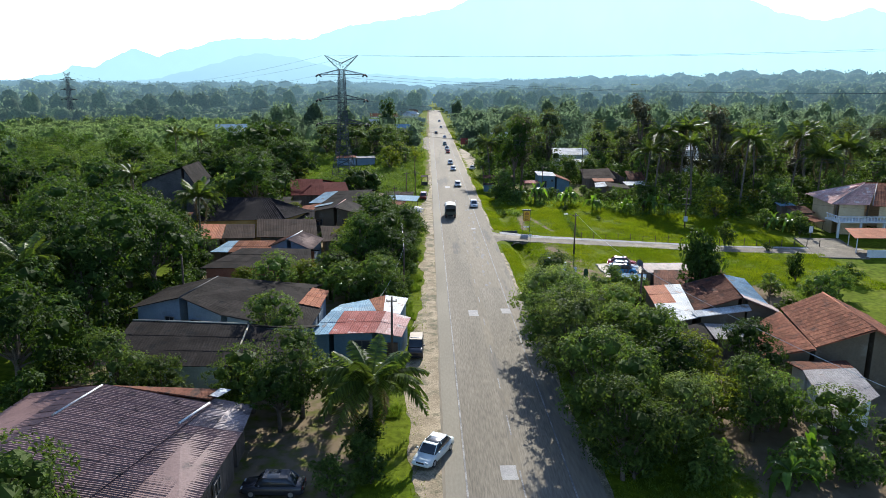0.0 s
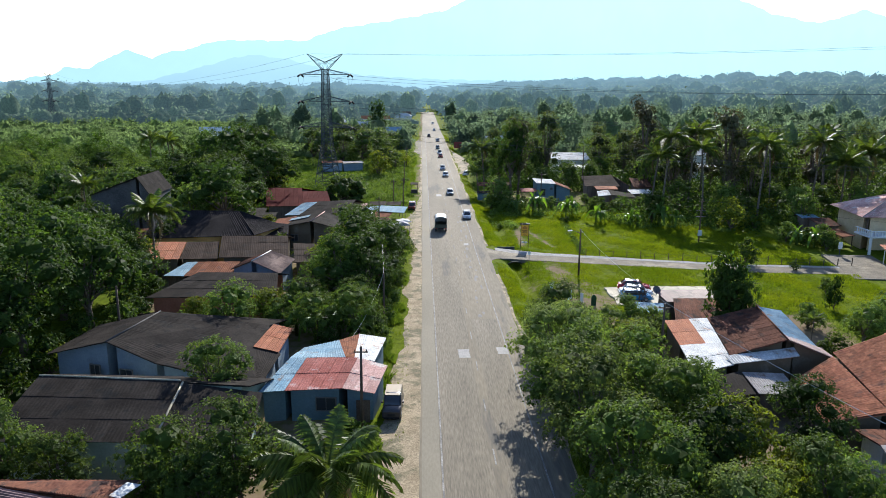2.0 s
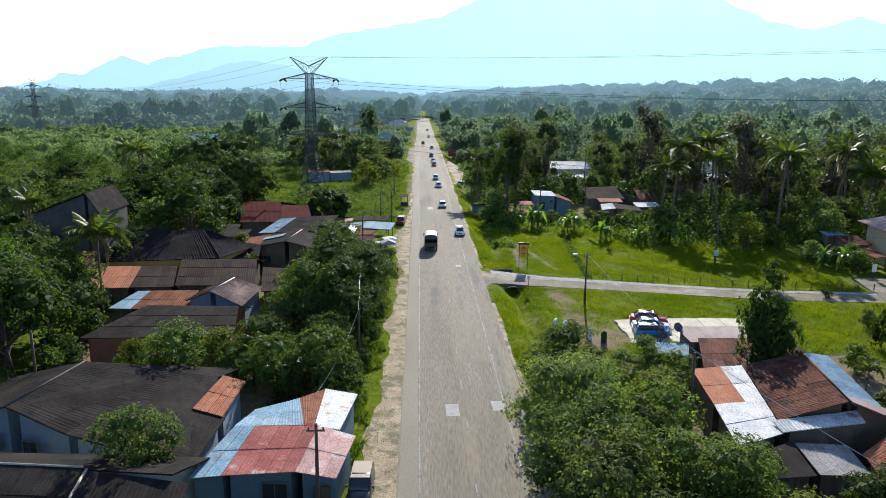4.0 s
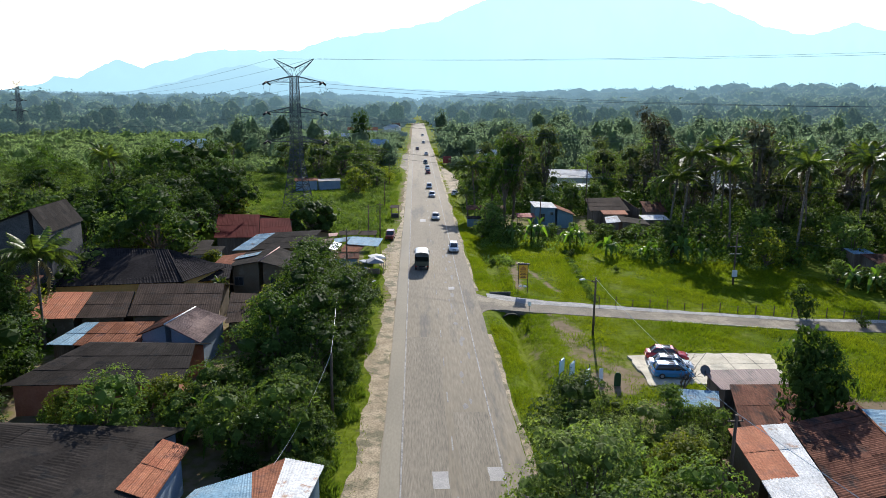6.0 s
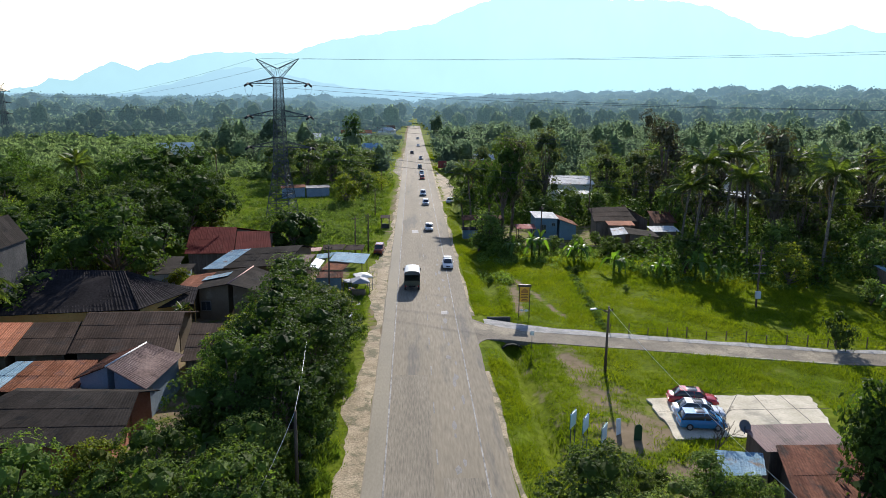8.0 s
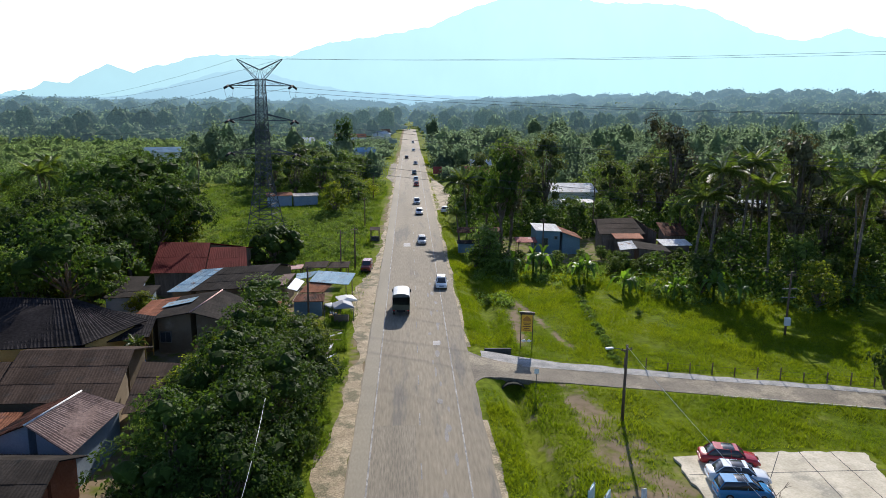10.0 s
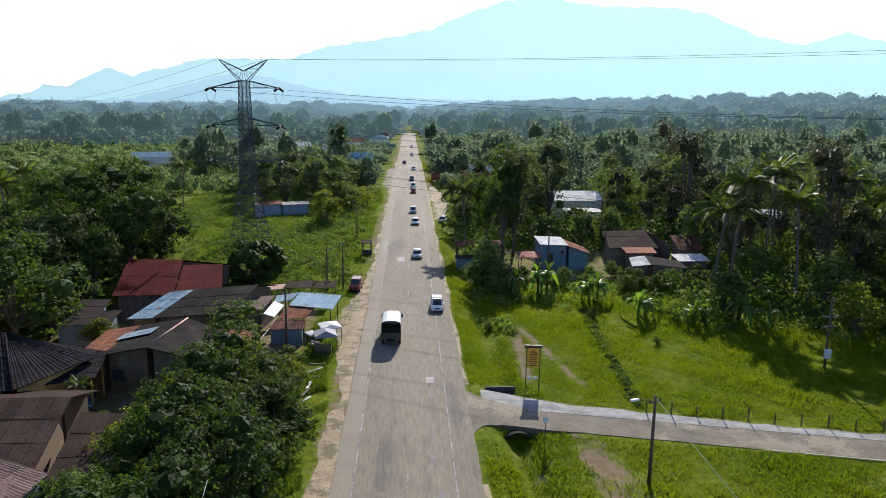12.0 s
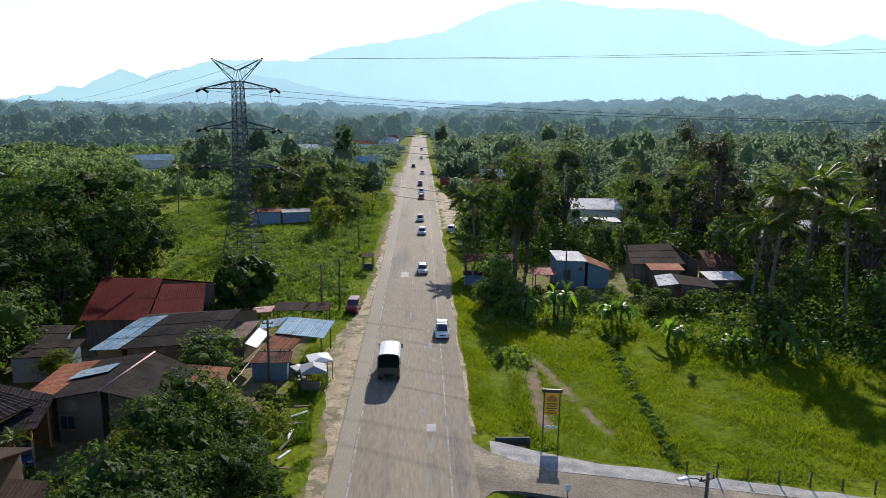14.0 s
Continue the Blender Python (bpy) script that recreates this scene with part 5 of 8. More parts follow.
def building(name, label, planes, wall, inset=0.5, windows=(), group="houses", floor_z=-0.3, category="house", caps=(), closed=True):
    """planes: (four corners eave, eave, ridge, ridge; material; sheets across; sheets up)."""
    cs = [Vector(p) for pl in planes for p in pl[0]]
    mid = sum(cs, Vector()) / len(cs)
    house = thing(name, (mid.x, mid.y, floor_z), label, category, group)
    for k, (corners, m, nx, ny, *rest) in enumerate(planes):
        o = house.matrix_basis.translation
        roof = part("roof", slab(bmesh.new(), [Vector(p) - o for p in corners], 0.07), m, house)
        sheet_roof(roof, corners, m, nx, ny, seed=k * 13 + int(mid.y), **(rest[0] if rest else {}))
        if closed and wall:
            wall_prism(house, corners, wall, inset, floor_z)
    for w in windows:
        window_on(house, *w)
    for a, b, m in caps:
        o = house.matrix_basis.translation
        a, b = Vector(a) - o, Vector(b) - o
        part("ridge_cap", tube(bmesh.new(), [a, b], [0.09, 0.09], 5), m, house)
    return house


def open_roof(name, label, planes, posts, post_m=None, category="shelter", group="", floor_z=-0.1):
    """A roof on posts, open at the sides."""
    house = building(name, label, planes, None, group=group, floor_z=floor_z, category=category, closed=False)
    o = house.matrix_basis.translation
    for x, y, h in posts:
        part("post", one_box(x - o.x - 0.06, x - o.x + 0.06, y - o.y - 0.06, y - o.y + 0.06, 0, h - floor_z, bevel=0.01), post_m or timber, house)
    return house


building("house", "low house under a wide maroon corrugated metal roof", [
    (((-26.8, 38.0, 3.9), (-23.2, 50.6, 4.0), (-31.6, 51.8, 5.05), (-35.0, 38.5, 5.05)), roof_maroon, 14, 4, {"wave": 0.05}),
    (((-20.9, 36.0, 3.05), (-20.2, 47.6, 3.15), (-24.4, 47.4, 3.9), (-27.3, 37.0, 3.8)), roof_maroon, 12, 3, {"wave": 0.05}),
    (((-20.2, 47.6, 3.15), (-20.4, 51.9, 3.2), (-23.3, 51.7, 3.9), (-24.4, 47.4, 3.9)), roof_sheen, 5, 2, {"wave": 0.05}),
    (((-38.5, 54.0, 3.4), (-40.0, 40.0, 3.4), (-35.0, 38.5, 5.05), (-31.6, 51.8, 5.05)), roof_maroon, 12, 3, {"wave": 0.05}),
    (((-23.0, 54.6, 3.4), (-37.6, 55.2, 3.3), (-31.6, 51.9, 5.0), (-23.4, 51.5, 3.95)), roof_darkrust, 12, 2, {"wave": 0.05})], wall_wood, 0.7,
    windows=((-20.75, 43.0, 1.6, 0, 1.2, 1.0), (-20.85, 39.5, 0.9, 0, 0.9, 1.9, "door", timber, timber)),
    caps=(((-24.5, 47.3, 4.08), (-23.3, 50.6, 4.1), roof_zinc), ((-32.9, 46.5, 5.14), (-31.7, 51.6, 5.14), roof_zinc)))
tagged(part("loose_sheet", slab(bmesh.new(), [(-23.6, 51.6, 4.25), (-22.9, 51.4, 4.2), (-22.3, 53.0, 4.1), (-23.2, 53.2, 4.15)], 0.03), roof_zinc), "bright zinc sheet lying at the roof's end", "metal sheet")
open_roof("carport", "small rusty sheet carport roof in front of the house", [(((-21.6, 34.6, 2.3), (-15.5, 34.6, 2.3), (-15.5, 39.6, 2.55), (-21.6, 40.0, 2.55)), roof_darkrust, 6, 2, {"wave": 0.05})], [(-21.2, 35, 2.2), (-16, 35, 2.2), (-21.2, 39.4, 2.4), (-16, 39.2, 2.4)])
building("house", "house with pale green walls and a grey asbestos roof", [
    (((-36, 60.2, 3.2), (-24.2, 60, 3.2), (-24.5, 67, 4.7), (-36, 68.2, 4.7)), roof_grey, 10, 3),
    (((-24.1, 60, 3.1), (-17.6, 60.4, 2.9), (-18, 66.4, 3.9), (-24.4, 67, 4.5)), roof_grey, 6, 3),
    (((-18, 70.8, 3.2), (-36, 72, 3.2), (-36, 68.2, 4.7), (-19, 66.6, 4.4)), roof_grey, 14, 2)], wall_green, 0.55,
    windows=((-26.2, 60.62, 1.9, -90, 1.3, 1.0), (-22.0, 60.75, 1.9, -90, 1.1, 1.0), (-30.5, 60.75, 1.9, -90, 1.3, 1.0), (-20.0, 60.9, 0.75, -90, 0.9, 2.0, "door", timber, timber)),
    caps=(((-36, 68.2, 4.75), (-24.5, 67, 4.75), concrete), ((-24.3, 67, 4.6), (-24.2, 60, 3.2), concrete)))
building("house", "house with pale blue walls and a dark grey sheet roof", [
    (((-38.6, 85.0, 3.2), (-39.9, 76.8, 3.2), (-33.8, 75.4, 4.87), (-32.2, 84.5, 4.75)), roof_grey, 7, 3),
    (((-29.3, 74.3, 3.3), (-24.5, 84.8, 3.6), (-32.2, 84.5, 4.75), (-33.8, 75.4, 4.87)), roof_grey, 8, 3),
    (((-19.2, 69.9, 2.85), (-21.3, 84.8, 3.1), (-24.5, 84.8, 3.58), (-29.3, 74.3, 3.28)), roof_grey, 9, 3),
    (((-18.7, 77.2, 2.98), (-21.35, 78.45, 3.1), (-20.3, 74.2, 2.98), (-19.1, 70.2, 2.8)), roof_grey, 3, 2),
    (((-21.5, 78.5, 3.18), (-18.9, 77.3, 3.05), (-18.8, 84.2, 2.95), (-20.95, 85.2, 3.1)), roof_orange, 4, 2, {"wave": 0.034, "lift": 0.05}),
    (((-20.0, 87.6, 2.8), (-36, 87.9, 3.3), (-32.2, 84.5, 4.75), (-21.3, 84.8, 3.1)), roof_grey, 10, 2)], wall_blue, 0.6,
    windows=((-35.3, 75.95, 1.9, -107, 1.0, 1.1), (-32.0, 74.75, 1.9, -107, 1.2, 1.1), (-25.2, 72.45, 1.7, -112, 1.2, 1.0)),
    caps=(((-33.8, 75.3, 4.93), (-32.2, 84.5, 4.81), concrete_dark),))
building("shop_house", "low shop under patched red, blue and pink corrugated sheets", [
    (((-18.9, 68.7, 2.95), (-16.8, 69.0, 2.95), (-15.9, 74.9, 3.45), (-17.4, 75.0, 3.4)), roof_blue, 2, 2, {"wave": 0.034}),
    (((-16.8, 69.0, 2.95), (-12.1, 69.3, 3.0), (-11.3, 74.8, 3.5), (-15.9, 74.9, 3.45)), roof_redpaint, 5, 2, {"wave": 0.034}),
    (((-12.1, 69.3, 3.0), (-9.4, 69.0, 2.65), (-8.6, 74.3, 2.9), (-11.3, 74.8, 3.5)), roof_pink, 3, 2, {"wave": 0.034}),
    (((-13.6, 80.6, 3.0), (-16.7, 78.6, 3.0), (-17.4, 75.0, 3.4), (-12.4, 75.0, 3.46)), roof_blue, 5, 2, {"wave": 0.034}),
    (((-11.8, 82.6, 2.9), (-13.6, 80.6, 3.0), (-12.4, 75.0, 3.46), (-11.6, 74.9, 3.42)), roof_rust, 2, 2, {"wave": 0.034}),
    (((-9.1, 81.7, 2.8), (-11.8, 82.6, 2.9), (-11.6, 74.9, 3.42), (-9.8, 74.9, 3.1)), roof_zinc, 3, 2, {"wave": 0.034})], wall_teal, 0.45,
    windows=((-13.5, 69.45, 1.5, -93, 1.6, 1.1), (-10.4, 69.2, 0.9, -93, 1.0, 1.9, "door", timber, timber)))
building("house", "brick-red house under a dark sheet roof among bushes", [
    (((-38, 95.6, 2.9), (-22.8, 96.2, 2.9), (-24, 103.4, 3.8), (-34.2, 103.8, 3.8)), roof_grey, 12, 3),
    (((-23, 105.4, 3.1), (-35, 106, 3.1), (-34.2, 103.8, 3.8), (-24, 103.4, 3.8)), roof_grey, 10, 1)], wall_red, 0.6,
    windows=((-34.0, 96.25, 1.6, -90, 1.1, 1.0),))
building("house", "low house under a rusty orange sheet roof", [
    (((-37.2, 106.8, 2.5), (-30.6, 106.3, 2.5), (-31.2, 112.9, 3.0), (-37.0, 112.6, 3.0)), roof_rust, 6, 2, {"wave": 0.034}),
    (((-40, 107.2, 2.45), (-37.2, 106.8, 2.5), (-37.0, 112.6, 3.0), (-38.6, 112.6, 2.95)), roof_blue, 2, 2, {"wave": 0.034})], wall_wood, 0.5)
building("house", "small house with pale walls and a brown gabled sheet roof", [
    (((-24.2, 105.4, 3.2), (-23.6, 113.5, 3.2), (-27.0, 113.6, 4.35), (-28.3, 107.6, 4.35)), roof_faded, 7, 2, {"wave": 0.034}),
    (((-30.4, 113.4, 3.2), (-31.2, 107.6, 3.2), (-28.3, 107.6, 4.35), (-27.0, 113.6, 4.35)), roof_darkrust, 6, 2, {"wave": 0.034})], wall_blue, 0.45,
    windows=((-26.4, 106.85, 1.7, -100, 0.9, 0.9),), caps=(((-28.3, 107.5, 4.4), (-27, 113.7, 4.4), roof_zinc),))
building("house", "long house under a weathered brown asbestos roof", [
    (((-34.4, 113.6, 3.4), (-24.6, 113.8, 3.4), (-26.2, 122.8, 4.6), (-36.3, 122.6, 4.6)), roof_brown, 9, 3),
    (((-26, 127, 3.4), (-36.5, 127, 3.4), (-36.3, 122.6, 4.6), (-26.2, 122.8, 4.6)), roof_brown, 9, 2)], wall_cream, 0.6)
building("house", "low house with a brown and a faded pink sheet roof", [
    (((-39.9, 113.6, 3.2), (-34.6, 113.8, 3.2), (-36.4, 121.4, 4.0), (-41.2, 121.2, 4.0)), roof_brown, 5, 2),
    (((-45.2, 113.2, 3.2), (-40.0, 113.5, 3.2), (-41.3, 121.2, 4.0), (-46.4, 121.2, 4.0)), roof_orange, 5, 2, {"wave": 0.034})], wall_cream, 0.5)
building("house", "small annex under a brown sheet roof", [
    (((-23.6, 112.6, 2.9), (-18.8, 114, 2.8), (-19.3, 122.2, 3.3), (-25.4, 122.5, 3.5)), roof_brown, 5, 3)], wall_wood, 0.5)
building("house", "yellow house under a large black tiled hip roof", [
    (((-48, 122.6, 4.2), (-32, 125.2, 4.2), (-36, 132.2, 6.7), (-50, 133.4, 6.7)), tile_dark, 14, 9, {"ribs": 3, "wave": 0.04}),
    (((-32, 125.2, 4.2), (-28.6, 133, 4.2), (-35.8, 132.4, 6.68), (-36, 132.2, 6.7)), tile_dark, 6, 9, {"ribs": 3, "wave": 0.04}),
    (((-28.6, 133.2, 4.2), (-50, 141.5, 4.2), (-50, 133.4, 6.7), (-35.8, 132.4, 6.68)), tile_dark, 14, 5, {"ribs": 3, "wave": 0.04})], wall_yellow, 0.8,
    windows=((-38, 125.1, 2.0, -81, 1.5, 1.3), (-42.5, 124.4, 2.0, -81, 1.5, 1.3), (-34.6, 125.7, 2.0, -81, 1.2, 1.3)),
    caps=(((-36, 132.2, 6.78), (-32.1, 125.3, 4.3), tile_dark), ((-50, 133.4, 6.78), (-36, 132.2, 6.78), tile_dark)))
open_roof("porch", "tiled porch roof on yellow columns over a parked car", [
    (((-33.2, 127.8, 3.3), (-27.6, 130.3, 3.3), (-28.2, 134.6, 4.1), (-35.5, 137.2, 4.3)), tile_dark, 7, 5, {"ribs": 3, "wave": 0.04})],
    [(-32.8, 128.4, 3.2), (-28.2, 130.7, 3.2), (-28.6, 134, 3.8)], wall_yellow, category="porch")
building("house", "cream house under a dark roof with orange sheets at one side", [
    (((-31.8, 143.6, 3.4), (-31.6, 134.6, 3.4), (-28.6, 134.2, 3.95), (-28.2, 143.4, 3.95)), roof_orange, 7, 2, {"wave": 0.034}),
    (((-28.2, 143.4, 3.95), (-28.6, 134.2, 3.95), (-24.4, 134, 4.75), (-23.3, 143.2, 4.75)), roof_grey, 7, 2),
    (((-19.4, 133.8, 3.5), (-19.2, 142.2, 3.5), (-23.3, 143.2, 4.75), (-24.4, 134, 4.75)), roof_grey, 7, 2)], wall_cream, 0.5,
    windows=((-27.4, 134.62, 1.8, -92, 1.1, 1.1), (-22.2, 134.45, 1.8, -92, 1.6, 1.2)),
    caps=(((-24.4, 133.9, 4.82), (-23.3, 143.2, 4.82), roof_pink),))
tagged(part("loose_sheet", slab(bmesh.new(), [(-28.9, 138.2, 4.06), (-25.6, 138.6, 4.66), (-25.4, 140.6, 4.72), (-28.7, 140.2, 4.12)], 0.03), roof_blue), "pale blue metal sheet laid over the dark roof", "metal sheet")
building("house", "small lean-to under a rusty red sheet roof", [
    (((-21.2, 135.3, 3.0), (-16.0, 135.3, 3.0), (-16.2, 142.6, 3.5), (-20.6, 143.4, 3.5)), roof_rust, 5, 2, {"wave": 0.034})], wall_wood, 0.4)
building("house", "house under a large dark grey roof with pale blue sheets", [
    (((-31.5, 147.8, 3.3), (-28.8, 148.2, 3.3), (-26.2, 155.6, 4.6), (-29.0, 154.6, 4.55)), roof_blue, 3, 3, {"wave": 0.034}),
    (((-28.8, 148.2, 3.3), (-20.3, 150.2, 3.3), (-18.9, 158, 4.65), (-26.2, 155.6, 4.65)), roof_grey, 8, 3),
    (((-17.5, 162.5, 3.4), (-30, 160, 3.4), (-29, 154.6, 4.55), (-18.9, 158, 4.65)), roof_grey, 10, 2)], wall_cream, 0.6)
building("house", "house under a bright maroon-red metal roof", [
    (((-37.0, 157.6, 3.4), (-29.6, 158.0, 3.4), (-31.6, 169, 5.45), (-39.3, 169.4, 5.45)), roof_red, 8, 2, {"wave": 0.018}),
    (((-29.6, 158.4, 3.3), (-24.4, 161.4, 3.3), (-26.3, 169.6, 4.7), (-31.5, 168.6, 4.8)), roof_red, 5, 2, {"wave": 0.018}),
    (((-26, 175, 3.4), (-39, 176, 3.4), (-39.3, 169.4, 5.45), (-31.6, 169, 5.45)), roof_red, 10, 1)], wall_wood, 0.6)
building("house", "low house under grey and white sheets", [
    (((-39.5, 147.0, 2.7), (-33.6, 148, 2.7), (-33.6, 152, 3.1), (-38.5, 151.5, 3.1)), roof_grey, 5, 2),
    (((-40.5, 151.2, 2.9), (-36, 151.6, 2.9), (-36.5, 156, 3.3), (-40.5, 156, 3.3)), roof_grey, 4, 2)], wall_blue, 0.5)
open_roof("market_stall", "roadside stall under a pale blue metal roof", [
    (((-14.6, 154.9, 2.85), (-9.1, 153.2, 2.85), (-8.5, 158.2, 3.2), (-14.0, 159.8, 3.2)), roof_blue, 6, 1, {"wave": 0.05}),
    (((-16.7, 156.2, 2.8), (-14.7, 157.6, 2.8), (-14.1, 160.3, 3.05), (-16.9, 158.8, 3.0)), roof_blue, 4, 1, {"wave": 0.05}),
    (((-15.3, 150.8, 2.45), (-12.1, 150.8, 2.45), (-11.2, 155.0, 2.75), (-14.7, 155.5, 2.75)), roof_rust, 6, 1, {"wave": 0.05})],
    [(-14.2, 155.4, 2.8), (-9.5, 153.8, 2.8), (-9.0, 157.8, 3.0), (-14.0, 159.2, 3.0), (-15.0, 151.2, 2.4), (-12.4, 151.2, 2.4)], category="market stall", group="market stalls")
open_roof("market_stall", "roadside stall under a low brown sheet roof", [
    (((-16.7, 164.6, 2.5), (-13.4, 164.8, 2.5), (-13.2, 167.8, 2.8), (-16.9, 167.2, 2.8)), roof_brown, 4, 1),
    (((-13.3, 164.8, 2.45), (-10.1, 165.0, 2.45), (-10.0, 168.0, 2.7), (-13.1, 167.8, 2.7)), roof_brown, 4, 1)],
    [(-16.4, 165.0, 2.4), (-13.3, 165.1, 2.4), (-10.4, 165.3, 2.4), (-10.3, 167.6, 2.6), (-16.5, 167.0, 2.7)], category="market stall", group="market stalls")
open_roof("market_stall", "small stall under a pale pink sheet roof", [
    (((-19.6, 164.6, 2.2), (-17.2, 165.4, 2.2), (-17.1, 167.4, 2.4), (-19.5, 166.4, 2.4)), roof_pink, 3, 1, {"wave": 0.034})],
    [(-19.3, 164.9, 2.1), (-17.4, 165.6, 2.1), (-17.3, 167.1, 2.3), (-19.2, 166.2, 2.3)], category="market stall", group="market stalls")
building("hut", "hut under a tan asbestos roof beside the stalls", [
    (((-20.7, 153.2, 2.7), (-17.6, 153.6, 2.7), (-17.0, 158.8, 3.05), (-20.6, 157.6, 3.05)), roof_faded, 4, 2, {"wave": 0.034})], wall_wood, 0.4, category="hut")
tagged(part("awning", slab(bmesh.new(), [(-17.0, 151.0, 2.95), (-15.5, 149.8, 2.9), (-15.1, 154.1, 3.1), (-16.6, 155.8, 3.15)], 0.03), plain("bright_sheet", (0.85, 0.85, 0.83), rough=0.35)), "bright white sheet awning over the stall", "awning")
building("hut", "dark timber stall front behind the awning", [(((-16.0, 147.8, 2.0), (-11.8, 148.0, 2.0), (-12.0, 150.6, 2.3), (-15.6, 150.6, 2.3)), roof_darkrust, 5, 1, {"wave": 0.034})], wall_teal, 0.3, category="hut")
canvas_white, canvas_grey = plain("canvas_white", (0.55, 0.54, 0.50), rough=0.8), plain("canvas_grey", (0.22, 0.23, 0.25), rough=0.8)
for x, y, w, d, z, turn, peak, cloth, words in ((-9.1, 149.4, 1.15, 1.25, 2.1, 20, 0.3, canvas_white, "square white canvas parasol at the roadside stall"), (-9.3, 146.6, 1.25, 1.2, 2.0, 12, 0.5, canvas_grey, "grey canvas canopy tent at the roadside stall"), (-10.9, 147.3, 0.55, 0.75, 1.85, 35, 0.15, canvas_white, "small white canvas sheet on poles at the stall")):
    tent = thing("canopy_tent", (x, y, -0.1), words, "tent", "canopy tents")
    m = pose(0, 0, 0, 0, 0, turn)
    bm = bmesh.new()
    back, front = bm.verts.new(m @ Vector((0, d * 0.55, z + peak))), bm.verts.new(m @ Vector((0, -d * 0.55, z + peak)))
    ring = [bm.verts.new(m @ Vector(p)) for p in ((-w, -d, z), (w, -d, z), (w, d, z), (-w, d, z))]
    hem = [bm.verts.new(v.co - Vector((0, 0, 0.16))) for v in ring]
    for f in ((ring[0], ring[1], front), (ring[1], ring[2], back, front), (ring[2], ring[3], back), (ring[3], ring[0], front, back)):
        bm.faces.new(f)
    for i in range(4):
        bm.faces.new((ring[i], hem[i], hem[(i + 1) % 4], ring[(i + 1) % 4]))
    part("canopy", bm, cloth, tent)
    for px, py in ((-w, -d), (w, -d), (w, d), (-w, d)):
        q = m @ Vector((px * 0.95, py * 0.95, 0))
        part("pole", one_box(q.x - .03, q.x + .03, q.y - .03, q.y + .03, 0, z), steel, tent)
building("tower_house", "tall grey windowless building with a dark gabled roof", [
    (((-46.6, 122.6, 10.8), (-46.6, 132, 10.8), (-48.6, 132, 13.6), (-48.6, 122.8, 13.6)), roof_grey, 8, 2),
    (((-56.0, 132, 10.8), (-56.0, 122.6, 10.8), (-48.6, 122.8, 13.6), (-48.6, 132, 13.6)), roof_grey, 8, 3)], concrete_dark, 0.35)
building("house", "annex with a rusty sheet roof beside the tall grey building", [
    (((-50.5, 117.0, 5.2), (-46.5, 117.0, 5.2), (-46.5, 120.6, 6.2), (-51.5, 120.6, 6.2)), roof_darkrust, 5, 1, {"wave": 0.034})], concrete_dark, 0.4)

# right of the road
building("shed", "shed under rusty corrugated sheets beside the parking slab", [
    (((23.6, 94.8, 2.5), (30.2, 94.6, 2.5), (30.0, 98.2, 3.0), (23.1, 98.0, 3.0)), roof_maroon, 7, 1, {"wave": 0.034}),
    (((22.2, 87.6, 2.35), (33.6, 87.9, 2.4), (33.8, 95.2, 2.75), (24.5, 95.2, 2.75)), roof_darkrust, 11, 2, {"wave": 0.034})], wall_wood, 0.4, category="shed", group="sheds")
building("shed", "low grey sheet-roofed shed", [
    (((19.6, 92.6, 1.9), (22.6, 92.6, 1.9), (23.6, 95.2, 2.15), (20.2, 95.8, 2.15)), roof_blue, 4, 1, {"wave": 0.034})], concrete_dark, 0.3, category="shed", group="sheds")
building("house", "house with white, orange and rust-brown sheet roofs", [
    (((18.6, 72.4, 2.8), (22.9, 74.3, 2.85), (23.9, 79.6, 2.95), (19.6, 79.2, 2.9)), roof_zinc, 5, 2, {"wave": 0.034}),
    (((19.6, 79.2, 2.9), (22.3, 79.5, 2.9), (23.2, 86.8, 3.0), (20.5, 86.4, 2.95)), roof_orange, 3, 2, {"wave": 0.034}),
    (((22.3, 79.5, 2.9), (23.9, 79.6, 2.95), (25.3, 87, 3.05), (23.2, 86.8, 3.0)), roof_zinc, 2, 2, {"wave": 0.034}),
    (((25.6, 87.2, 3.0), (23.2, 75.8, 3.1), (28.0, 75.1, 4.9), (30.2, 86.1, 4.6)), roof_darkrust, 10, 3, {"wave": 0.034}),
    (((31.9, 77.2, 3.5), (34.2, 88.6, 3.3), (30.2, 86.1, 4.6), (28.0, 75.1, 4.9)), roof_blue, 10, 2, {"wave": 0.034}),
    (((28.2, 75.0, 4.82), (32.4, 74.6, 3.15), (32.3, 77.0, 3.3), (28.5, 77.2, 4.75)), roof_maroon, 5, 1, {"wave": 0.034, "lift": 0.06}),
    (((22.7, 74.2, 2.95), (28.6, 73.9, 3.8), (28.8, 75.4, 4.05), (22.6, 75.7, 3.15)), roof_zinc, 6, 1, {"wave": 0.034})], wall_cream, 0.45,
    windows=((26.0, 74.9, 1.5, -92, 1.2, 1.0),), caps=(((28.0, 75.0, 4.95), (30.2, 86.2, 4.68), roof_rust),))
building("shed", "small shed under bleached corrugated sheets", [
    (((23.2, 69.9, 2.0), (26.6, 69.6, 2.05), (26.8, 73.0, 2.5), (23.3, 73.5, 2.45)), roof_pale, 4, 1, {"wave": 0.034})], wall_wood, 0.3, category="shed", group="sheds")
building("shed", "dark lean-to with a grey sheet roof", [
    (((19.3, 69.4, 2.0), (22.9, 69.8, 2.0), (23.1, 73.6, 2.45), (19.6, 72.2, 2.45)), roof_grey, 3, 1)], wall_wood, 0.3, category="shed", group="sheds")
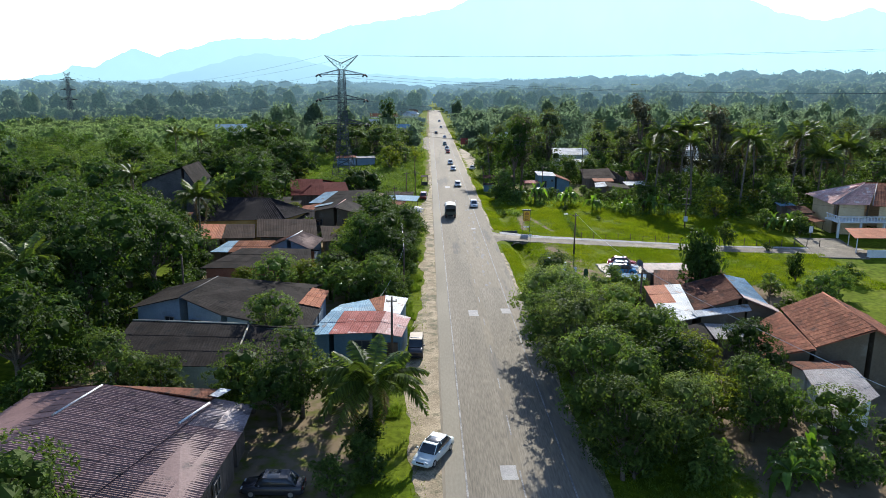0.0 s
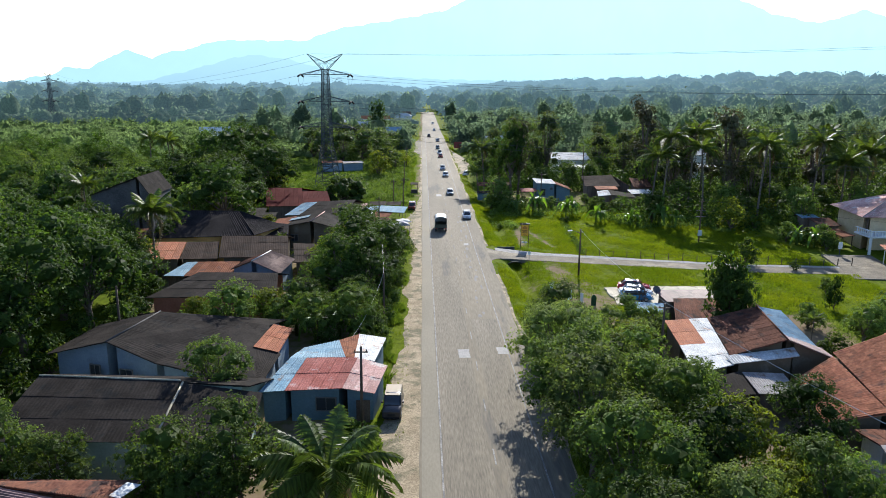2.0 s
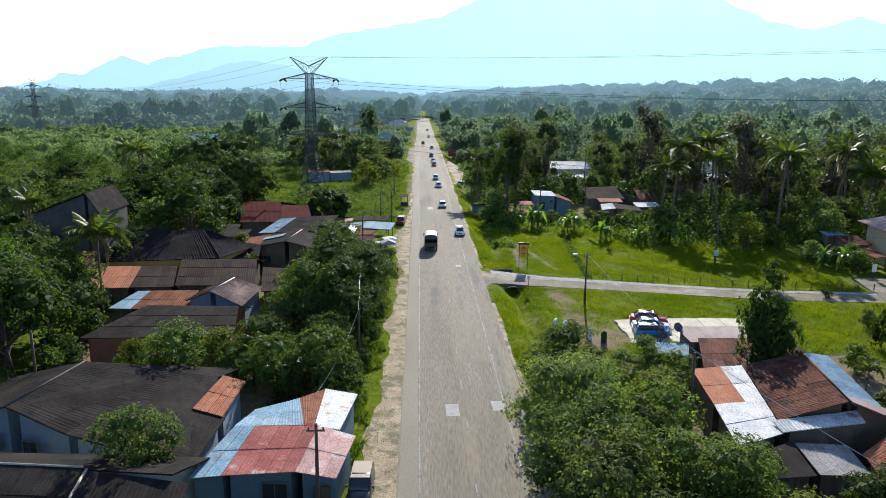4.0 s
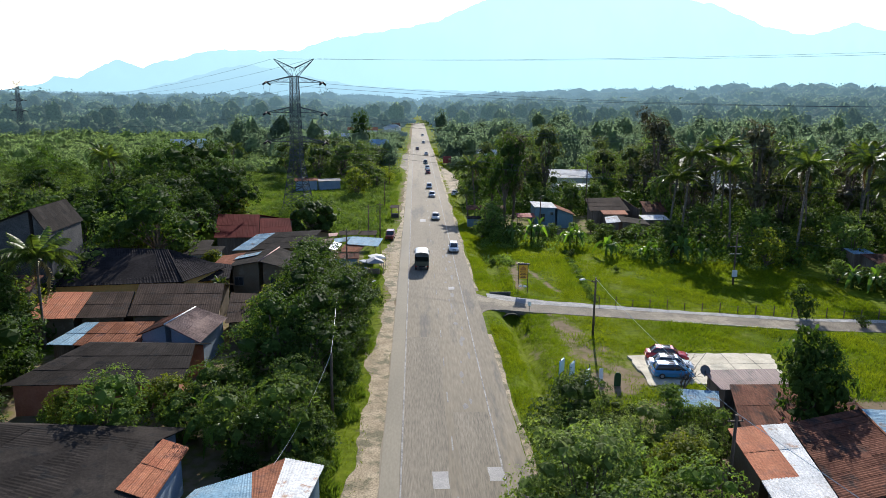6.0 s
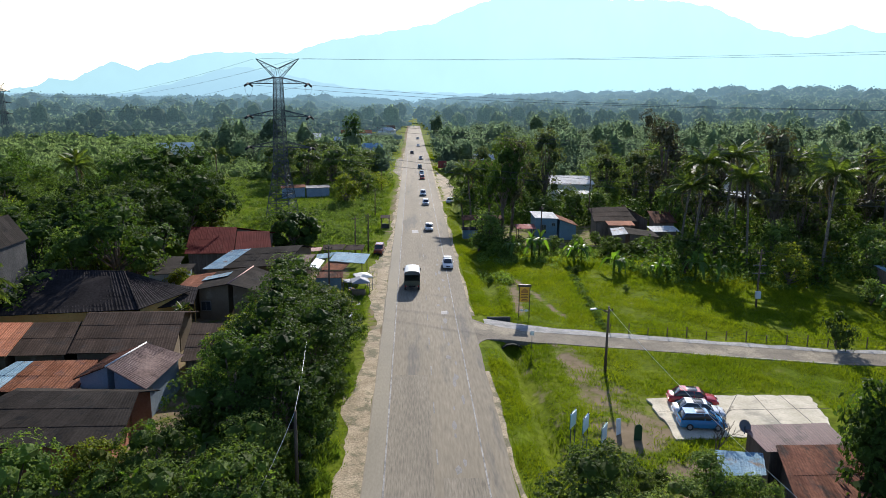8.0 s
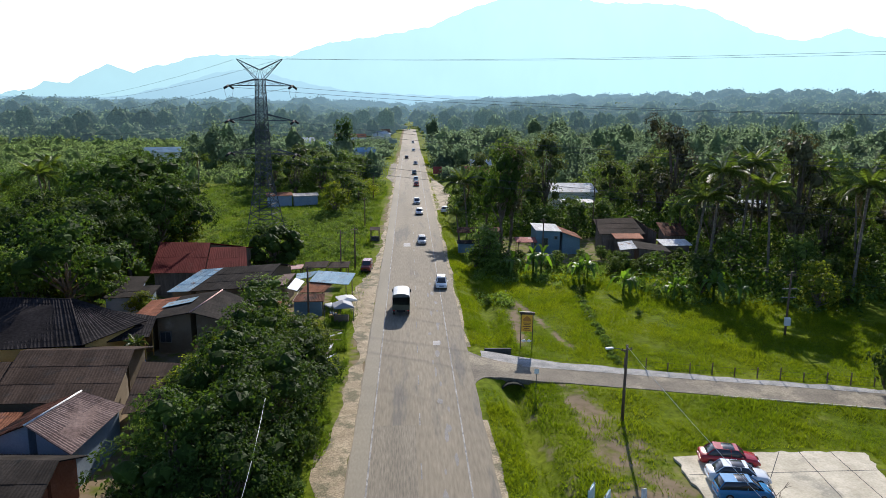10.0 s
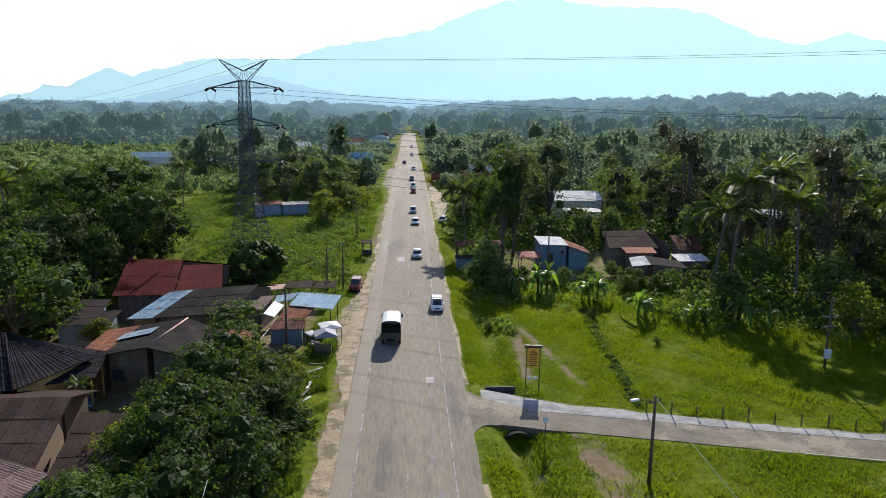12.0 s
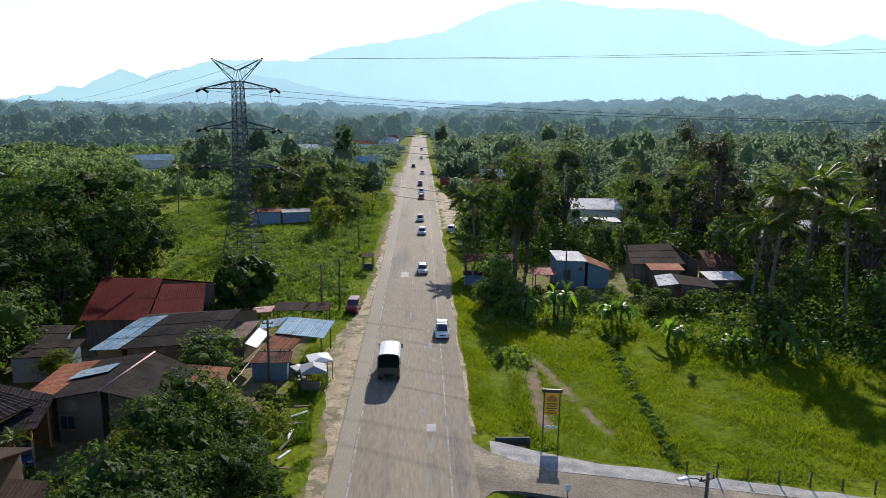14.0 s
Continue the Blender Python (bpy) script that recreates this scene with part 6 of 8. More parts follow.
building("house", "cream house under a red clay tiled roof", [
    (((32.3, 75.0, 3.7), (30.0, 63.2, 3.6), (34.8, 62.0, 5.7), (36.3, 74.0, 5.7)), roof_tile, 14, 12, {"ribs": 2, "wave": 0.05}),
    (((27.1, 71.5, 2.65), (25.2, 63.3, 2.6), (29.9, 62.9, 3.45), (31.9, 74.2, 3.5)), roof_tile, 13, 12, {"ribs": 2, "wave": 0.05}),
    (((39.6, 61, 3.5), (41, 73, 3.5), (36.3, 74.0, 5.7), (34.8, 62.0, 5.7)), roof_tile, 12, 8, {"ribs": 2, "wave": 0.05})], wall_cream, 0.5,
    windows=((31.6, 63.0, 1.7, -100, 1.2, 1.1),), caps=(((34.8, 61.9, 5.8), (36.3, 74.1, 5.8), roof_orange),))
building("house", "small white house with a weathered grey-brown gabled roof", [
    (((24.6, 50.4, 2.6), (30.9, 54.6, 2.6), (31.2, 58.8, 3.3), (26.3, 58.4, 3.3)), roof_pale, 6, 3, {"wave": 0.034}),
    (((32.4, 62, 2.7), (26.6, 61.8, 2.7), (26.3, 58.4, 3.3), (31.2, 58.8, 3.3)), roof_darkrust, 5, 1, {"wave": 0.034})], wall_white, 0.4)
# houses at the wood's edge
building("house", "two-storey blue house with a flat grey roof", [
    (((22.2, 186.6, 4.3), (27.0, 186.8, 4.1), (27.0, 193, 4.4), (22.2, 193, 4.6)), roof_zinc, 6, 2, {"wave": 0.034})], wall_teal, 0.25,
    windows=((24.0, 186.78, 2.0, -90, 1.0, 1.6), (26.0, 186.82, 2.9, -90, 0.5, 0.5)))
building("house", "lean-to under a red-brown sheet roof beside the blue house", [
    (((27.0, 186.6, 4.0), (31.0, 187, 2.6), (31.0, 192.5, 2.7), (27.0, 193, 4.2)), roof_rust, 6, 2, {"wave": 0.034})], wall_teal, 0.4)
open_roof("porch", "low dark red porch roof beside the blue house", [(((18.4, 184.5, 2.5), (22.2, 184.5, 2.5), (22.2, 188, 2.8), (18.4, 188, 2.8)), roof_redpaint, 4, 1, {"wave": 0.034})], [(18.8, 185, 2.4), (21.8, 185, 2.4), (18.8, 187.6, 2.6), (21.8, 187.6, 2.6)], category="porch")
building("house", "old wooden house under rusty brown gabled sheets", [
    (((35.0, 190.2, 3.0), (43.8, 190.4, 3.0), (43.4, 197.5, 4.9), (35.4, 197, 4.7)), roof_brown, 8, 3),
    (((46.5, 190.8, 3.0), (46.5, 203, 3.0), (43.4, 201, 4.9), (43.4, 197.5, 4.9)), roof_darkrust, 6, 2, {"wave": 0.034}),
    (((37.2, 187.2, 2.7), (42.5, 187.2, 2.7), (42.6, 190.2, 3.1), (37.2, 190.2, 3.1)), roof_orange, 6, 1, {"wave": 0.034})], wall_wood, 0.5)
building("house", "house under a dark rusty gabled roof", [
    (((46.8, 188.5, 3.0), (51.6, 189, 3.0), (51.6, 194, 4.4), (47.0, 194, 4.6)), roof_darkrust, 5, 2, {"wave": 0.034})], wall_wood, 0.5)
building("shed", "shed under a shiny pale metal roof", [
    (((44.4, 182.0, 2.4), (49.8, 182.4, 2.4), (49.8, 186.2, 2.8), (44.4, 186.0, 2.8)), roof_zinc, 5, 1, {"wave": 0.034})], wall_wood, 0.4, category="shed", group="sheds")
building("shed", "shed with a striped zinc and brown roof", [
    (((35.6, 178.8, 2.3), (38.6, 178.8, 2.6), (38.8, 182.8, 3.2), (36.2, 182.6, 2.9)), roof_zinc, 4, 1, {"wave": 0.034}),
    (((38.6, 178.8, 2.6), (44.5, 178.6, 2.0), (44.5, 182.4, 2.4), (38.8, 182.8, 3.2)), roof_grey, 5, 1)], wall_wood, 0.4, category="shed", group="sheds")
building("house", "house with a bright white metal roof among the trees", [
    (((36.2, 243.5, 4.2), (48.6, 243.5, 4.2), (48.6, 251, 5.8), (36.2, 251, 5.8)), roof_zinc, 10, 2, {"wave": 0.034})], wall_white, 0.5, floor_z=-0.5)
open_roof("shelter", "low white roof on posts among the trees", [(((37, 234, 2.8), (45.5, 234, 2.8), (45.5, 238.5, 3.1), (37, 238.5, 3.1)), roof_zinc, 6, 1, {"wave": 0.034})], [(37.4, 234.4, 2.7), (45.2, 234.4, 2.7), (37.4, 238.2, 2.9), (45.2, 238.2, 2.9)])
building("house", "white-roofed house deep among the trees", [
    (((74.5, 234, 6.8), (83, 234, 6.8), (83, 241, 8.6), (74.5, 241, 8.6)), roof_zinc, 7, 2, {"wave": 0.034})], wall_white, 0.5)
building("house", "small white-roofed house among the trees", [
    (((76, 222, 3.6), (84, 222, 3.6), (84, 227, 4.6), (76, 227, 4.6)), roof_zinc, 6, 1, {"wave": 0.034})], wall_white, 0.5)
open_roof("market_stall", "dark roadside stall with a rusty low roof", [
    (((8.2, 193.0, 2.7), (16.8, 193.4, 2.7), (16.9, 197, 3.1), (8.4, 196.6, 3.1)), roof_darkrust, 8, 1, {"wave": 0.034})],
    [(8.6, 193.4, 2.6), (12.5, 193.6, 2.6), (16.5, 193.8, 2.6), (8.7, 196.3, 3.0), (16.5, 196.6, 3.0)], category="market stall", group="market stalls")
building("hut", "small stall counter of teal boards", [(((8.0, 188.5, 1.5), (11.4, 188.5, 1.5), (11.4, 190.5, 1.7), (8.0, 190.5, 1.7)), roof_grey, 3, 1)], wall_teal, 0.2, category="hut")


# the villa
def build_villa():
    v = building("villa", "two-storey sand-coloured villa with a faded tiled hip roof and balcony", [
        (((72.3, 147.0, 5.7), (70.2, 133.0, 5.7), (79.5, 138.8, 8.8), (81.0, 141.0, 8.8)), roof_pink, 14, 9, {"ribs": 2, "wave": 0.05}),
        (((70.2, 133.0, 5.7), (77.0, 132.3, 5.7), (82.0, 138.6, 8.8), (79.5, 138.8, 8.8)), roof_pink, 8, 9, {"ribs": 2, "wave": 0.05}),
        (((77.0, 131.4, 5.6), (95.0, 130.6, 5.6), (90.0, 138.0, 8.9), (81.8, 138.5, 8.85)), roof_tile, 14, 9, {"ribs": 2, "wave": 0.05}),
        (((95.0, 148.0, 5.6), (72.3, 147.0, 5.6), (81.0, 141.0, 8.8), (90.0, 138.0, 8.9)), roof_tile, 14, 7, {"ribs": 2, "wave": 0.05})], wall_sand, 1.4,
        windows=((73.8, 134.5, 4.3, -90, 1.2, 1.3), (81.5, 133.0, 4.3, -92, 1.6, 1.3), (87.0, 132.8, 4.3, -92, 1.6, 1.3), (76.2, 134.3, 4.0, -92, 0.9, 2.0, "door", timber, timber), (81.5, 133.0, 1.3, -92, 1.6, 1.3)),
        caps=(((70.3, 133.1, 5.8), (79.5, 138.8, 8.9), roof_pale), ((81.8, 138.5, 8.95), (77.1, 131.5, 5.7), roof_pale)))
    o = v.matrix_basis.translation
    part("balcony", one_box(70.0 - o.x, 84.0 - o.x, 129.8 - o.y, 134.6 - o.y, 2.65 - o.z, 2.95 - o.z, bevel=0.03), wall_white, v)
    for k in range(24):
        x = 70.2 + k * 0.6 - o.x
        part("baluster", one_box(x - .07, x + .07, 129.9 - o.y, 130.02 - o.y, 2.95 - o.z, 3.75 - o.z), wall_white, v)
    for k in range(7):
        y = 130.4 + k * 0.6 - o.y
        part("baluster", one_box(70.1 - o.x, 70.22 - o.x, y - .07, y + .07, 2.95 - o.z, 3.75 - o.z), wall_white, v)
    part("rail", one_box(70.0 - o.x, 84.0 - o.x, 129.84 - o.y, 130.06 - o.y, 3.75 - o.z, 3.9 - o.z), wall_white, v)
    part("rail", one_box(70.04 - o.x, 70.26 - o.x, 130.06 - o.y, 134.4 - o.y, 3.75 - o.z, 3.9 - o.z), wall_white, v)
    for x in (70.4, 74.6, 79.0, 83.4):
        part("column", one_box(x - .18 - o.x, x + .18 - o.x, 130.1 - o.y, 130.46 - o.y, 0, 2.65 - o.z, bevel=0.03), wall_white, v)
    for x in (71.4, 77.4, 83.4):
        part("post", one_box(x - .09 - o.x, x + .09 - o.x, 133.3 - o.y, 133.48 - o.y, 2.95 - o.z, 5.62 - o.z), timber, v)


build_villa()
open_roof("carport", "carport with a wide orange-brown sheet roof", [(((65.3, 116.5, 2.7), (80, 116.0, 2.7), (80, 123.3, 3.0), (67.5, 123.5, 3.0)), roof_orange, 12, 2, {"wave": 0.05})], [(66.2, 117.2, 2.6), (73.5, 117, 2.6), (79.5, 117, 2.6), (68.2, 123.0, 2.9), (79.5, 122.9, 2.9)], wall_white, category="carport")
building("house", "low annex with a rust-red roof beside the villa", [
    (((67.8, 141.2, 2.6), (71.6, 141.0, 2.6), (71.8, 146.0, 3.2), (67.8, 146.2, 3.2)), roof_darkrust, 5, 2, {"wave": 0.05})], wall_wood, 0.4)
building("shed", "shed under a pale blue sheet behind the annex", [
    (((67.6, 147.4, 2.9), (71.0, 147.3, 2.9), (71.2, 150.6, 3.1), (68.0, 151.0, 3.1)), roof_blue, 4, 1, {"wave": 0.05})], wall_wood, 0.3, category="shed", group="sheds")
open_roof("porch", "low rusty lean-to roof at the villa's side", [(((67.6, 133.8, 2.1), (69.8, 133.8, 2.3), (69.9, 139.4, 2.4), (67.8, 139.6, 2.2)), roof_rust, 3, 2, {"wave": 0.05})], [(67.8, 134.2, 2.0), (69.6, 134.2, 2.1), (67.9, 139.2, 2.1), (69.6, 139.2, 2.2)], category="porch")
gate = thing("notice_board", (64.6, 129.2, -0.3), "white notice board beside the villa's drive", "signboard", "notice boards")
part("post", one_box(-.05, .05, -.05, .05, 0, 2.4), steel, gate)
part("panel", one_box(-.35, .35, -.09, -.055, 1.3, 2.5), wall_white, gate)
for x, y, s in ((65.2, 134.0, 1.2), (66.3, 137.5, 1.4), (63.6, 138.5, 1.1), (61.5, 141.0, 1.3)):
    place(bush, x, y, s)
for x, y in ((64.0, 136.0), (61.8, 138.0)):
    place(banana_a, x, y, 1.2)
tagged(part("driveway", slab(bmesh.new(), [(58.5, 114.5, -0.12), (66.5, 113.5, -0.1), (70, 129, -0.1), (62.0, 130, -0.12)], 0.3), side_asphalt), "grey paved driveway of the villa", "driveway", kind="structure")
tagged(part("garden_wall", one_box(66.5, 80, 114.4, 114.65, -0.3, 1.1, bevel=0.03), wall_white), "low white garden wall of the villa", "wall")

# beyond the field
building("storehouse", "long low pale blue building with a partly rusty flat roof", [
    (((-37.4, 242.8, 2.9), (-31.0, 245.2, 2.9), (-32.0, 249.5, 3.2), (-38.2, 247.2, 3.2)), roof_rust, 6, 1, {"wave": 0.034}),
    (((-31.0, 245.2, 2.6), (-24.6, 247.6, 2.6), (-25.6, 251.8, 2.8), (-32.0, 249.5, 2.8)), roof_pale, 6, 1, {"wave": 0.034})], wall_blue, 0.25,
    windows=((-34.6, 244.15, 1.5, -70, 0.9, 0.8), (-28.0, 246.6, 1.4, -70, 0.9, 0.8)))
for x, y, l, w, a, m, wl, lab in ((-109, 380, 16, 9, 20, roof_blue, wall_white, "far house with a blue-grey gabled roof"), (-38, 520, 20, 9, 6, roof_rust, wall_white, "far building with a rusty red roof"), (-20, 565, 12, 9, 60, roof_zinc, wall_white, "far white building with a gabled roof"), (-22, 388, 12, 7, 8, roof_blue, wall_blue, "roadside building with a blue roof"), (-38, 440, 12, 7, 5, roof_zinc, wall_white, "far building with a pale flat roof"), (-22, 600, 14, 9, 10, roof_brown, wall_cream, "far building with a brown roof"), (22, 300, 9, 6, -10, roof_orange, wall_cream, "small roadside house with an orange roof"), (-60, 470, 12, 8, 30, roof_zinc, wall_white, "far house with a pale roof"), (26, 330, 8, 6, 5, roof_zinc, wall_white, "small white-roofed roadside house"), (106, 300, 12, 8, 20, roof_zinc, wall_white, "far white-roofed house among trees")):
    z = float(land(x, y))
    m3 = pose(x, y, z, 0, 0, a)
    e, r = 4.2, 6.2
    k = [m3 @ Vector(p) for p in ((-l / 2, -w / 2, e), (l / 2, -w / 2, e), (l / 2, 0, r), (-l / 2, 0, r), (l / 2, w / 2, e), (-l / 2, w / 2, e))]
    f = m3 @ Vector((-l / 5, -w / 2 + 0.62, 2.2))
    g = m3 @ Vector((l / 5, -w / 2 + 0.62, 2.2))
    building("house", lab, [((k[0], k[1], k[2], k[3]), m, 6, 1), ((k[4], k[5], k[3], k[2]), m, 6, 1)], wl, 0.5, floor_z=z - 0.5,
             windows=((f.x, f.y, f.z, a - 90, 1.6, 1.2), (g.x, g.y, g.z, a - 90, 1.6, 1.2)))


# ---- power line ----
def bar(bm, a, b, r=0.05):
    tube(bm, [a, b], [r, r], 4, cap=False)


def lattice(bm, z0, z1, w0, w1, steps_, r=0.07):
    """A square lattice body from z0 to z1, tapering from half-width w0 to w1."""
    for i in range(steps_):
        a, b = i / steps_, (i + 1) / steps_
        za, zb, wa, wb = z0 + (z1 - z0) * a, z0 + (z1 - z0) * b, w0 + (w1 - w0) * a, w0 + (w1 - w0) * b
        low = [(-wa, -wa, za), (wa, -wa, za), (wa, wa, za), (-wa, wa, za)]
        top = [(-wb, -wb, zb), (wb, -wb, zb), (wb, wb, zb), (-wb, wb, zb)]
        for k in range(4):
            j = (k + 1) % 4
            bar(bm, low[k], top[k], r)
            bar(bm, low[k], top[j], r * 0.55)
            bar(bm, low[j], top[k], r * 0.55)
            bar(bm, top[k], top[j], r * 0.6)


def arm(bm, side, z, reach, w, drop=0.9, tip_up=0.0):
    tip = (side * reach, 0, z + tip_up)
    for y in (-w, w):
        bar(bm, (side * w, y, z), tip, 0.085)
        bar(bm, (side * w, y, z + drop), tip, 0.085)
        for f in (0.33, 0.66):
            p = Vector((side * w, y, z)).lerp(Vector(tip), f)
            q = Vector((side * w, y, z + drop)).lerp(Vector(tip), f)
            bar(bm, p, q, 0.035)
            bar(bm, p, Vector((side * w, y, z + drop)).lerp(Vector(tip), f - 0.33), 0.035)


def build_pylon(x, y, turn, s=1.0, detail=True):
    p = thing("pylon", (x, y, float(land(x, y)) - 0.3), "tall grey steel lattice electricity pylon", "pylon", "pylons")
    p.matrix_basis = pose(x, y, float(land(x, y)) - 0.3, 0, 0, turn) @ Matrix.Diagonal((s, s, s, 1))
    bm = bmesh.new()
    lattice(bm, 0, 12, 3.0, 1.25, 6, 0.12)
    lattice(bm, 12, 31.5, 1.25, 0.75, 15, 0.12)
    part("tower_body", bm, steel, p)
    for side in (-1, 1):
        bm = bmesh.new()
        for yy in (-0.75, 0.75):
            bar(bm, (side * 0.75, yy, 31.5), (side * 4.9, 0, 35.4), 0.08)
            bar(bm, (side * 0.2, yy * 0.5, 33.4), (side * 4.9, 0, 35.5), 0.08)
            bar(bm, (side * 0.75, yy, 31.5), (side * 0.2, yy * 0.5, 33.4), 0.06)
            for f in (0.25, 0.5, 0.75):
                a = Vector((side * 0.75, yy, 31.5)).lerp(Vector((side * 4.9, 0, 35.4)), f)
                b = Vector((side * 0.2, yy * 0.5, 33.4)).lerp(Vector((side * 4.9, 0, 35.5)), f)
                bar(bm, a, b, 0.035)
                bar(bm, a, Vector((side * 0.2, yy * 0.5, 33.4)).lerp(Vector((side * 4.9, 0, 35.5)), f - 0.22), 0.03)
        part("earth_wire_arm", bm, steel, p)
        for z, reach in ((30.2, 6.9), (23.2, 7.1), (16.4, 7.3)):
            bm = bmesh.new()
            arm(bm, side, z, reach, 0.85 if z > 20 else 1.05, 1.3)
            a = part("cross_arm", bm, steel, p)
            bm = bmesh.new()
            for k in (-1, 1):
                tube(bm, [(side * reach, 0.1 * k, z), (side * reach, 2.0 * k, z - 0.55)], [0.24, 0.24], 6)
            part("insulator", bm, dark_plastic, a)
            loop = [(side * reach, 2.0 * math.sin(t), z - 0.5 - 2.3 * math.cos(t)) for t in np.linspace(-1.5, 1.5, 9)]
            part("jumper", tube(bmesh.new(), loop, [0.03] * 9, 3), wire_mat, a)
    return p


PY = (-31.3, 210.6)
build_pylon(*PY, -12)
build_pylon(-251, 504, -36, 0.95)


def cable(name, a, b, sag, r=0.03, material=None, label="", n=24, category="cable"):
    a, b = Vector(a), Vector(b)
    pts = [a.lerp(b, i / n) - Vector((0, 0, 4 * sag * (i / n) * (1 - i / n))) for i in range(n + 1)]
    return tagged(part(name, tube(bmesh.new(), pts, [r] * (n + 1), 3), material or wire_mat), label or "dark high-voltage cable strung from the pylon", category, "power cables")


ca, sa = math.cos(radians(-12)), math.sin(radians(-12))
for z, reach in ((35.2, 4.9), (29.6, 6.9), (22.6, 7.1), (15.8, 7.3)):
    for side in (-1, 1):
        x, y = PY[0] + side * reach * ca, PY[1] + side * reach * sa
        cable("power_cable", (x + 1.0, y - 1.7, z), (228 + side * reach * 0.7, 62 + side * reach * 0.7, z + 8), 4.2 if z > 34 else 7.0, 0.025 if z > 34 else 0.035, n=36)
        cable("power_cable", (x - 1.0, y + 1.7, z), (-251 + side * reach * 0.85, 504 + side * reach * 0.4, z * 0.95 - 1), 8.0, 0.03)


# ---- roadside poles ----
def build_pole(x, y, h, arms=1, lamp=False, turn=0, label="dark weathered wooden utility pole"):
    z = float(land(x, y)) - 0.3
    p = thing("utility_pole", (x, y, z), label, "pole", "utility poles")
    part("shaft", tube(bmesh.new(), [(0, 0, 0), (0, 0, h * 0.5), (0.03, 0, h + 0.3)], [0.15, 0.125, 0.10], 8), timber, p)
    m = pose(0, 0, 0, 0, 0, turn)
    if arms:
        part("cross_arm", one_box(-0.55, 0.55, -0.05, 0.05, h - 0.2, h - 0.1, m=m), timber, p)
        for k in (-0.45, 0.0, 0.45):
            q = m @ Vector((k, 0, 0))
            part("insulator", tube(bmesh.new(), [(q.x, q.y, h - 0.1), (q.x, q.y, h + 0.06)], [0.04, 0.05], 6), dark_plastic, p)
    if lamp:
        lm = part("lamp_arm", tube(bmesh.new(), [m @ Vector(q) for q in ((0, 0, h - 0.4), (-0.8, 0, h + 0.05), (-1.5, 0, h + 0.2))], [0.035] * 3, 6), steel, p)
        bm = bmesh.new()
        box(bm, -2.2, -1.45, -0.14, 0.14, h + 0.15, h + 0.30, bevel=0.05, m=m)
        part("lamp_head", bm, plain("lamp_head_paint", (0.55, 0.6, 0.62)), lm)
    return p


build_pole(17.9, 117.0, 7.1, 1, True, 20, "dark wooden utility pole with a street lamp")
build_pole(18.6, 81.4, 6.9)
build_pole(-10.3, 66.9, 7.6)
build_pole(-10.0, 94.4, 6.2, 0)
build_pole(-13.6, 146.5, 7.0)
build_pole(-11.9, 172.0, 6.8)
build_pole(-9.8, 174.5, 7.0)
build_pole(-10.6, 215.0, 6.5)
build_pole(-36.5, 84.6, 7.5, 0)
build_pole(28.0, 44.5, 6.5)
build_pole(-11.0, 262.0, 6.5)
build_pole(-11.0, 330.0, 7.0)
build_pole(22.3, 180.0, 8.0)
build_pole(38.0, 207.0, 12.0, 0)
pole_t = build_pole(45.0, 140.5, 8.0, label="utility pole with a grey transformer box")
part("transformer_box", one_box(-0.35, 0.35, -0.45, -0.1, 1.6, 2.6, bevel=0.04), plain("transformer_paint", (0.5, 0.52, 0.52)), pole_t)
bm = bmesh.new()
box(bm, -0.9, 0.9, -0.06, 0.06, 6.1, 6.22)
box(bm, -0.9, 0.9, -0.06, 0.06, 5.0, 5.12)
part("insulator_rack", bm, steel, pole_t)
cable("service_wire", (17.9, 117.0, 6.7), (18.6, 81.4, 6.6), 0.5, 0.016, wire_pale, "pale twisted service wire between the poles")
cable("service_wire", (18.6, 81.4, 6.6), (28.0, 44.5, 6.3), 0.5, 0.02, wire_pale, "pale twisted service wire between the poles")
cable("service_wire", (-10.0, 94.4, 6.1), (-12.4, 81.5, 3.1), 0.7, 0.012, wire_pale, "pale service wire running down to the shop")
cable("service_wire", (-10.0, 94.4, 6.1), (-10.6, 104.5, 7.6), 0.3, 0.012, wire_pale, "pale service wire entering the tree")
cable("service_wire", (-15.2, 150.2, 2.9), (-15.0, 128.0, 5.0), 0.4, 0.012, wire_pale, "pale service wire from the stall")
cable("service_wire", (-11.9, 172, 6.6), (-9.8, 174.5, 6.8), 0.3, 0.02, None, "dark service wire between poles")
cable("service_wire", (-9.8, 174.5, 6.8), (-12, 158, 3.2), 0.4, 0.02, None, "dark service wire to the stall")
cable("service_wire", (45, 140.5, 7.6), (100, 100, 8), 1.2, 0.016, None, "dark overhead wire from the transformer pole")
cable("service_wire", (45, 140.5, 7.6), (22.3, 180, 7.6), 1.0, 0.016, None, "dark overhead wire from the transformer pole")


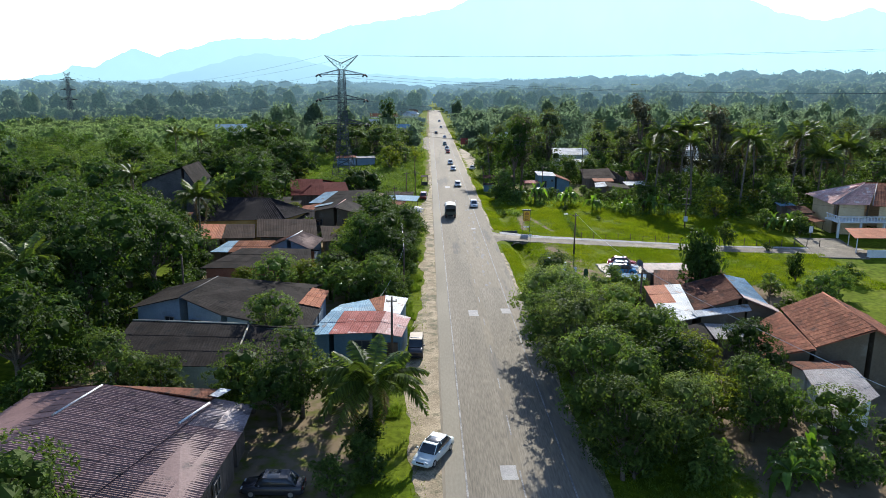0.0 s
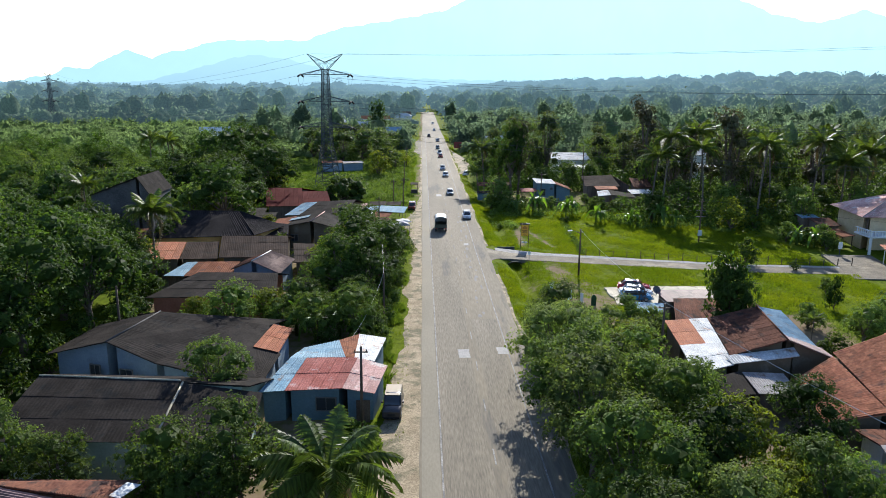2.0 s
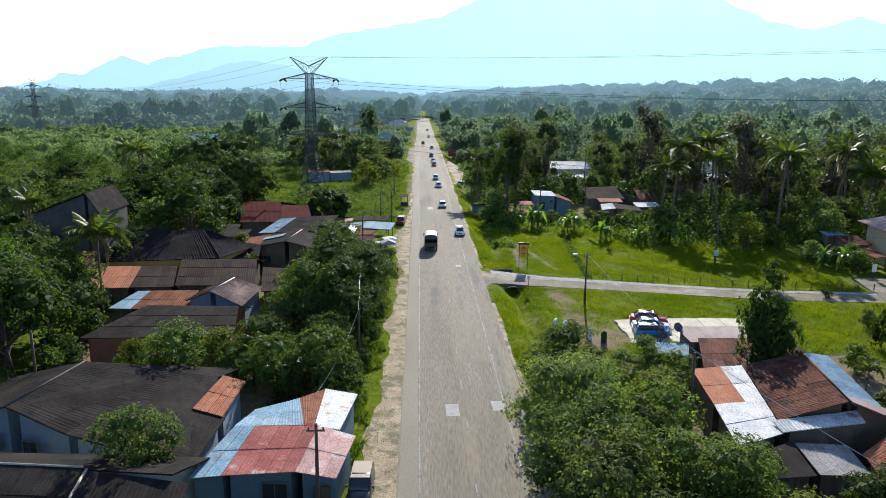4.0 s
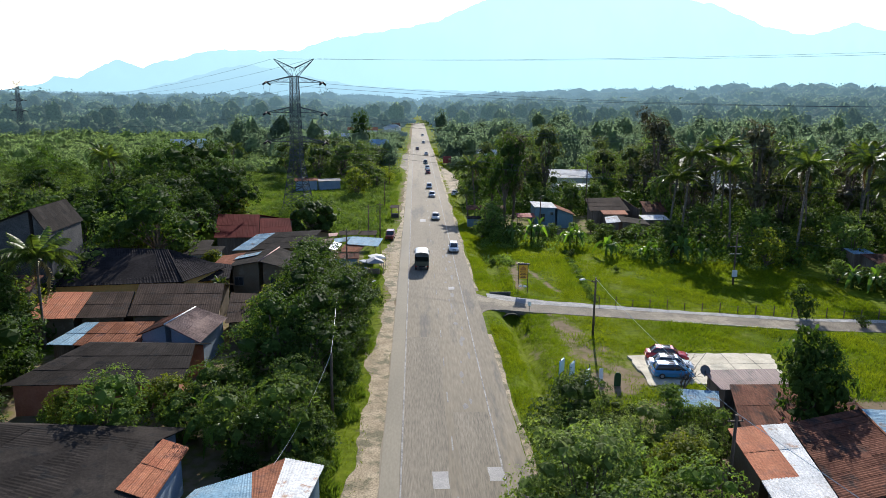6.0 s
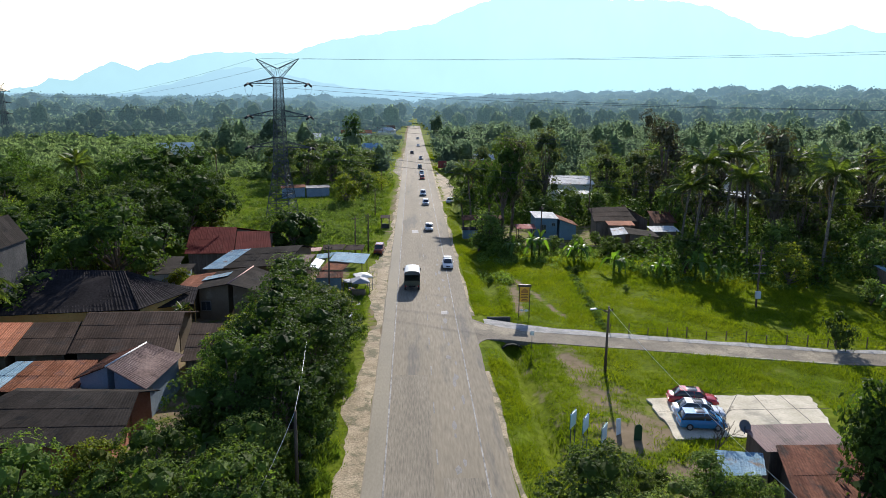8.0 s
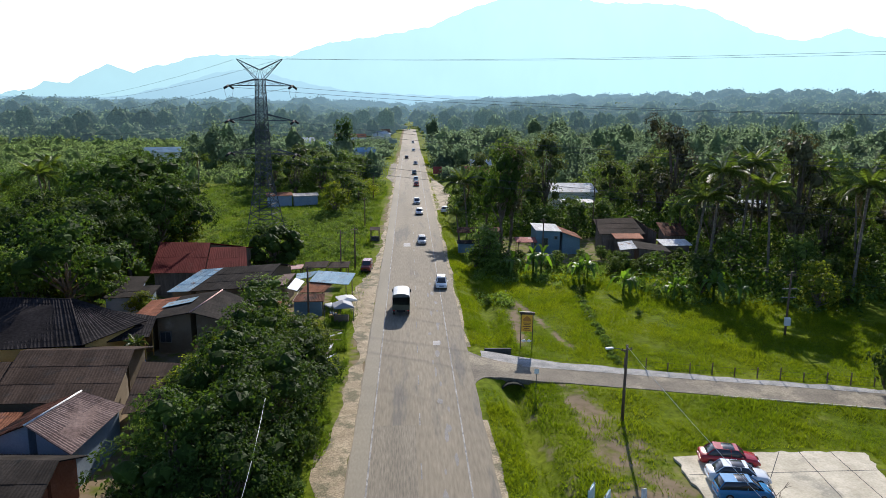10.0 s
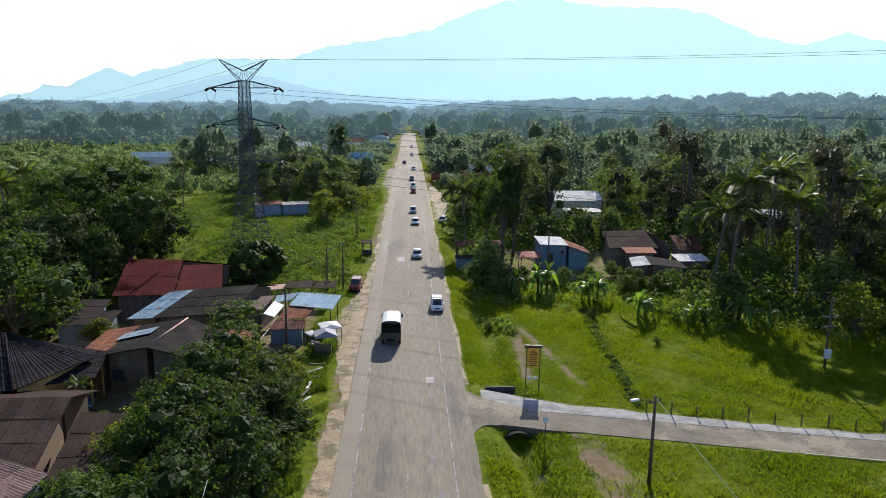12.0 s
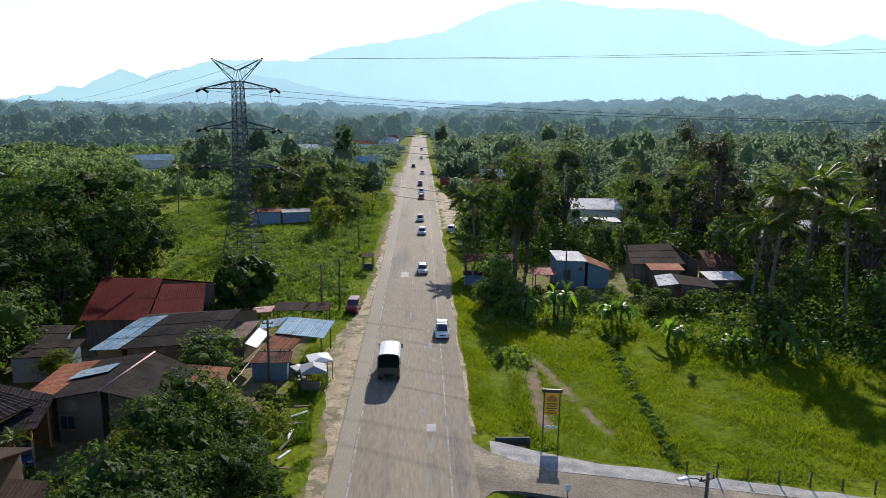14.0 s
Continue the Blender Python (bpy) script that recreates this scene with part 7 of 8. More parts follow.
# ---- roadside signs and small works ----
def build_billboard():
    b = thing("billboard", (12.4, 136.0, float(land(12.4, 136)) - 0.2), "tall narrow yellow signboard on two dark posts", "signboard")
    dark, yellow = plain("sign_post_paint", (0.05, 0.035, 0.02)), surface("sign_yellow", (0.68, 0.36, 0.03), (0.75, 0.42, 0.05), scale=1, fine=10, rough=0.6, fine_amount=0.1)
    m = pose(0, 0, 0, 0, 0, -6)
    for x in (-0.66, 0.66):
        part("post", one_box(x - .05, x + .05, -.05, .05, 0, 4.6, m=m), dark, b)
    part("header", one_box(-0.85, 0.85, -0.09, 0.09, 4.35, 4.65, bevel=0.02, m=m), dark, b)
    panel = part("panel", one_box(-0.62, 0.62, -0.04, 0.04, 2.35, 4.33, m=m), yellow, b)
    bm = bmesh.new()
    v = [bm.verts.new(m @ Vector(p)) for p in ((-0.42, -0.048, 3.55), (0.42, -0.048, 3.55), (0.42, -0.048, 3.85), (0, -0.048, 4.2), (-0.42, -0.048, 3.85))]
    bm.faces.new(v)
    part("house_shape", bm, plain("sign_orange", (0.40, 0.16, 0.02)), panel)
    for k, (w, z) in enumerate(((0.9, 3.35), (0.7, 3.15), (0.95, 2.95), (0.6, 2.72), (0.85, 2.52))):
        part("text_bar", one_box(-w / 2, w / 2, -0.052, -0.041, z - 0.05, z + 0.05, m=m), plain("sign_brown", (0.16, 0.06, 0.015)), panel)
    for x in (-0.3, 0.3):
        bm = bmesh.new()
        bmesh.ops.create_cone(bm, segments=16, radius1=0.26, radius2=0.26, depth=0.04, cap_ends=True, matrix=m @ pose(x, -0.06, 1.25, 90, 0, 0) @ Matrix.Diagonal((1, 0.6, 1, 1)))
        part("plate", bm, wall_white, b)
    part("rail", one_box(-0.66, 0.66, -.03, .03, 1.22, 1.28, m=m), dark, b)


build_billboard()
for x, y, a in ((10.7, 100.0, 58), (11.5, 99.2, 58), (12.7, 98.2, 58)):
    s = thing("notice_board", (x, y, float(land(x, y)) - 0.1), "small white-blue notice board on two thin posts", "signboard", "notice boards")
    m = pose(0, 0, 0, 0, 0, a)
    top = 3.45 - float(land(x, y)) - (0.3 if x > 12 else 0)
    for k in (-0.5, 0.5):
        part("post", one_box(k - .03, k + .03, -.03, .03, 0, 3.55 - float(land(x, y)), m=m), steel, s)
    part("panel", one_box(-0.62, 0.62, -.035, -.005 + .02, top - 1.25, top - 0.05, m=m), surface("board_face", (0.50, 0.62, 0.68), (0.62, 0.70, 0.72), scale=1.5, fine=8, rough=0.4, fine_amount=0.08), s)
    part("panel_frame", one_box(-0.66, 0.66, .018, .05, top - 1.3, top, m=m), plain("board_teal", (0.05, 0.22, 0.20)), s)
# culvert under the side road
cv = thing("culvert", (9.55, 125.95, -1.86), "dark concrete culvert mouth in the grassy ditch", "culvert")
bm = bmesh.new()
arch = [(1.15 * math.cos(radians(a)), 0.75 + 0.72 * math.sin(radians(a))) for a in range(0, 361, 24)]
inner_ring = [bm.verts.new((x, -0.12, z)) for x, z in arch[:-1]]
deep_ring = [bm.verts.new((x, 3.4, z)) for x, z in arch[:-1]]
for i in range(len(inner_ring)):
    j = (i + 1) % len(inner_ring)
    bm.faces.new((inner_ring[i], inner_ring[j], deep_ring[j], deep_ring[i]))
bm.faces.new(deep_ring)
# Near-black colour stands in for the shade inside the pipe.
part("pipe", bm, plain("pipe_shade_black", (0.012, 0.012, 0.012), spec=0.1), cv)
bm = bmesh.new()
ring = [bm.verts.new((x, -0.14, z)) for x, z in arch[:-1]]
rim_out = [bm.verts.new((x * 1.13, -0.14, 0.75 + (z - 0.75) * 1.16)) for x, z in arch[:-1]]
back = [bm.verts.new((x * 1.13, 0.3, 0.75 + (z - 0.75) * 1.16)) for x, z in arch[:-1]]
for i in range(len(ring)):
    j = (i + 1) % len(ring)
    bm.faces.new((ring[i], ring[j], rim_out[j], rim_out[i]))
    bm.faces.new((rim_out[i], rim_out[j], back[j], back[i]))
part("headwall", bm, plain("mossy_concrete", (0.035, 0.037, 0.028), rough=0.9, spec=0.1), cv)
tagged(part("parapet", one_box(7.6, 10.6, 135.4, 135.7, -0.8, -0.06, bevel=0.03), concrete_dark), "low dark concrete culvert parapet beside the road", "parapet")
SLAB = [(20.0, 102.3), (30.5, 102.6), (34.4, 104.2), (36.0, 110.7), (26.8, 111.1), (20.2, 110.4)]
bm = bmesh.new()
edge_rnd = random.Random(4)
rim = []
for a, b in zip(SLAB, SLAB[1:] + SLAB[:1]):
    n = max(2, int(math.hypot(b[0] - a[0], b[1] - a[1]) / 0.6))
    for i in range(n):
        rim.append((a[0] + (b[0] - a[0]) * i / n + edge_rnd.uniform(-.16, .16), a[1] + (b[1] - a[1]) * i / n + edge_rnd.uniform(-.16, .16), -0.24))
slab(bm, rim, 0.4)
tagged(part("parking_slab", bm, surface("cream_concrete", (0.40, 0.36, 0.27), (0.54, 0.49, 0.38), scale=0.5, fine=5, rough=0.9, bump=0.2, spots=(0.30, 0.28, 0.22), spot_scale=0.35, spot_at=0.6, fine_amount=0.15)), "pale cracked concrete parking slab", "slab", kind="structure")
for a, b in (((24.0, 103.6), (29.0, 111.0)), ((30.0, 103.4), (30.6, 111.0)), ((33.0, 104.0), (33.2, 111.0)), ((20.3, 107.6), (36.3, 107.9))):
    d = (Vector((*b, 0)) - Vector((*a, 0))).normalized().cross(Vector((0, 0, 1))) * 0.03
    tagged(part("slab_joint", slab(bmesh.new(), [(a[0] - d.x, a[1] - d.y, -0.234), (a[0] + d.x, a[1] + d.y, -0.234), (b[0] + d.x, b[1] + d.y, -0.234), (b[0] - d.x, b[1] - d.y, -0.234)], 0.02), concrete_dark), "dark joint in the concrete slab", "joint", kind="structure")
# fence of thin posts along the side road
fence = thing("fence", (22, 130, -0.4), "wire fence on thin weathered wooden posts", "fence")
for k in range(20):
    x = 21.8 + k * 2.15
    y = float(side_road_y(x)) + 3.75
    part("post", one_box(x - 22 - .05, x - 22 + .05, y - 130 - .05, y - 130 + .05, 0, 1.35 + 0.2 * math.sin(k * 2.1)), timber, fence)
for z in (0.6, 1.1):
    part("strand", tube(bmesh.new(), [(21.8 + k * 2.15 - 22, float(side_road_y(21.8 + k * 2.15)) + 3.75 - 130, z) for k in range(20)], [0.012] * 20, 3), wire_mat, fence)
board = thing("notice_board", (9.4, 318.0, -0.6), "dark red signboard on two posts beside the layby", "signboard", "notice boards")
for x in (-1.2, 1.2):
    part("post", one_box(x - .07, x + .07, -.07, .07, 0, 2.4), steel, board)
part("panel", one_box(-1.6, 1.6, -.12, -.07, 1.9, 4.6), plain("signboard_red", (0.22, 0.03, 0.025)), board)
tagged(part("layby", slab(bmesh.new(), [(-5.5, 300, -0.02), (-5.5, 372, -0.02), (-7.6, 380, -0.02), (-11.8, 350, -0.03), (-10.5, 326, -0.03), (-7.2, 306, -0.02)], 0.3), side_asphalt), "worn paved layby beside the road", "layby", kind="structure")
tagged(part("layby", slab(bmesh.new(), [(5.5, 238, -0.03), (8.4, 243, -0.05), (11.5, 268, -0.06), (10.6, 290, -0.06), (8.0, 312, -0.05), (5.5, 338, -0.03)], 0.5), gravel), "sandy layby beside the road", "layby", kind="structure")
# bus shelter
open_roof("bus_shelter", "small roadside bus shelter with a dark roof and back wall", [(((-8.6, 196.6, 2.5), (-6.6, 196.6, 2.5), (-6.6, 199.2, 2.7), (-8.6, 199.2, 2.7)), roof_brown, 2, 1)], [(-8.4, 196.8, 2.4), (-6.8, 196.8, 2.4), (-6.8, 199, 2.6), (-8.4, 199, 2.6), (-8.4, 197.9, 2.5)], category="bus shelter")
tagged(part("bench", one_box(-8.5, -6.8, 198.6, 199.0, -0.06, 0.9, bevel=0.02), concrete_dark), "dark bench at the back of the bus shelter", "bench")
sg = thing("road_sign", (11.6, 124.9, -1.0), "small white road sign on a thin post", "road sign")
part("post", one_box(-.03, .03, -.03, .03, 0, 2.6), steel, sg)
part("plate", one_box(-.22, .22, -.045, -.03, 2.1, 2.6), wall_white, sg)
# timber and scrap beside the shaded verge
rs = random.Random(9)
for k in range(7):
    y = 129.5 + k * 1.9
    tagged(part("plank", one_box(-0.9, 0.9, -0.12, 0.12, 0, 0.06, m=pose(-9.4 + rs.uniform(-.3, .3), y, 0.35 + rs.uniform(0, .2), rs.uniform(-8, 8), rs.uniform(-25, 25), 60 + rs.uniform(-30, 30))), roof_zinc if k % 2 else timber), "weathered loose board lying beside the verge", "board", "loose boards")
tagged(part("counter", one_box(-10.3, -8.5, 145.2, 145.9, -0.1, 0.85, bevel=0.02), wall_cream), "cream counter table of the roadside stall", "table")
for k in range(5):
    x, y = -10.9 + 0.5 * (k % 3), 147.6 + 0.7 * (k // 3)
    tagged(part("crate", one_box(x - .22, x + .22, y - .18, y + .18, -0.05, 0.35 + 0.1 * (k % 2), bevel=0.015), wall_blue if k % 2 else wall_yellow), "small plastic crate at the stall", "crate", "crates")
dish = thing("satellite_dish", (23.2, 97.4, 2.6), "dark round satellite dish on the shed", "satellite dish")
bm = bmesh.new()
bmesh.ops.create_uvsphere(bm, u_segments=14, v_segments=8, radius=0.5)
bmesh.ops.delete(bm, geom=[v for v in bm.verts if v.co.z > 0.02], context="VERTS")
for v in bm.verts:
    v.co.z *= 0.35
    v.co = pose(0, 0, 0.6, 60, 0, 10) @ v.co
part("bowl", bm, plain("dish_grey", (0.12, 0.12, 0.13)), dish)
part("mast", one_box(-.03, .03, -.03, .03, 0, 0.6), steel, dish)


# ---- vehicles ----
def loft(sections, name, material, parent, label="", smooth_it=True):
    """A body through cross-sections; each section is (x, half-width low, half-width top, z low, z top)."""
    bm = bmesh.new()
    rings = []
    for x, wl, wt, zl, zt in sections:
        zm = zl + (zt - zl) * 0.55
        pts = [(-wl * 0.94, zl), (-wl, zl + 0.08), (-wl, zm), (-wt, zt - 0.04), (-wt * 0.88, zt), (wt * 0.88, zt), (wt, zt - 0.04), (wl, zm), (wl, zl + 0.08), (wl * 0.94, zl)]
        rings.append([bm.verts.new((x, y, z)) for y, z in pts])
    n = len(rings[0])
    for r0, r1 in zip(rings, rings[1:]):
        for k in range(n):
            f = bm.faces.new((r0[k], r1[k], r1[(k + 1) % n], r0[(k + 1) % n]))
            f.smooth = smooth_it
    bm.faces.new(rings[0])
    bm.faces.new(rings[-1][::-1])
    bmesh.ops.recalc_face_normals(bm, faces=bm.faces)
    return part(name, bm, material, parent, label)


def wheel(parent, x, y, r=0.31, w=0.2):
    bm = bmesh.new()
    bmesh.ops.create_cone(bm, segments=18, radius1=r, radius2=r, depth=w, cap_ends=True, matrix=pose(x, y, r, 90, 0, 0))
    t = part("wheel", bm, rubber, parent)
    bm = bmesh.new()
    bmesh.ops.create_cone(bm, segments=12, radius1=r * 0.6, radius2=r * 0.6, depth=w + 0.03, cap_ends=True, matrix=pose(x, y, r, 90, 0, 0))
    part("rim", bm, chrome, t)


def make_car(x, y, heading, colour, label, length=4.2, width=1.66, height=1.42, style="sedan", z=0.02, group="cars", category="car", roof_col=None):
    """heading: degrees from +x in which the car's nose points."""
    car = thing("car", (x, y, z), label, category, group)
    car.matrix_basis = pose(x, y, z, 0, 0, heading)
    paint = plain("car_paint", colour, rough=0.25, spec=0.6)
    top = plain("car_roof_paint", roof_col, rough=0.6, spec=0.2) if roof_col else paint
    L, W, H = length / 2, width / 2, height
    belt = H * 0.62
    hood = belt * 0.97
    if style == "sedan":
        body = ((-L, W * .86, W * .80, .34, belt * .86), (-L + .12, W * .96, W * .90, .24, belt * .97), (-L + .75, W, W * .92, .22, belt), (0, W, W * .93, .20, belt), (L - 1.25, W, W * .92, .22, hood), (L - .3, W * .96, W * .86, .24, hood * .86), (L, W * .84, W * .76, .34, hood * .68))
        cabin = ((-L + .45, W * .84, W * .78, belt - .06, belt), (-L + 1.05, W * .90, W * .72, belt - .06, H - .02), (.1, W * .91, W * .73, belt - .06, H), (.55, W * .90, W * .70, belt - .06, H - .05), (L - 1.05, W * .86, W * .80, belt - .06, belt))
    elif style == "hatch":
        body = ((-L, W * .88, W * .82, .34, belt * .9), (-L + .1, W * .97, W * .9, .24, belt), (0, W, W * .93, .20, belt), (L - .95, W, W * .92, .22, hood), (L - .2, W * .95, W * .86, .24, hood * .84), (L, W * .84, W * .76, .34, hood * .66))
        cabin = ((-L + .08, W * .88, W * .80, belt - .06, belt + .02), (-L + .42, W * .91, W * .74, belt - .06, H - .05), (0, W * .91, W * .74, belt - .06, H), (.35, W * .9, W * .72, belt - .06, H - .03), (L - .75, W * .86, W * .80, belt - .06, belt))
    else:
        body = ((-L, W * .92, W * .88, .40, belt * .98), (-L + .1, W, W * .95, .34, belt), (0, W, W * .95, .32, belt), (L - 1.0, W, W * .94, .32, belt), (L - .12, W * .97, W * .9, .34, belt * .94), (L, W * .92, W * .86, .42, belt * .8))
        cabin = ((-L + .06, W * .94, W * .86, belt - .06, belt + .02), (-L + .22, W * .95, W * .84, belt - .06, H - .03), (0, W * .95, W * .84, belt - .06, H), (.42, W * .94, W * .82, belt - .06, H - .02), (L - .95, W * .9, W * .84, belt - .06, belt + .02))
    loft(body, "body", paint, car)
    loft(cabin, "cabin_glass", glass, car)
    a, b = cabin[1], cabin[-2]
    bm = bmesh.new()
    slab(bm, [(a[0] - .05, -a[2] * .98, a[4] + .02), (b[0] + .05, -b[2] * .98, b[4] + .02), (b[0] + .05, b[2] * .98, b[4] + .02), (a[0] - .05, a[2] * .98, a[4] + .02)], 0.06)
    part("roof", bm, top, car)
    for s in (-1, 1):
        bm = bmesh.new()
        for q0, q1 in ((cabin[0], cabin[1]), (cabin[-1], cabin[-2])):
            tube(bm, [(q0[0], s * q0[2] * .97, belt), (q1[0], s * q1[2] * .99, q1[4])], [.045, .04], 4)
        tube(bm, [(.05, s * W * .92, belt), (.0, s * W * .77, H - .04)], [.045, .04], 4)
        part("pillar", bm, paint, car)
        part("headlight", one_box(L - .16, L - .015, s * W * .58 - .16, s * W * .58 + .16, hood * .60, hood * .76, bevel=.02), lamp_clear, car)
        part("tail_light", one_box(-L - .01, -L + .12, s * W * .62 - .14, s * W * .62 + .14, belt * .68, belt * .86, bevel=.02), lamp_red, car)
        part("mirror", one_box(L - 1.45, L - 1.3, s * (W + .08) - .08, s * (W + .08) + .08, belt, belt + .13, bevel=.02), paint, car)
        for wx in (-L + .78, L - .78):
            wheel(car, wx, s * (W - .1), .30 if style != "jeep" else .36)
    part("bumper", one_box(L - .06, L + .06, -W * .82, W * .82, .30, .48, bevel=.03), dark_plastic if style == "jeep" else paint, car)
    part("bumper", one_box(-L - .06, -L + .06, -W * .84, W * .84, .30, .50, bevel=.03), dark_plastic if style == "jeep" else paint, car)
    part("grille", one_box(L - .02, L + .03, -W * .38, W * .38, hood * .54, hood * .70), dark_plastic, car)
    return car


make_car(-6.35, 49.7, -117, (0.62, 0.66, 0.62), "white sedan parked on the gravel verge", 4.35, 1.68, 1.40)
make_car(-8.0, 71.0, -92, (0.04, 0.035, 0.035), "dark boxy off-road car with a cream roof on the verge", 3.9, 1.62, 1.78, "jeep", roof_col=(0.30, 0.24, 0.17))
make_car(-17.5, 45.0, 178, (0.03, 0.03, 0.035), "dark sedan parked in the shaded yard", 4.3, 1.7, 1.42, z=0.0)
make_car(24.0, 109.3, -12, (0.32, 0.015, 0.02), "dark red sedan parked on the concrete slab", 4.4, 1.7, 1.42, z=-0.23)
make_car(23.5, 106.6, -10, (0.62, 0.66, 0.70), "white sedan parked on the concrete slab", 4.4, 1.7, 1.42, z=-0.23)
make_car(22.9, 104.4, -6, (0.03, 0.20, 0.42), "blue hatchback parked on the concrete slab", 3.9, 1.66, 1.5, "hatch", z=-0.23)
make_car(-29.6, 131.6, -60, (0.04, 0.10, 0.20), "dark blue hatchback parked under the porch", 3.8, 1.62, 1.48, "hatch", z=0.0)
make_car(-7.8, 173.2, -95, (0.20, 0.03, 0.02), "small dark red van parked on the grass verge", 3.7, 1.6, 1.75, "jeep", z=0.0)
make_car(3.9, 163.0, -91, (0.62, 0.64, 0.66), "white car driving along the road", 4.2, 1.7, 1.5, "hatch")
make_car(1.6, 196.5, -90, (0.60, 0.58, 0.54), "white sedan driving along the road", 4.3, 1.7, 1.42)
make_car(1.6, 233, -90, (0.60, 0.62, 0.64), "white sedan driving along the road", 4.3, 1.7, 1.42)
make_car(1.2, 251, -90, (0.60, 0.62, 0.64), "white car driving along the road", 4.2, 1.7, 1.5, "hatch")
make_car(1.5, 292, -90, (0.35, 0.05, 0.03), "red car driving along the road", 4.2, 1.7, 1.5, "hatch")
make_car(1.5, 307, -90, (0.45, 0.55, 0.58), "pale blue car driving along the road", 4.2, 1.7, 1.5, "hatch")
make_car(1.1, 329, -90, (0.03, 0.10, 0.11), "dark green car driving along the road", 4.4, 1.7, 1.6, "hatch")
make_car(-2.0, 404, 90, (0.05, 0.05, 0.06), "dark car driving away along the road", 4.3, 1.7, 1.45)
make_car(2.0, 372, -90, (0.5, 0.5, 0.5), "grey car driving along the road", 4.3, 1.7, 1.45)
make_car(1.6, 455, -90, (0.6, 0.6, 0.6), "white car driving along the road", 4.3, 1.7, 1.45)
make_car(1.8, 530, -90, (0.6, 0.6, 0.6), "white car driving along the road", 4.3, 1.7, 1.45)
make_car(8.2, 238, 80, (0.6, 0.6, 0.58), "white sedan parked beside the road", 4.3, 1.7, 1.42, z=-0.2)
make_car(12.0, 246, 100, (0.5, 0.5, 0.52), "grey car parked beside the road", 4.3, 1.7, 1.42, z=-0.3)


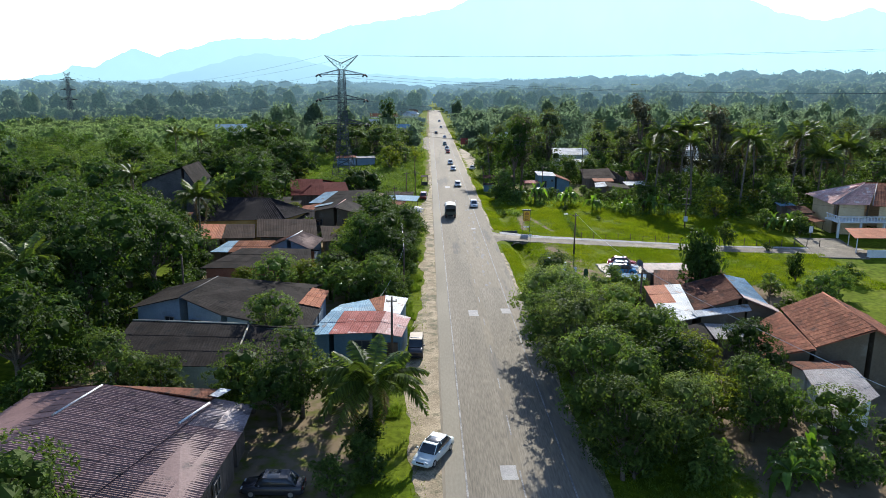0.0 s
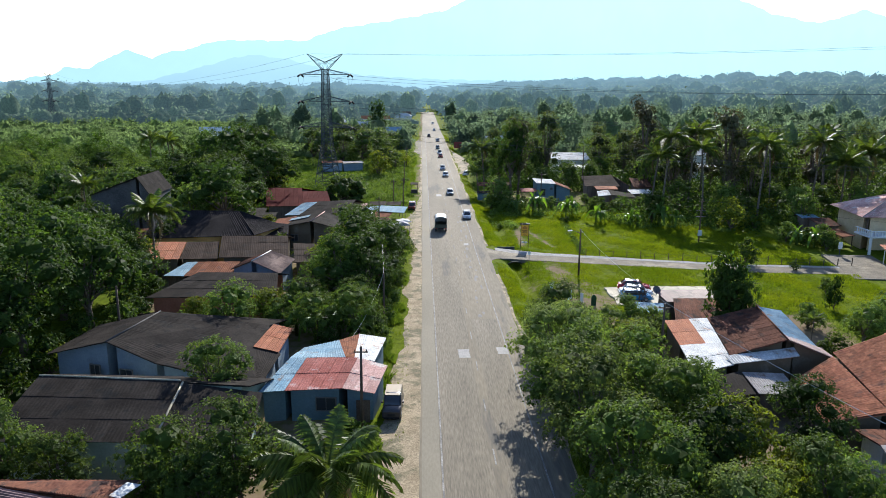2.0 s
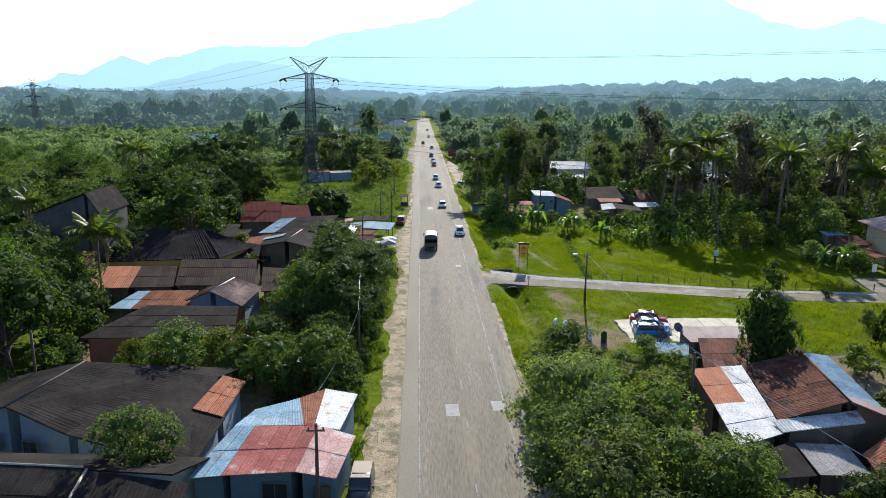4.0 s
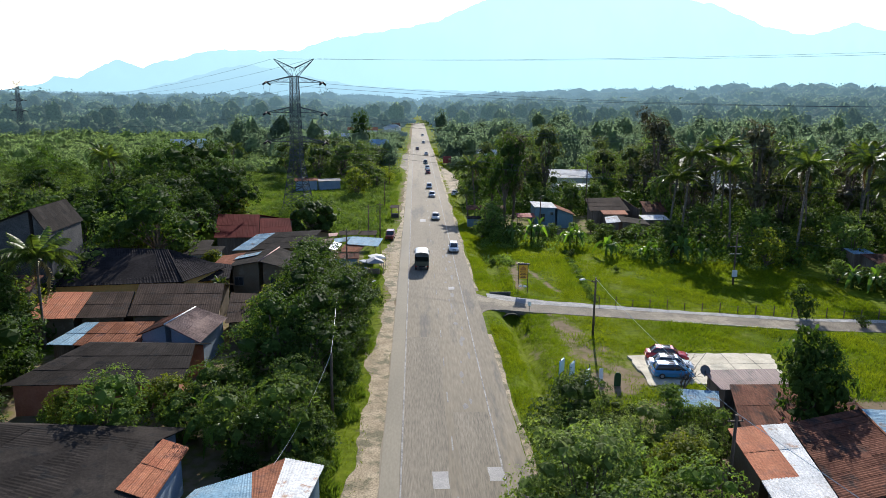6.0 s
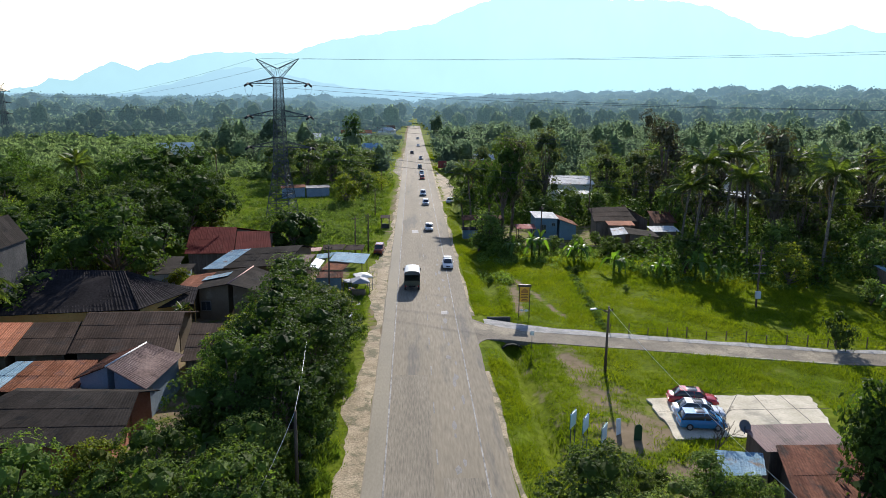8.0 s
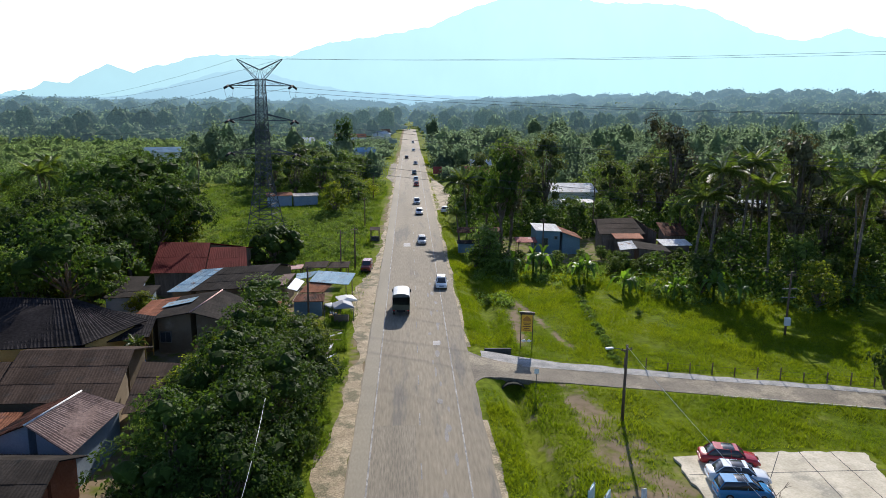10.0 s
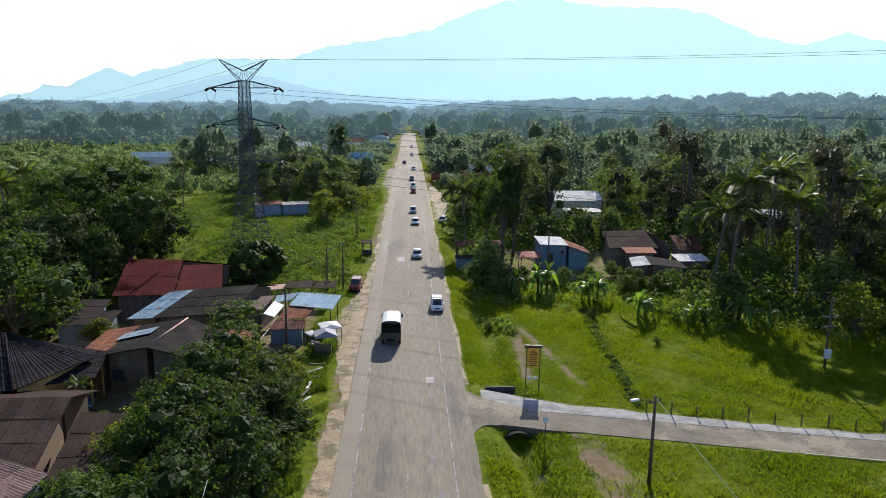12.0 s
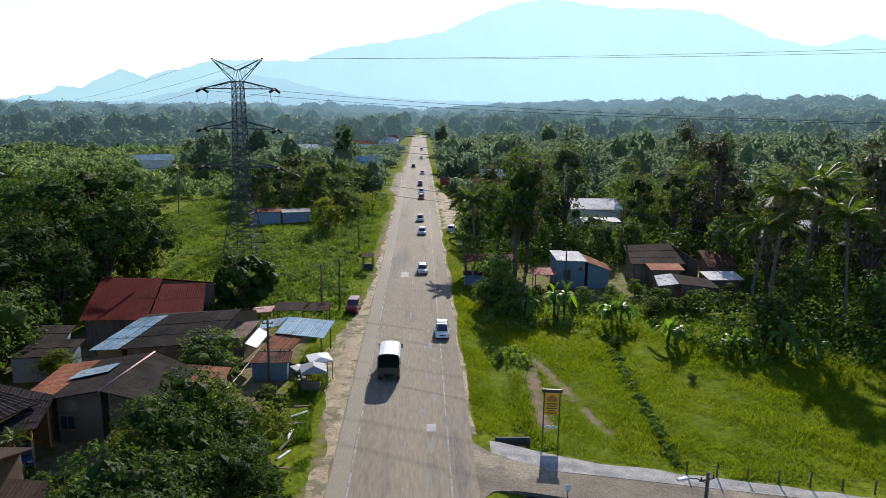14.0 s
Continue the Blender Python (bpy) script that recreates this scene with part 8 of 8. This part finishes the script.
def make_truck(x, y):
    t = thing("truck", (x, y, 0.02), "army-green truck with a pale grey canvas canopy", "truck")
    t.matrix_basis = pose(x, y, 0.02, 0, 0, 90)
    green = plain("truck_paint", (0.045, 0.055, 0.035), rough=0.5)
    canvas = surface("truck_canvas", (0.42, 0.45, 0.46), (0.52, 0.55, 0.55), scale=0.8, fine=6, rough=0.6, bump=0.2, fine_amount=0.1)
    part("chassis", one_box(-3.0, 2.9, -0.5, 0.5, 0.55, 0.8), dark_plastic, t)
    part("load_bed", one_box(-3.0, 1.1, -1.12, 1.12, 0.8, 1.35, bevel=.03), green, t)
    bm = bmesh.new()
    prof = [(-1.12, 1.3), (-1.12, 2.55), (-0.95, 2.82), (-0.5, 2.95), (0, 2.98), (0.5, 2.95), (0.95, 2.82), (1.12, 2.55), (1.12, 1.3)]
    rows = [[bm.verts.new((xx, yy, zz)) for yy, zz in prof] for xx in (-3.0, -1.9, -0.9, 0.1, 1.1)]
    for r0, r1 in zip(rows, rows[1:]):
        for k in range(len(prof) - 1):
            bm.faces.new((r0[k], r0[k + 1], r1[k + 1], r1[k]))
    bm.faces.new(rows[-1])
    part("canopy", bm, canvas, t)
    part("tailgate", one_box(-3.06, -3.0, -1.1, 1.1, 0.85, 1.5), green, t)
    part("cab", one_box(1.2, 2.9, -1.05, 1.05, 0.75, 2.3, bevel=.12), green, t)
    part("windscreen", one_box(2.86, 2.93, -0.9, 0.9, 1.5, 2.1), glass, t)
    for s in (-1, 1):
        for wx in (-2.2, 2.1):
            wheel(t, wx, s * 0.95, 0.48, 0.3)
        part("tail_light", one_box(-3.08, -3.02, s * 0.9 - .1, s * 0.9 + .1, 0.7, 0.85), lamp_red, t)
        part("mirror", one_box(2.5, 2.6, s * 1.22 - .08, s * 1.22 + .08, 1.7, 2.1), dark_plastic, t)


make_truck(-1.95, 150.8)

tagged(part("fallen_board", one_box(-0.3, 0.3, -0.03, 0.03, 0, 1.5, bevel=0.01, m=pose(15.4, 103.2, -0.45, -14, 12, 35)), wall_white), "white board leaning beside the pole", "board")


def bare_tree(x, y, height, seed):
    """A leafless little tree of thin forked twigs."""
    rnd = random.Random(seed)
    root = thing("bare_tree", (x, y, float(land(x, y)) - 0.1), "small leafless tree with thin forked brown twigs", "tree")
    bm = bmesh.new()

    def fork(p, d, length, r, depth):
        q = p + d * length
        tube(bm, [p, p.lerp(q, 0.5) + Vector((rnd.uniform(-.06, .06), rnd.uniform(-.06, .06), 0)) * length, q], [r, r * 0.85, r * 0.65], 4, cap=False)
        if depth:
            for k in range(3 if depth > 1 else 4):
                e = (d + Vector((rnd.uniform(-.8, .8), rnd.uniform(-.8, .8), rnd.uniform(-.2, .5)))).normalized()
                fork(q if k else p.lerp(q, 0.65), e, length * rnd.uniform(0.55, 0.8), r * 0.6, depth - 1)

    fork(Vector((0, 0, 0)), Vector((0.05, 0, 1)), height * 0.36, 0.10, 4)
    part("trunk", bm, bark, root)


bare_tree(21.3, 97.6, 5.2, 3)
panel = thing("green_board", (16.7, 102.2, -0.5), "dark green rounded board standing on the earth", "board")
bm = bmesh.new()
loop = [(0.33 * math.cos(radians(a)), 1.25 + 0.38 * math.sin(radians(a))) for a in range(0, 181, 20)] + [(-0.33, 0.0), (0.33, 0.0)]
front, rear = [bm.verts.new((x, -0.03, z)) for x, z in loop], [bm.verts.new((x, 0.03, z)) for x, z in loop]
bm.faces.new(front)
bm.faces.new(rear[::-1])
for i in range(len(loop)):
    j = (i + 1) % len(loop)
    bm.faces.new((front[i], rear[i], rear[j], front[j]))
part("board", bm, plain("dark_green_paint", (0.03, 0.08, 0.035), rough=0.6, spec=0.2), panel)

for first in STORE:
    for ob in [*first.children_recursive, first]:
        bpy.data.objects.remove(ob)
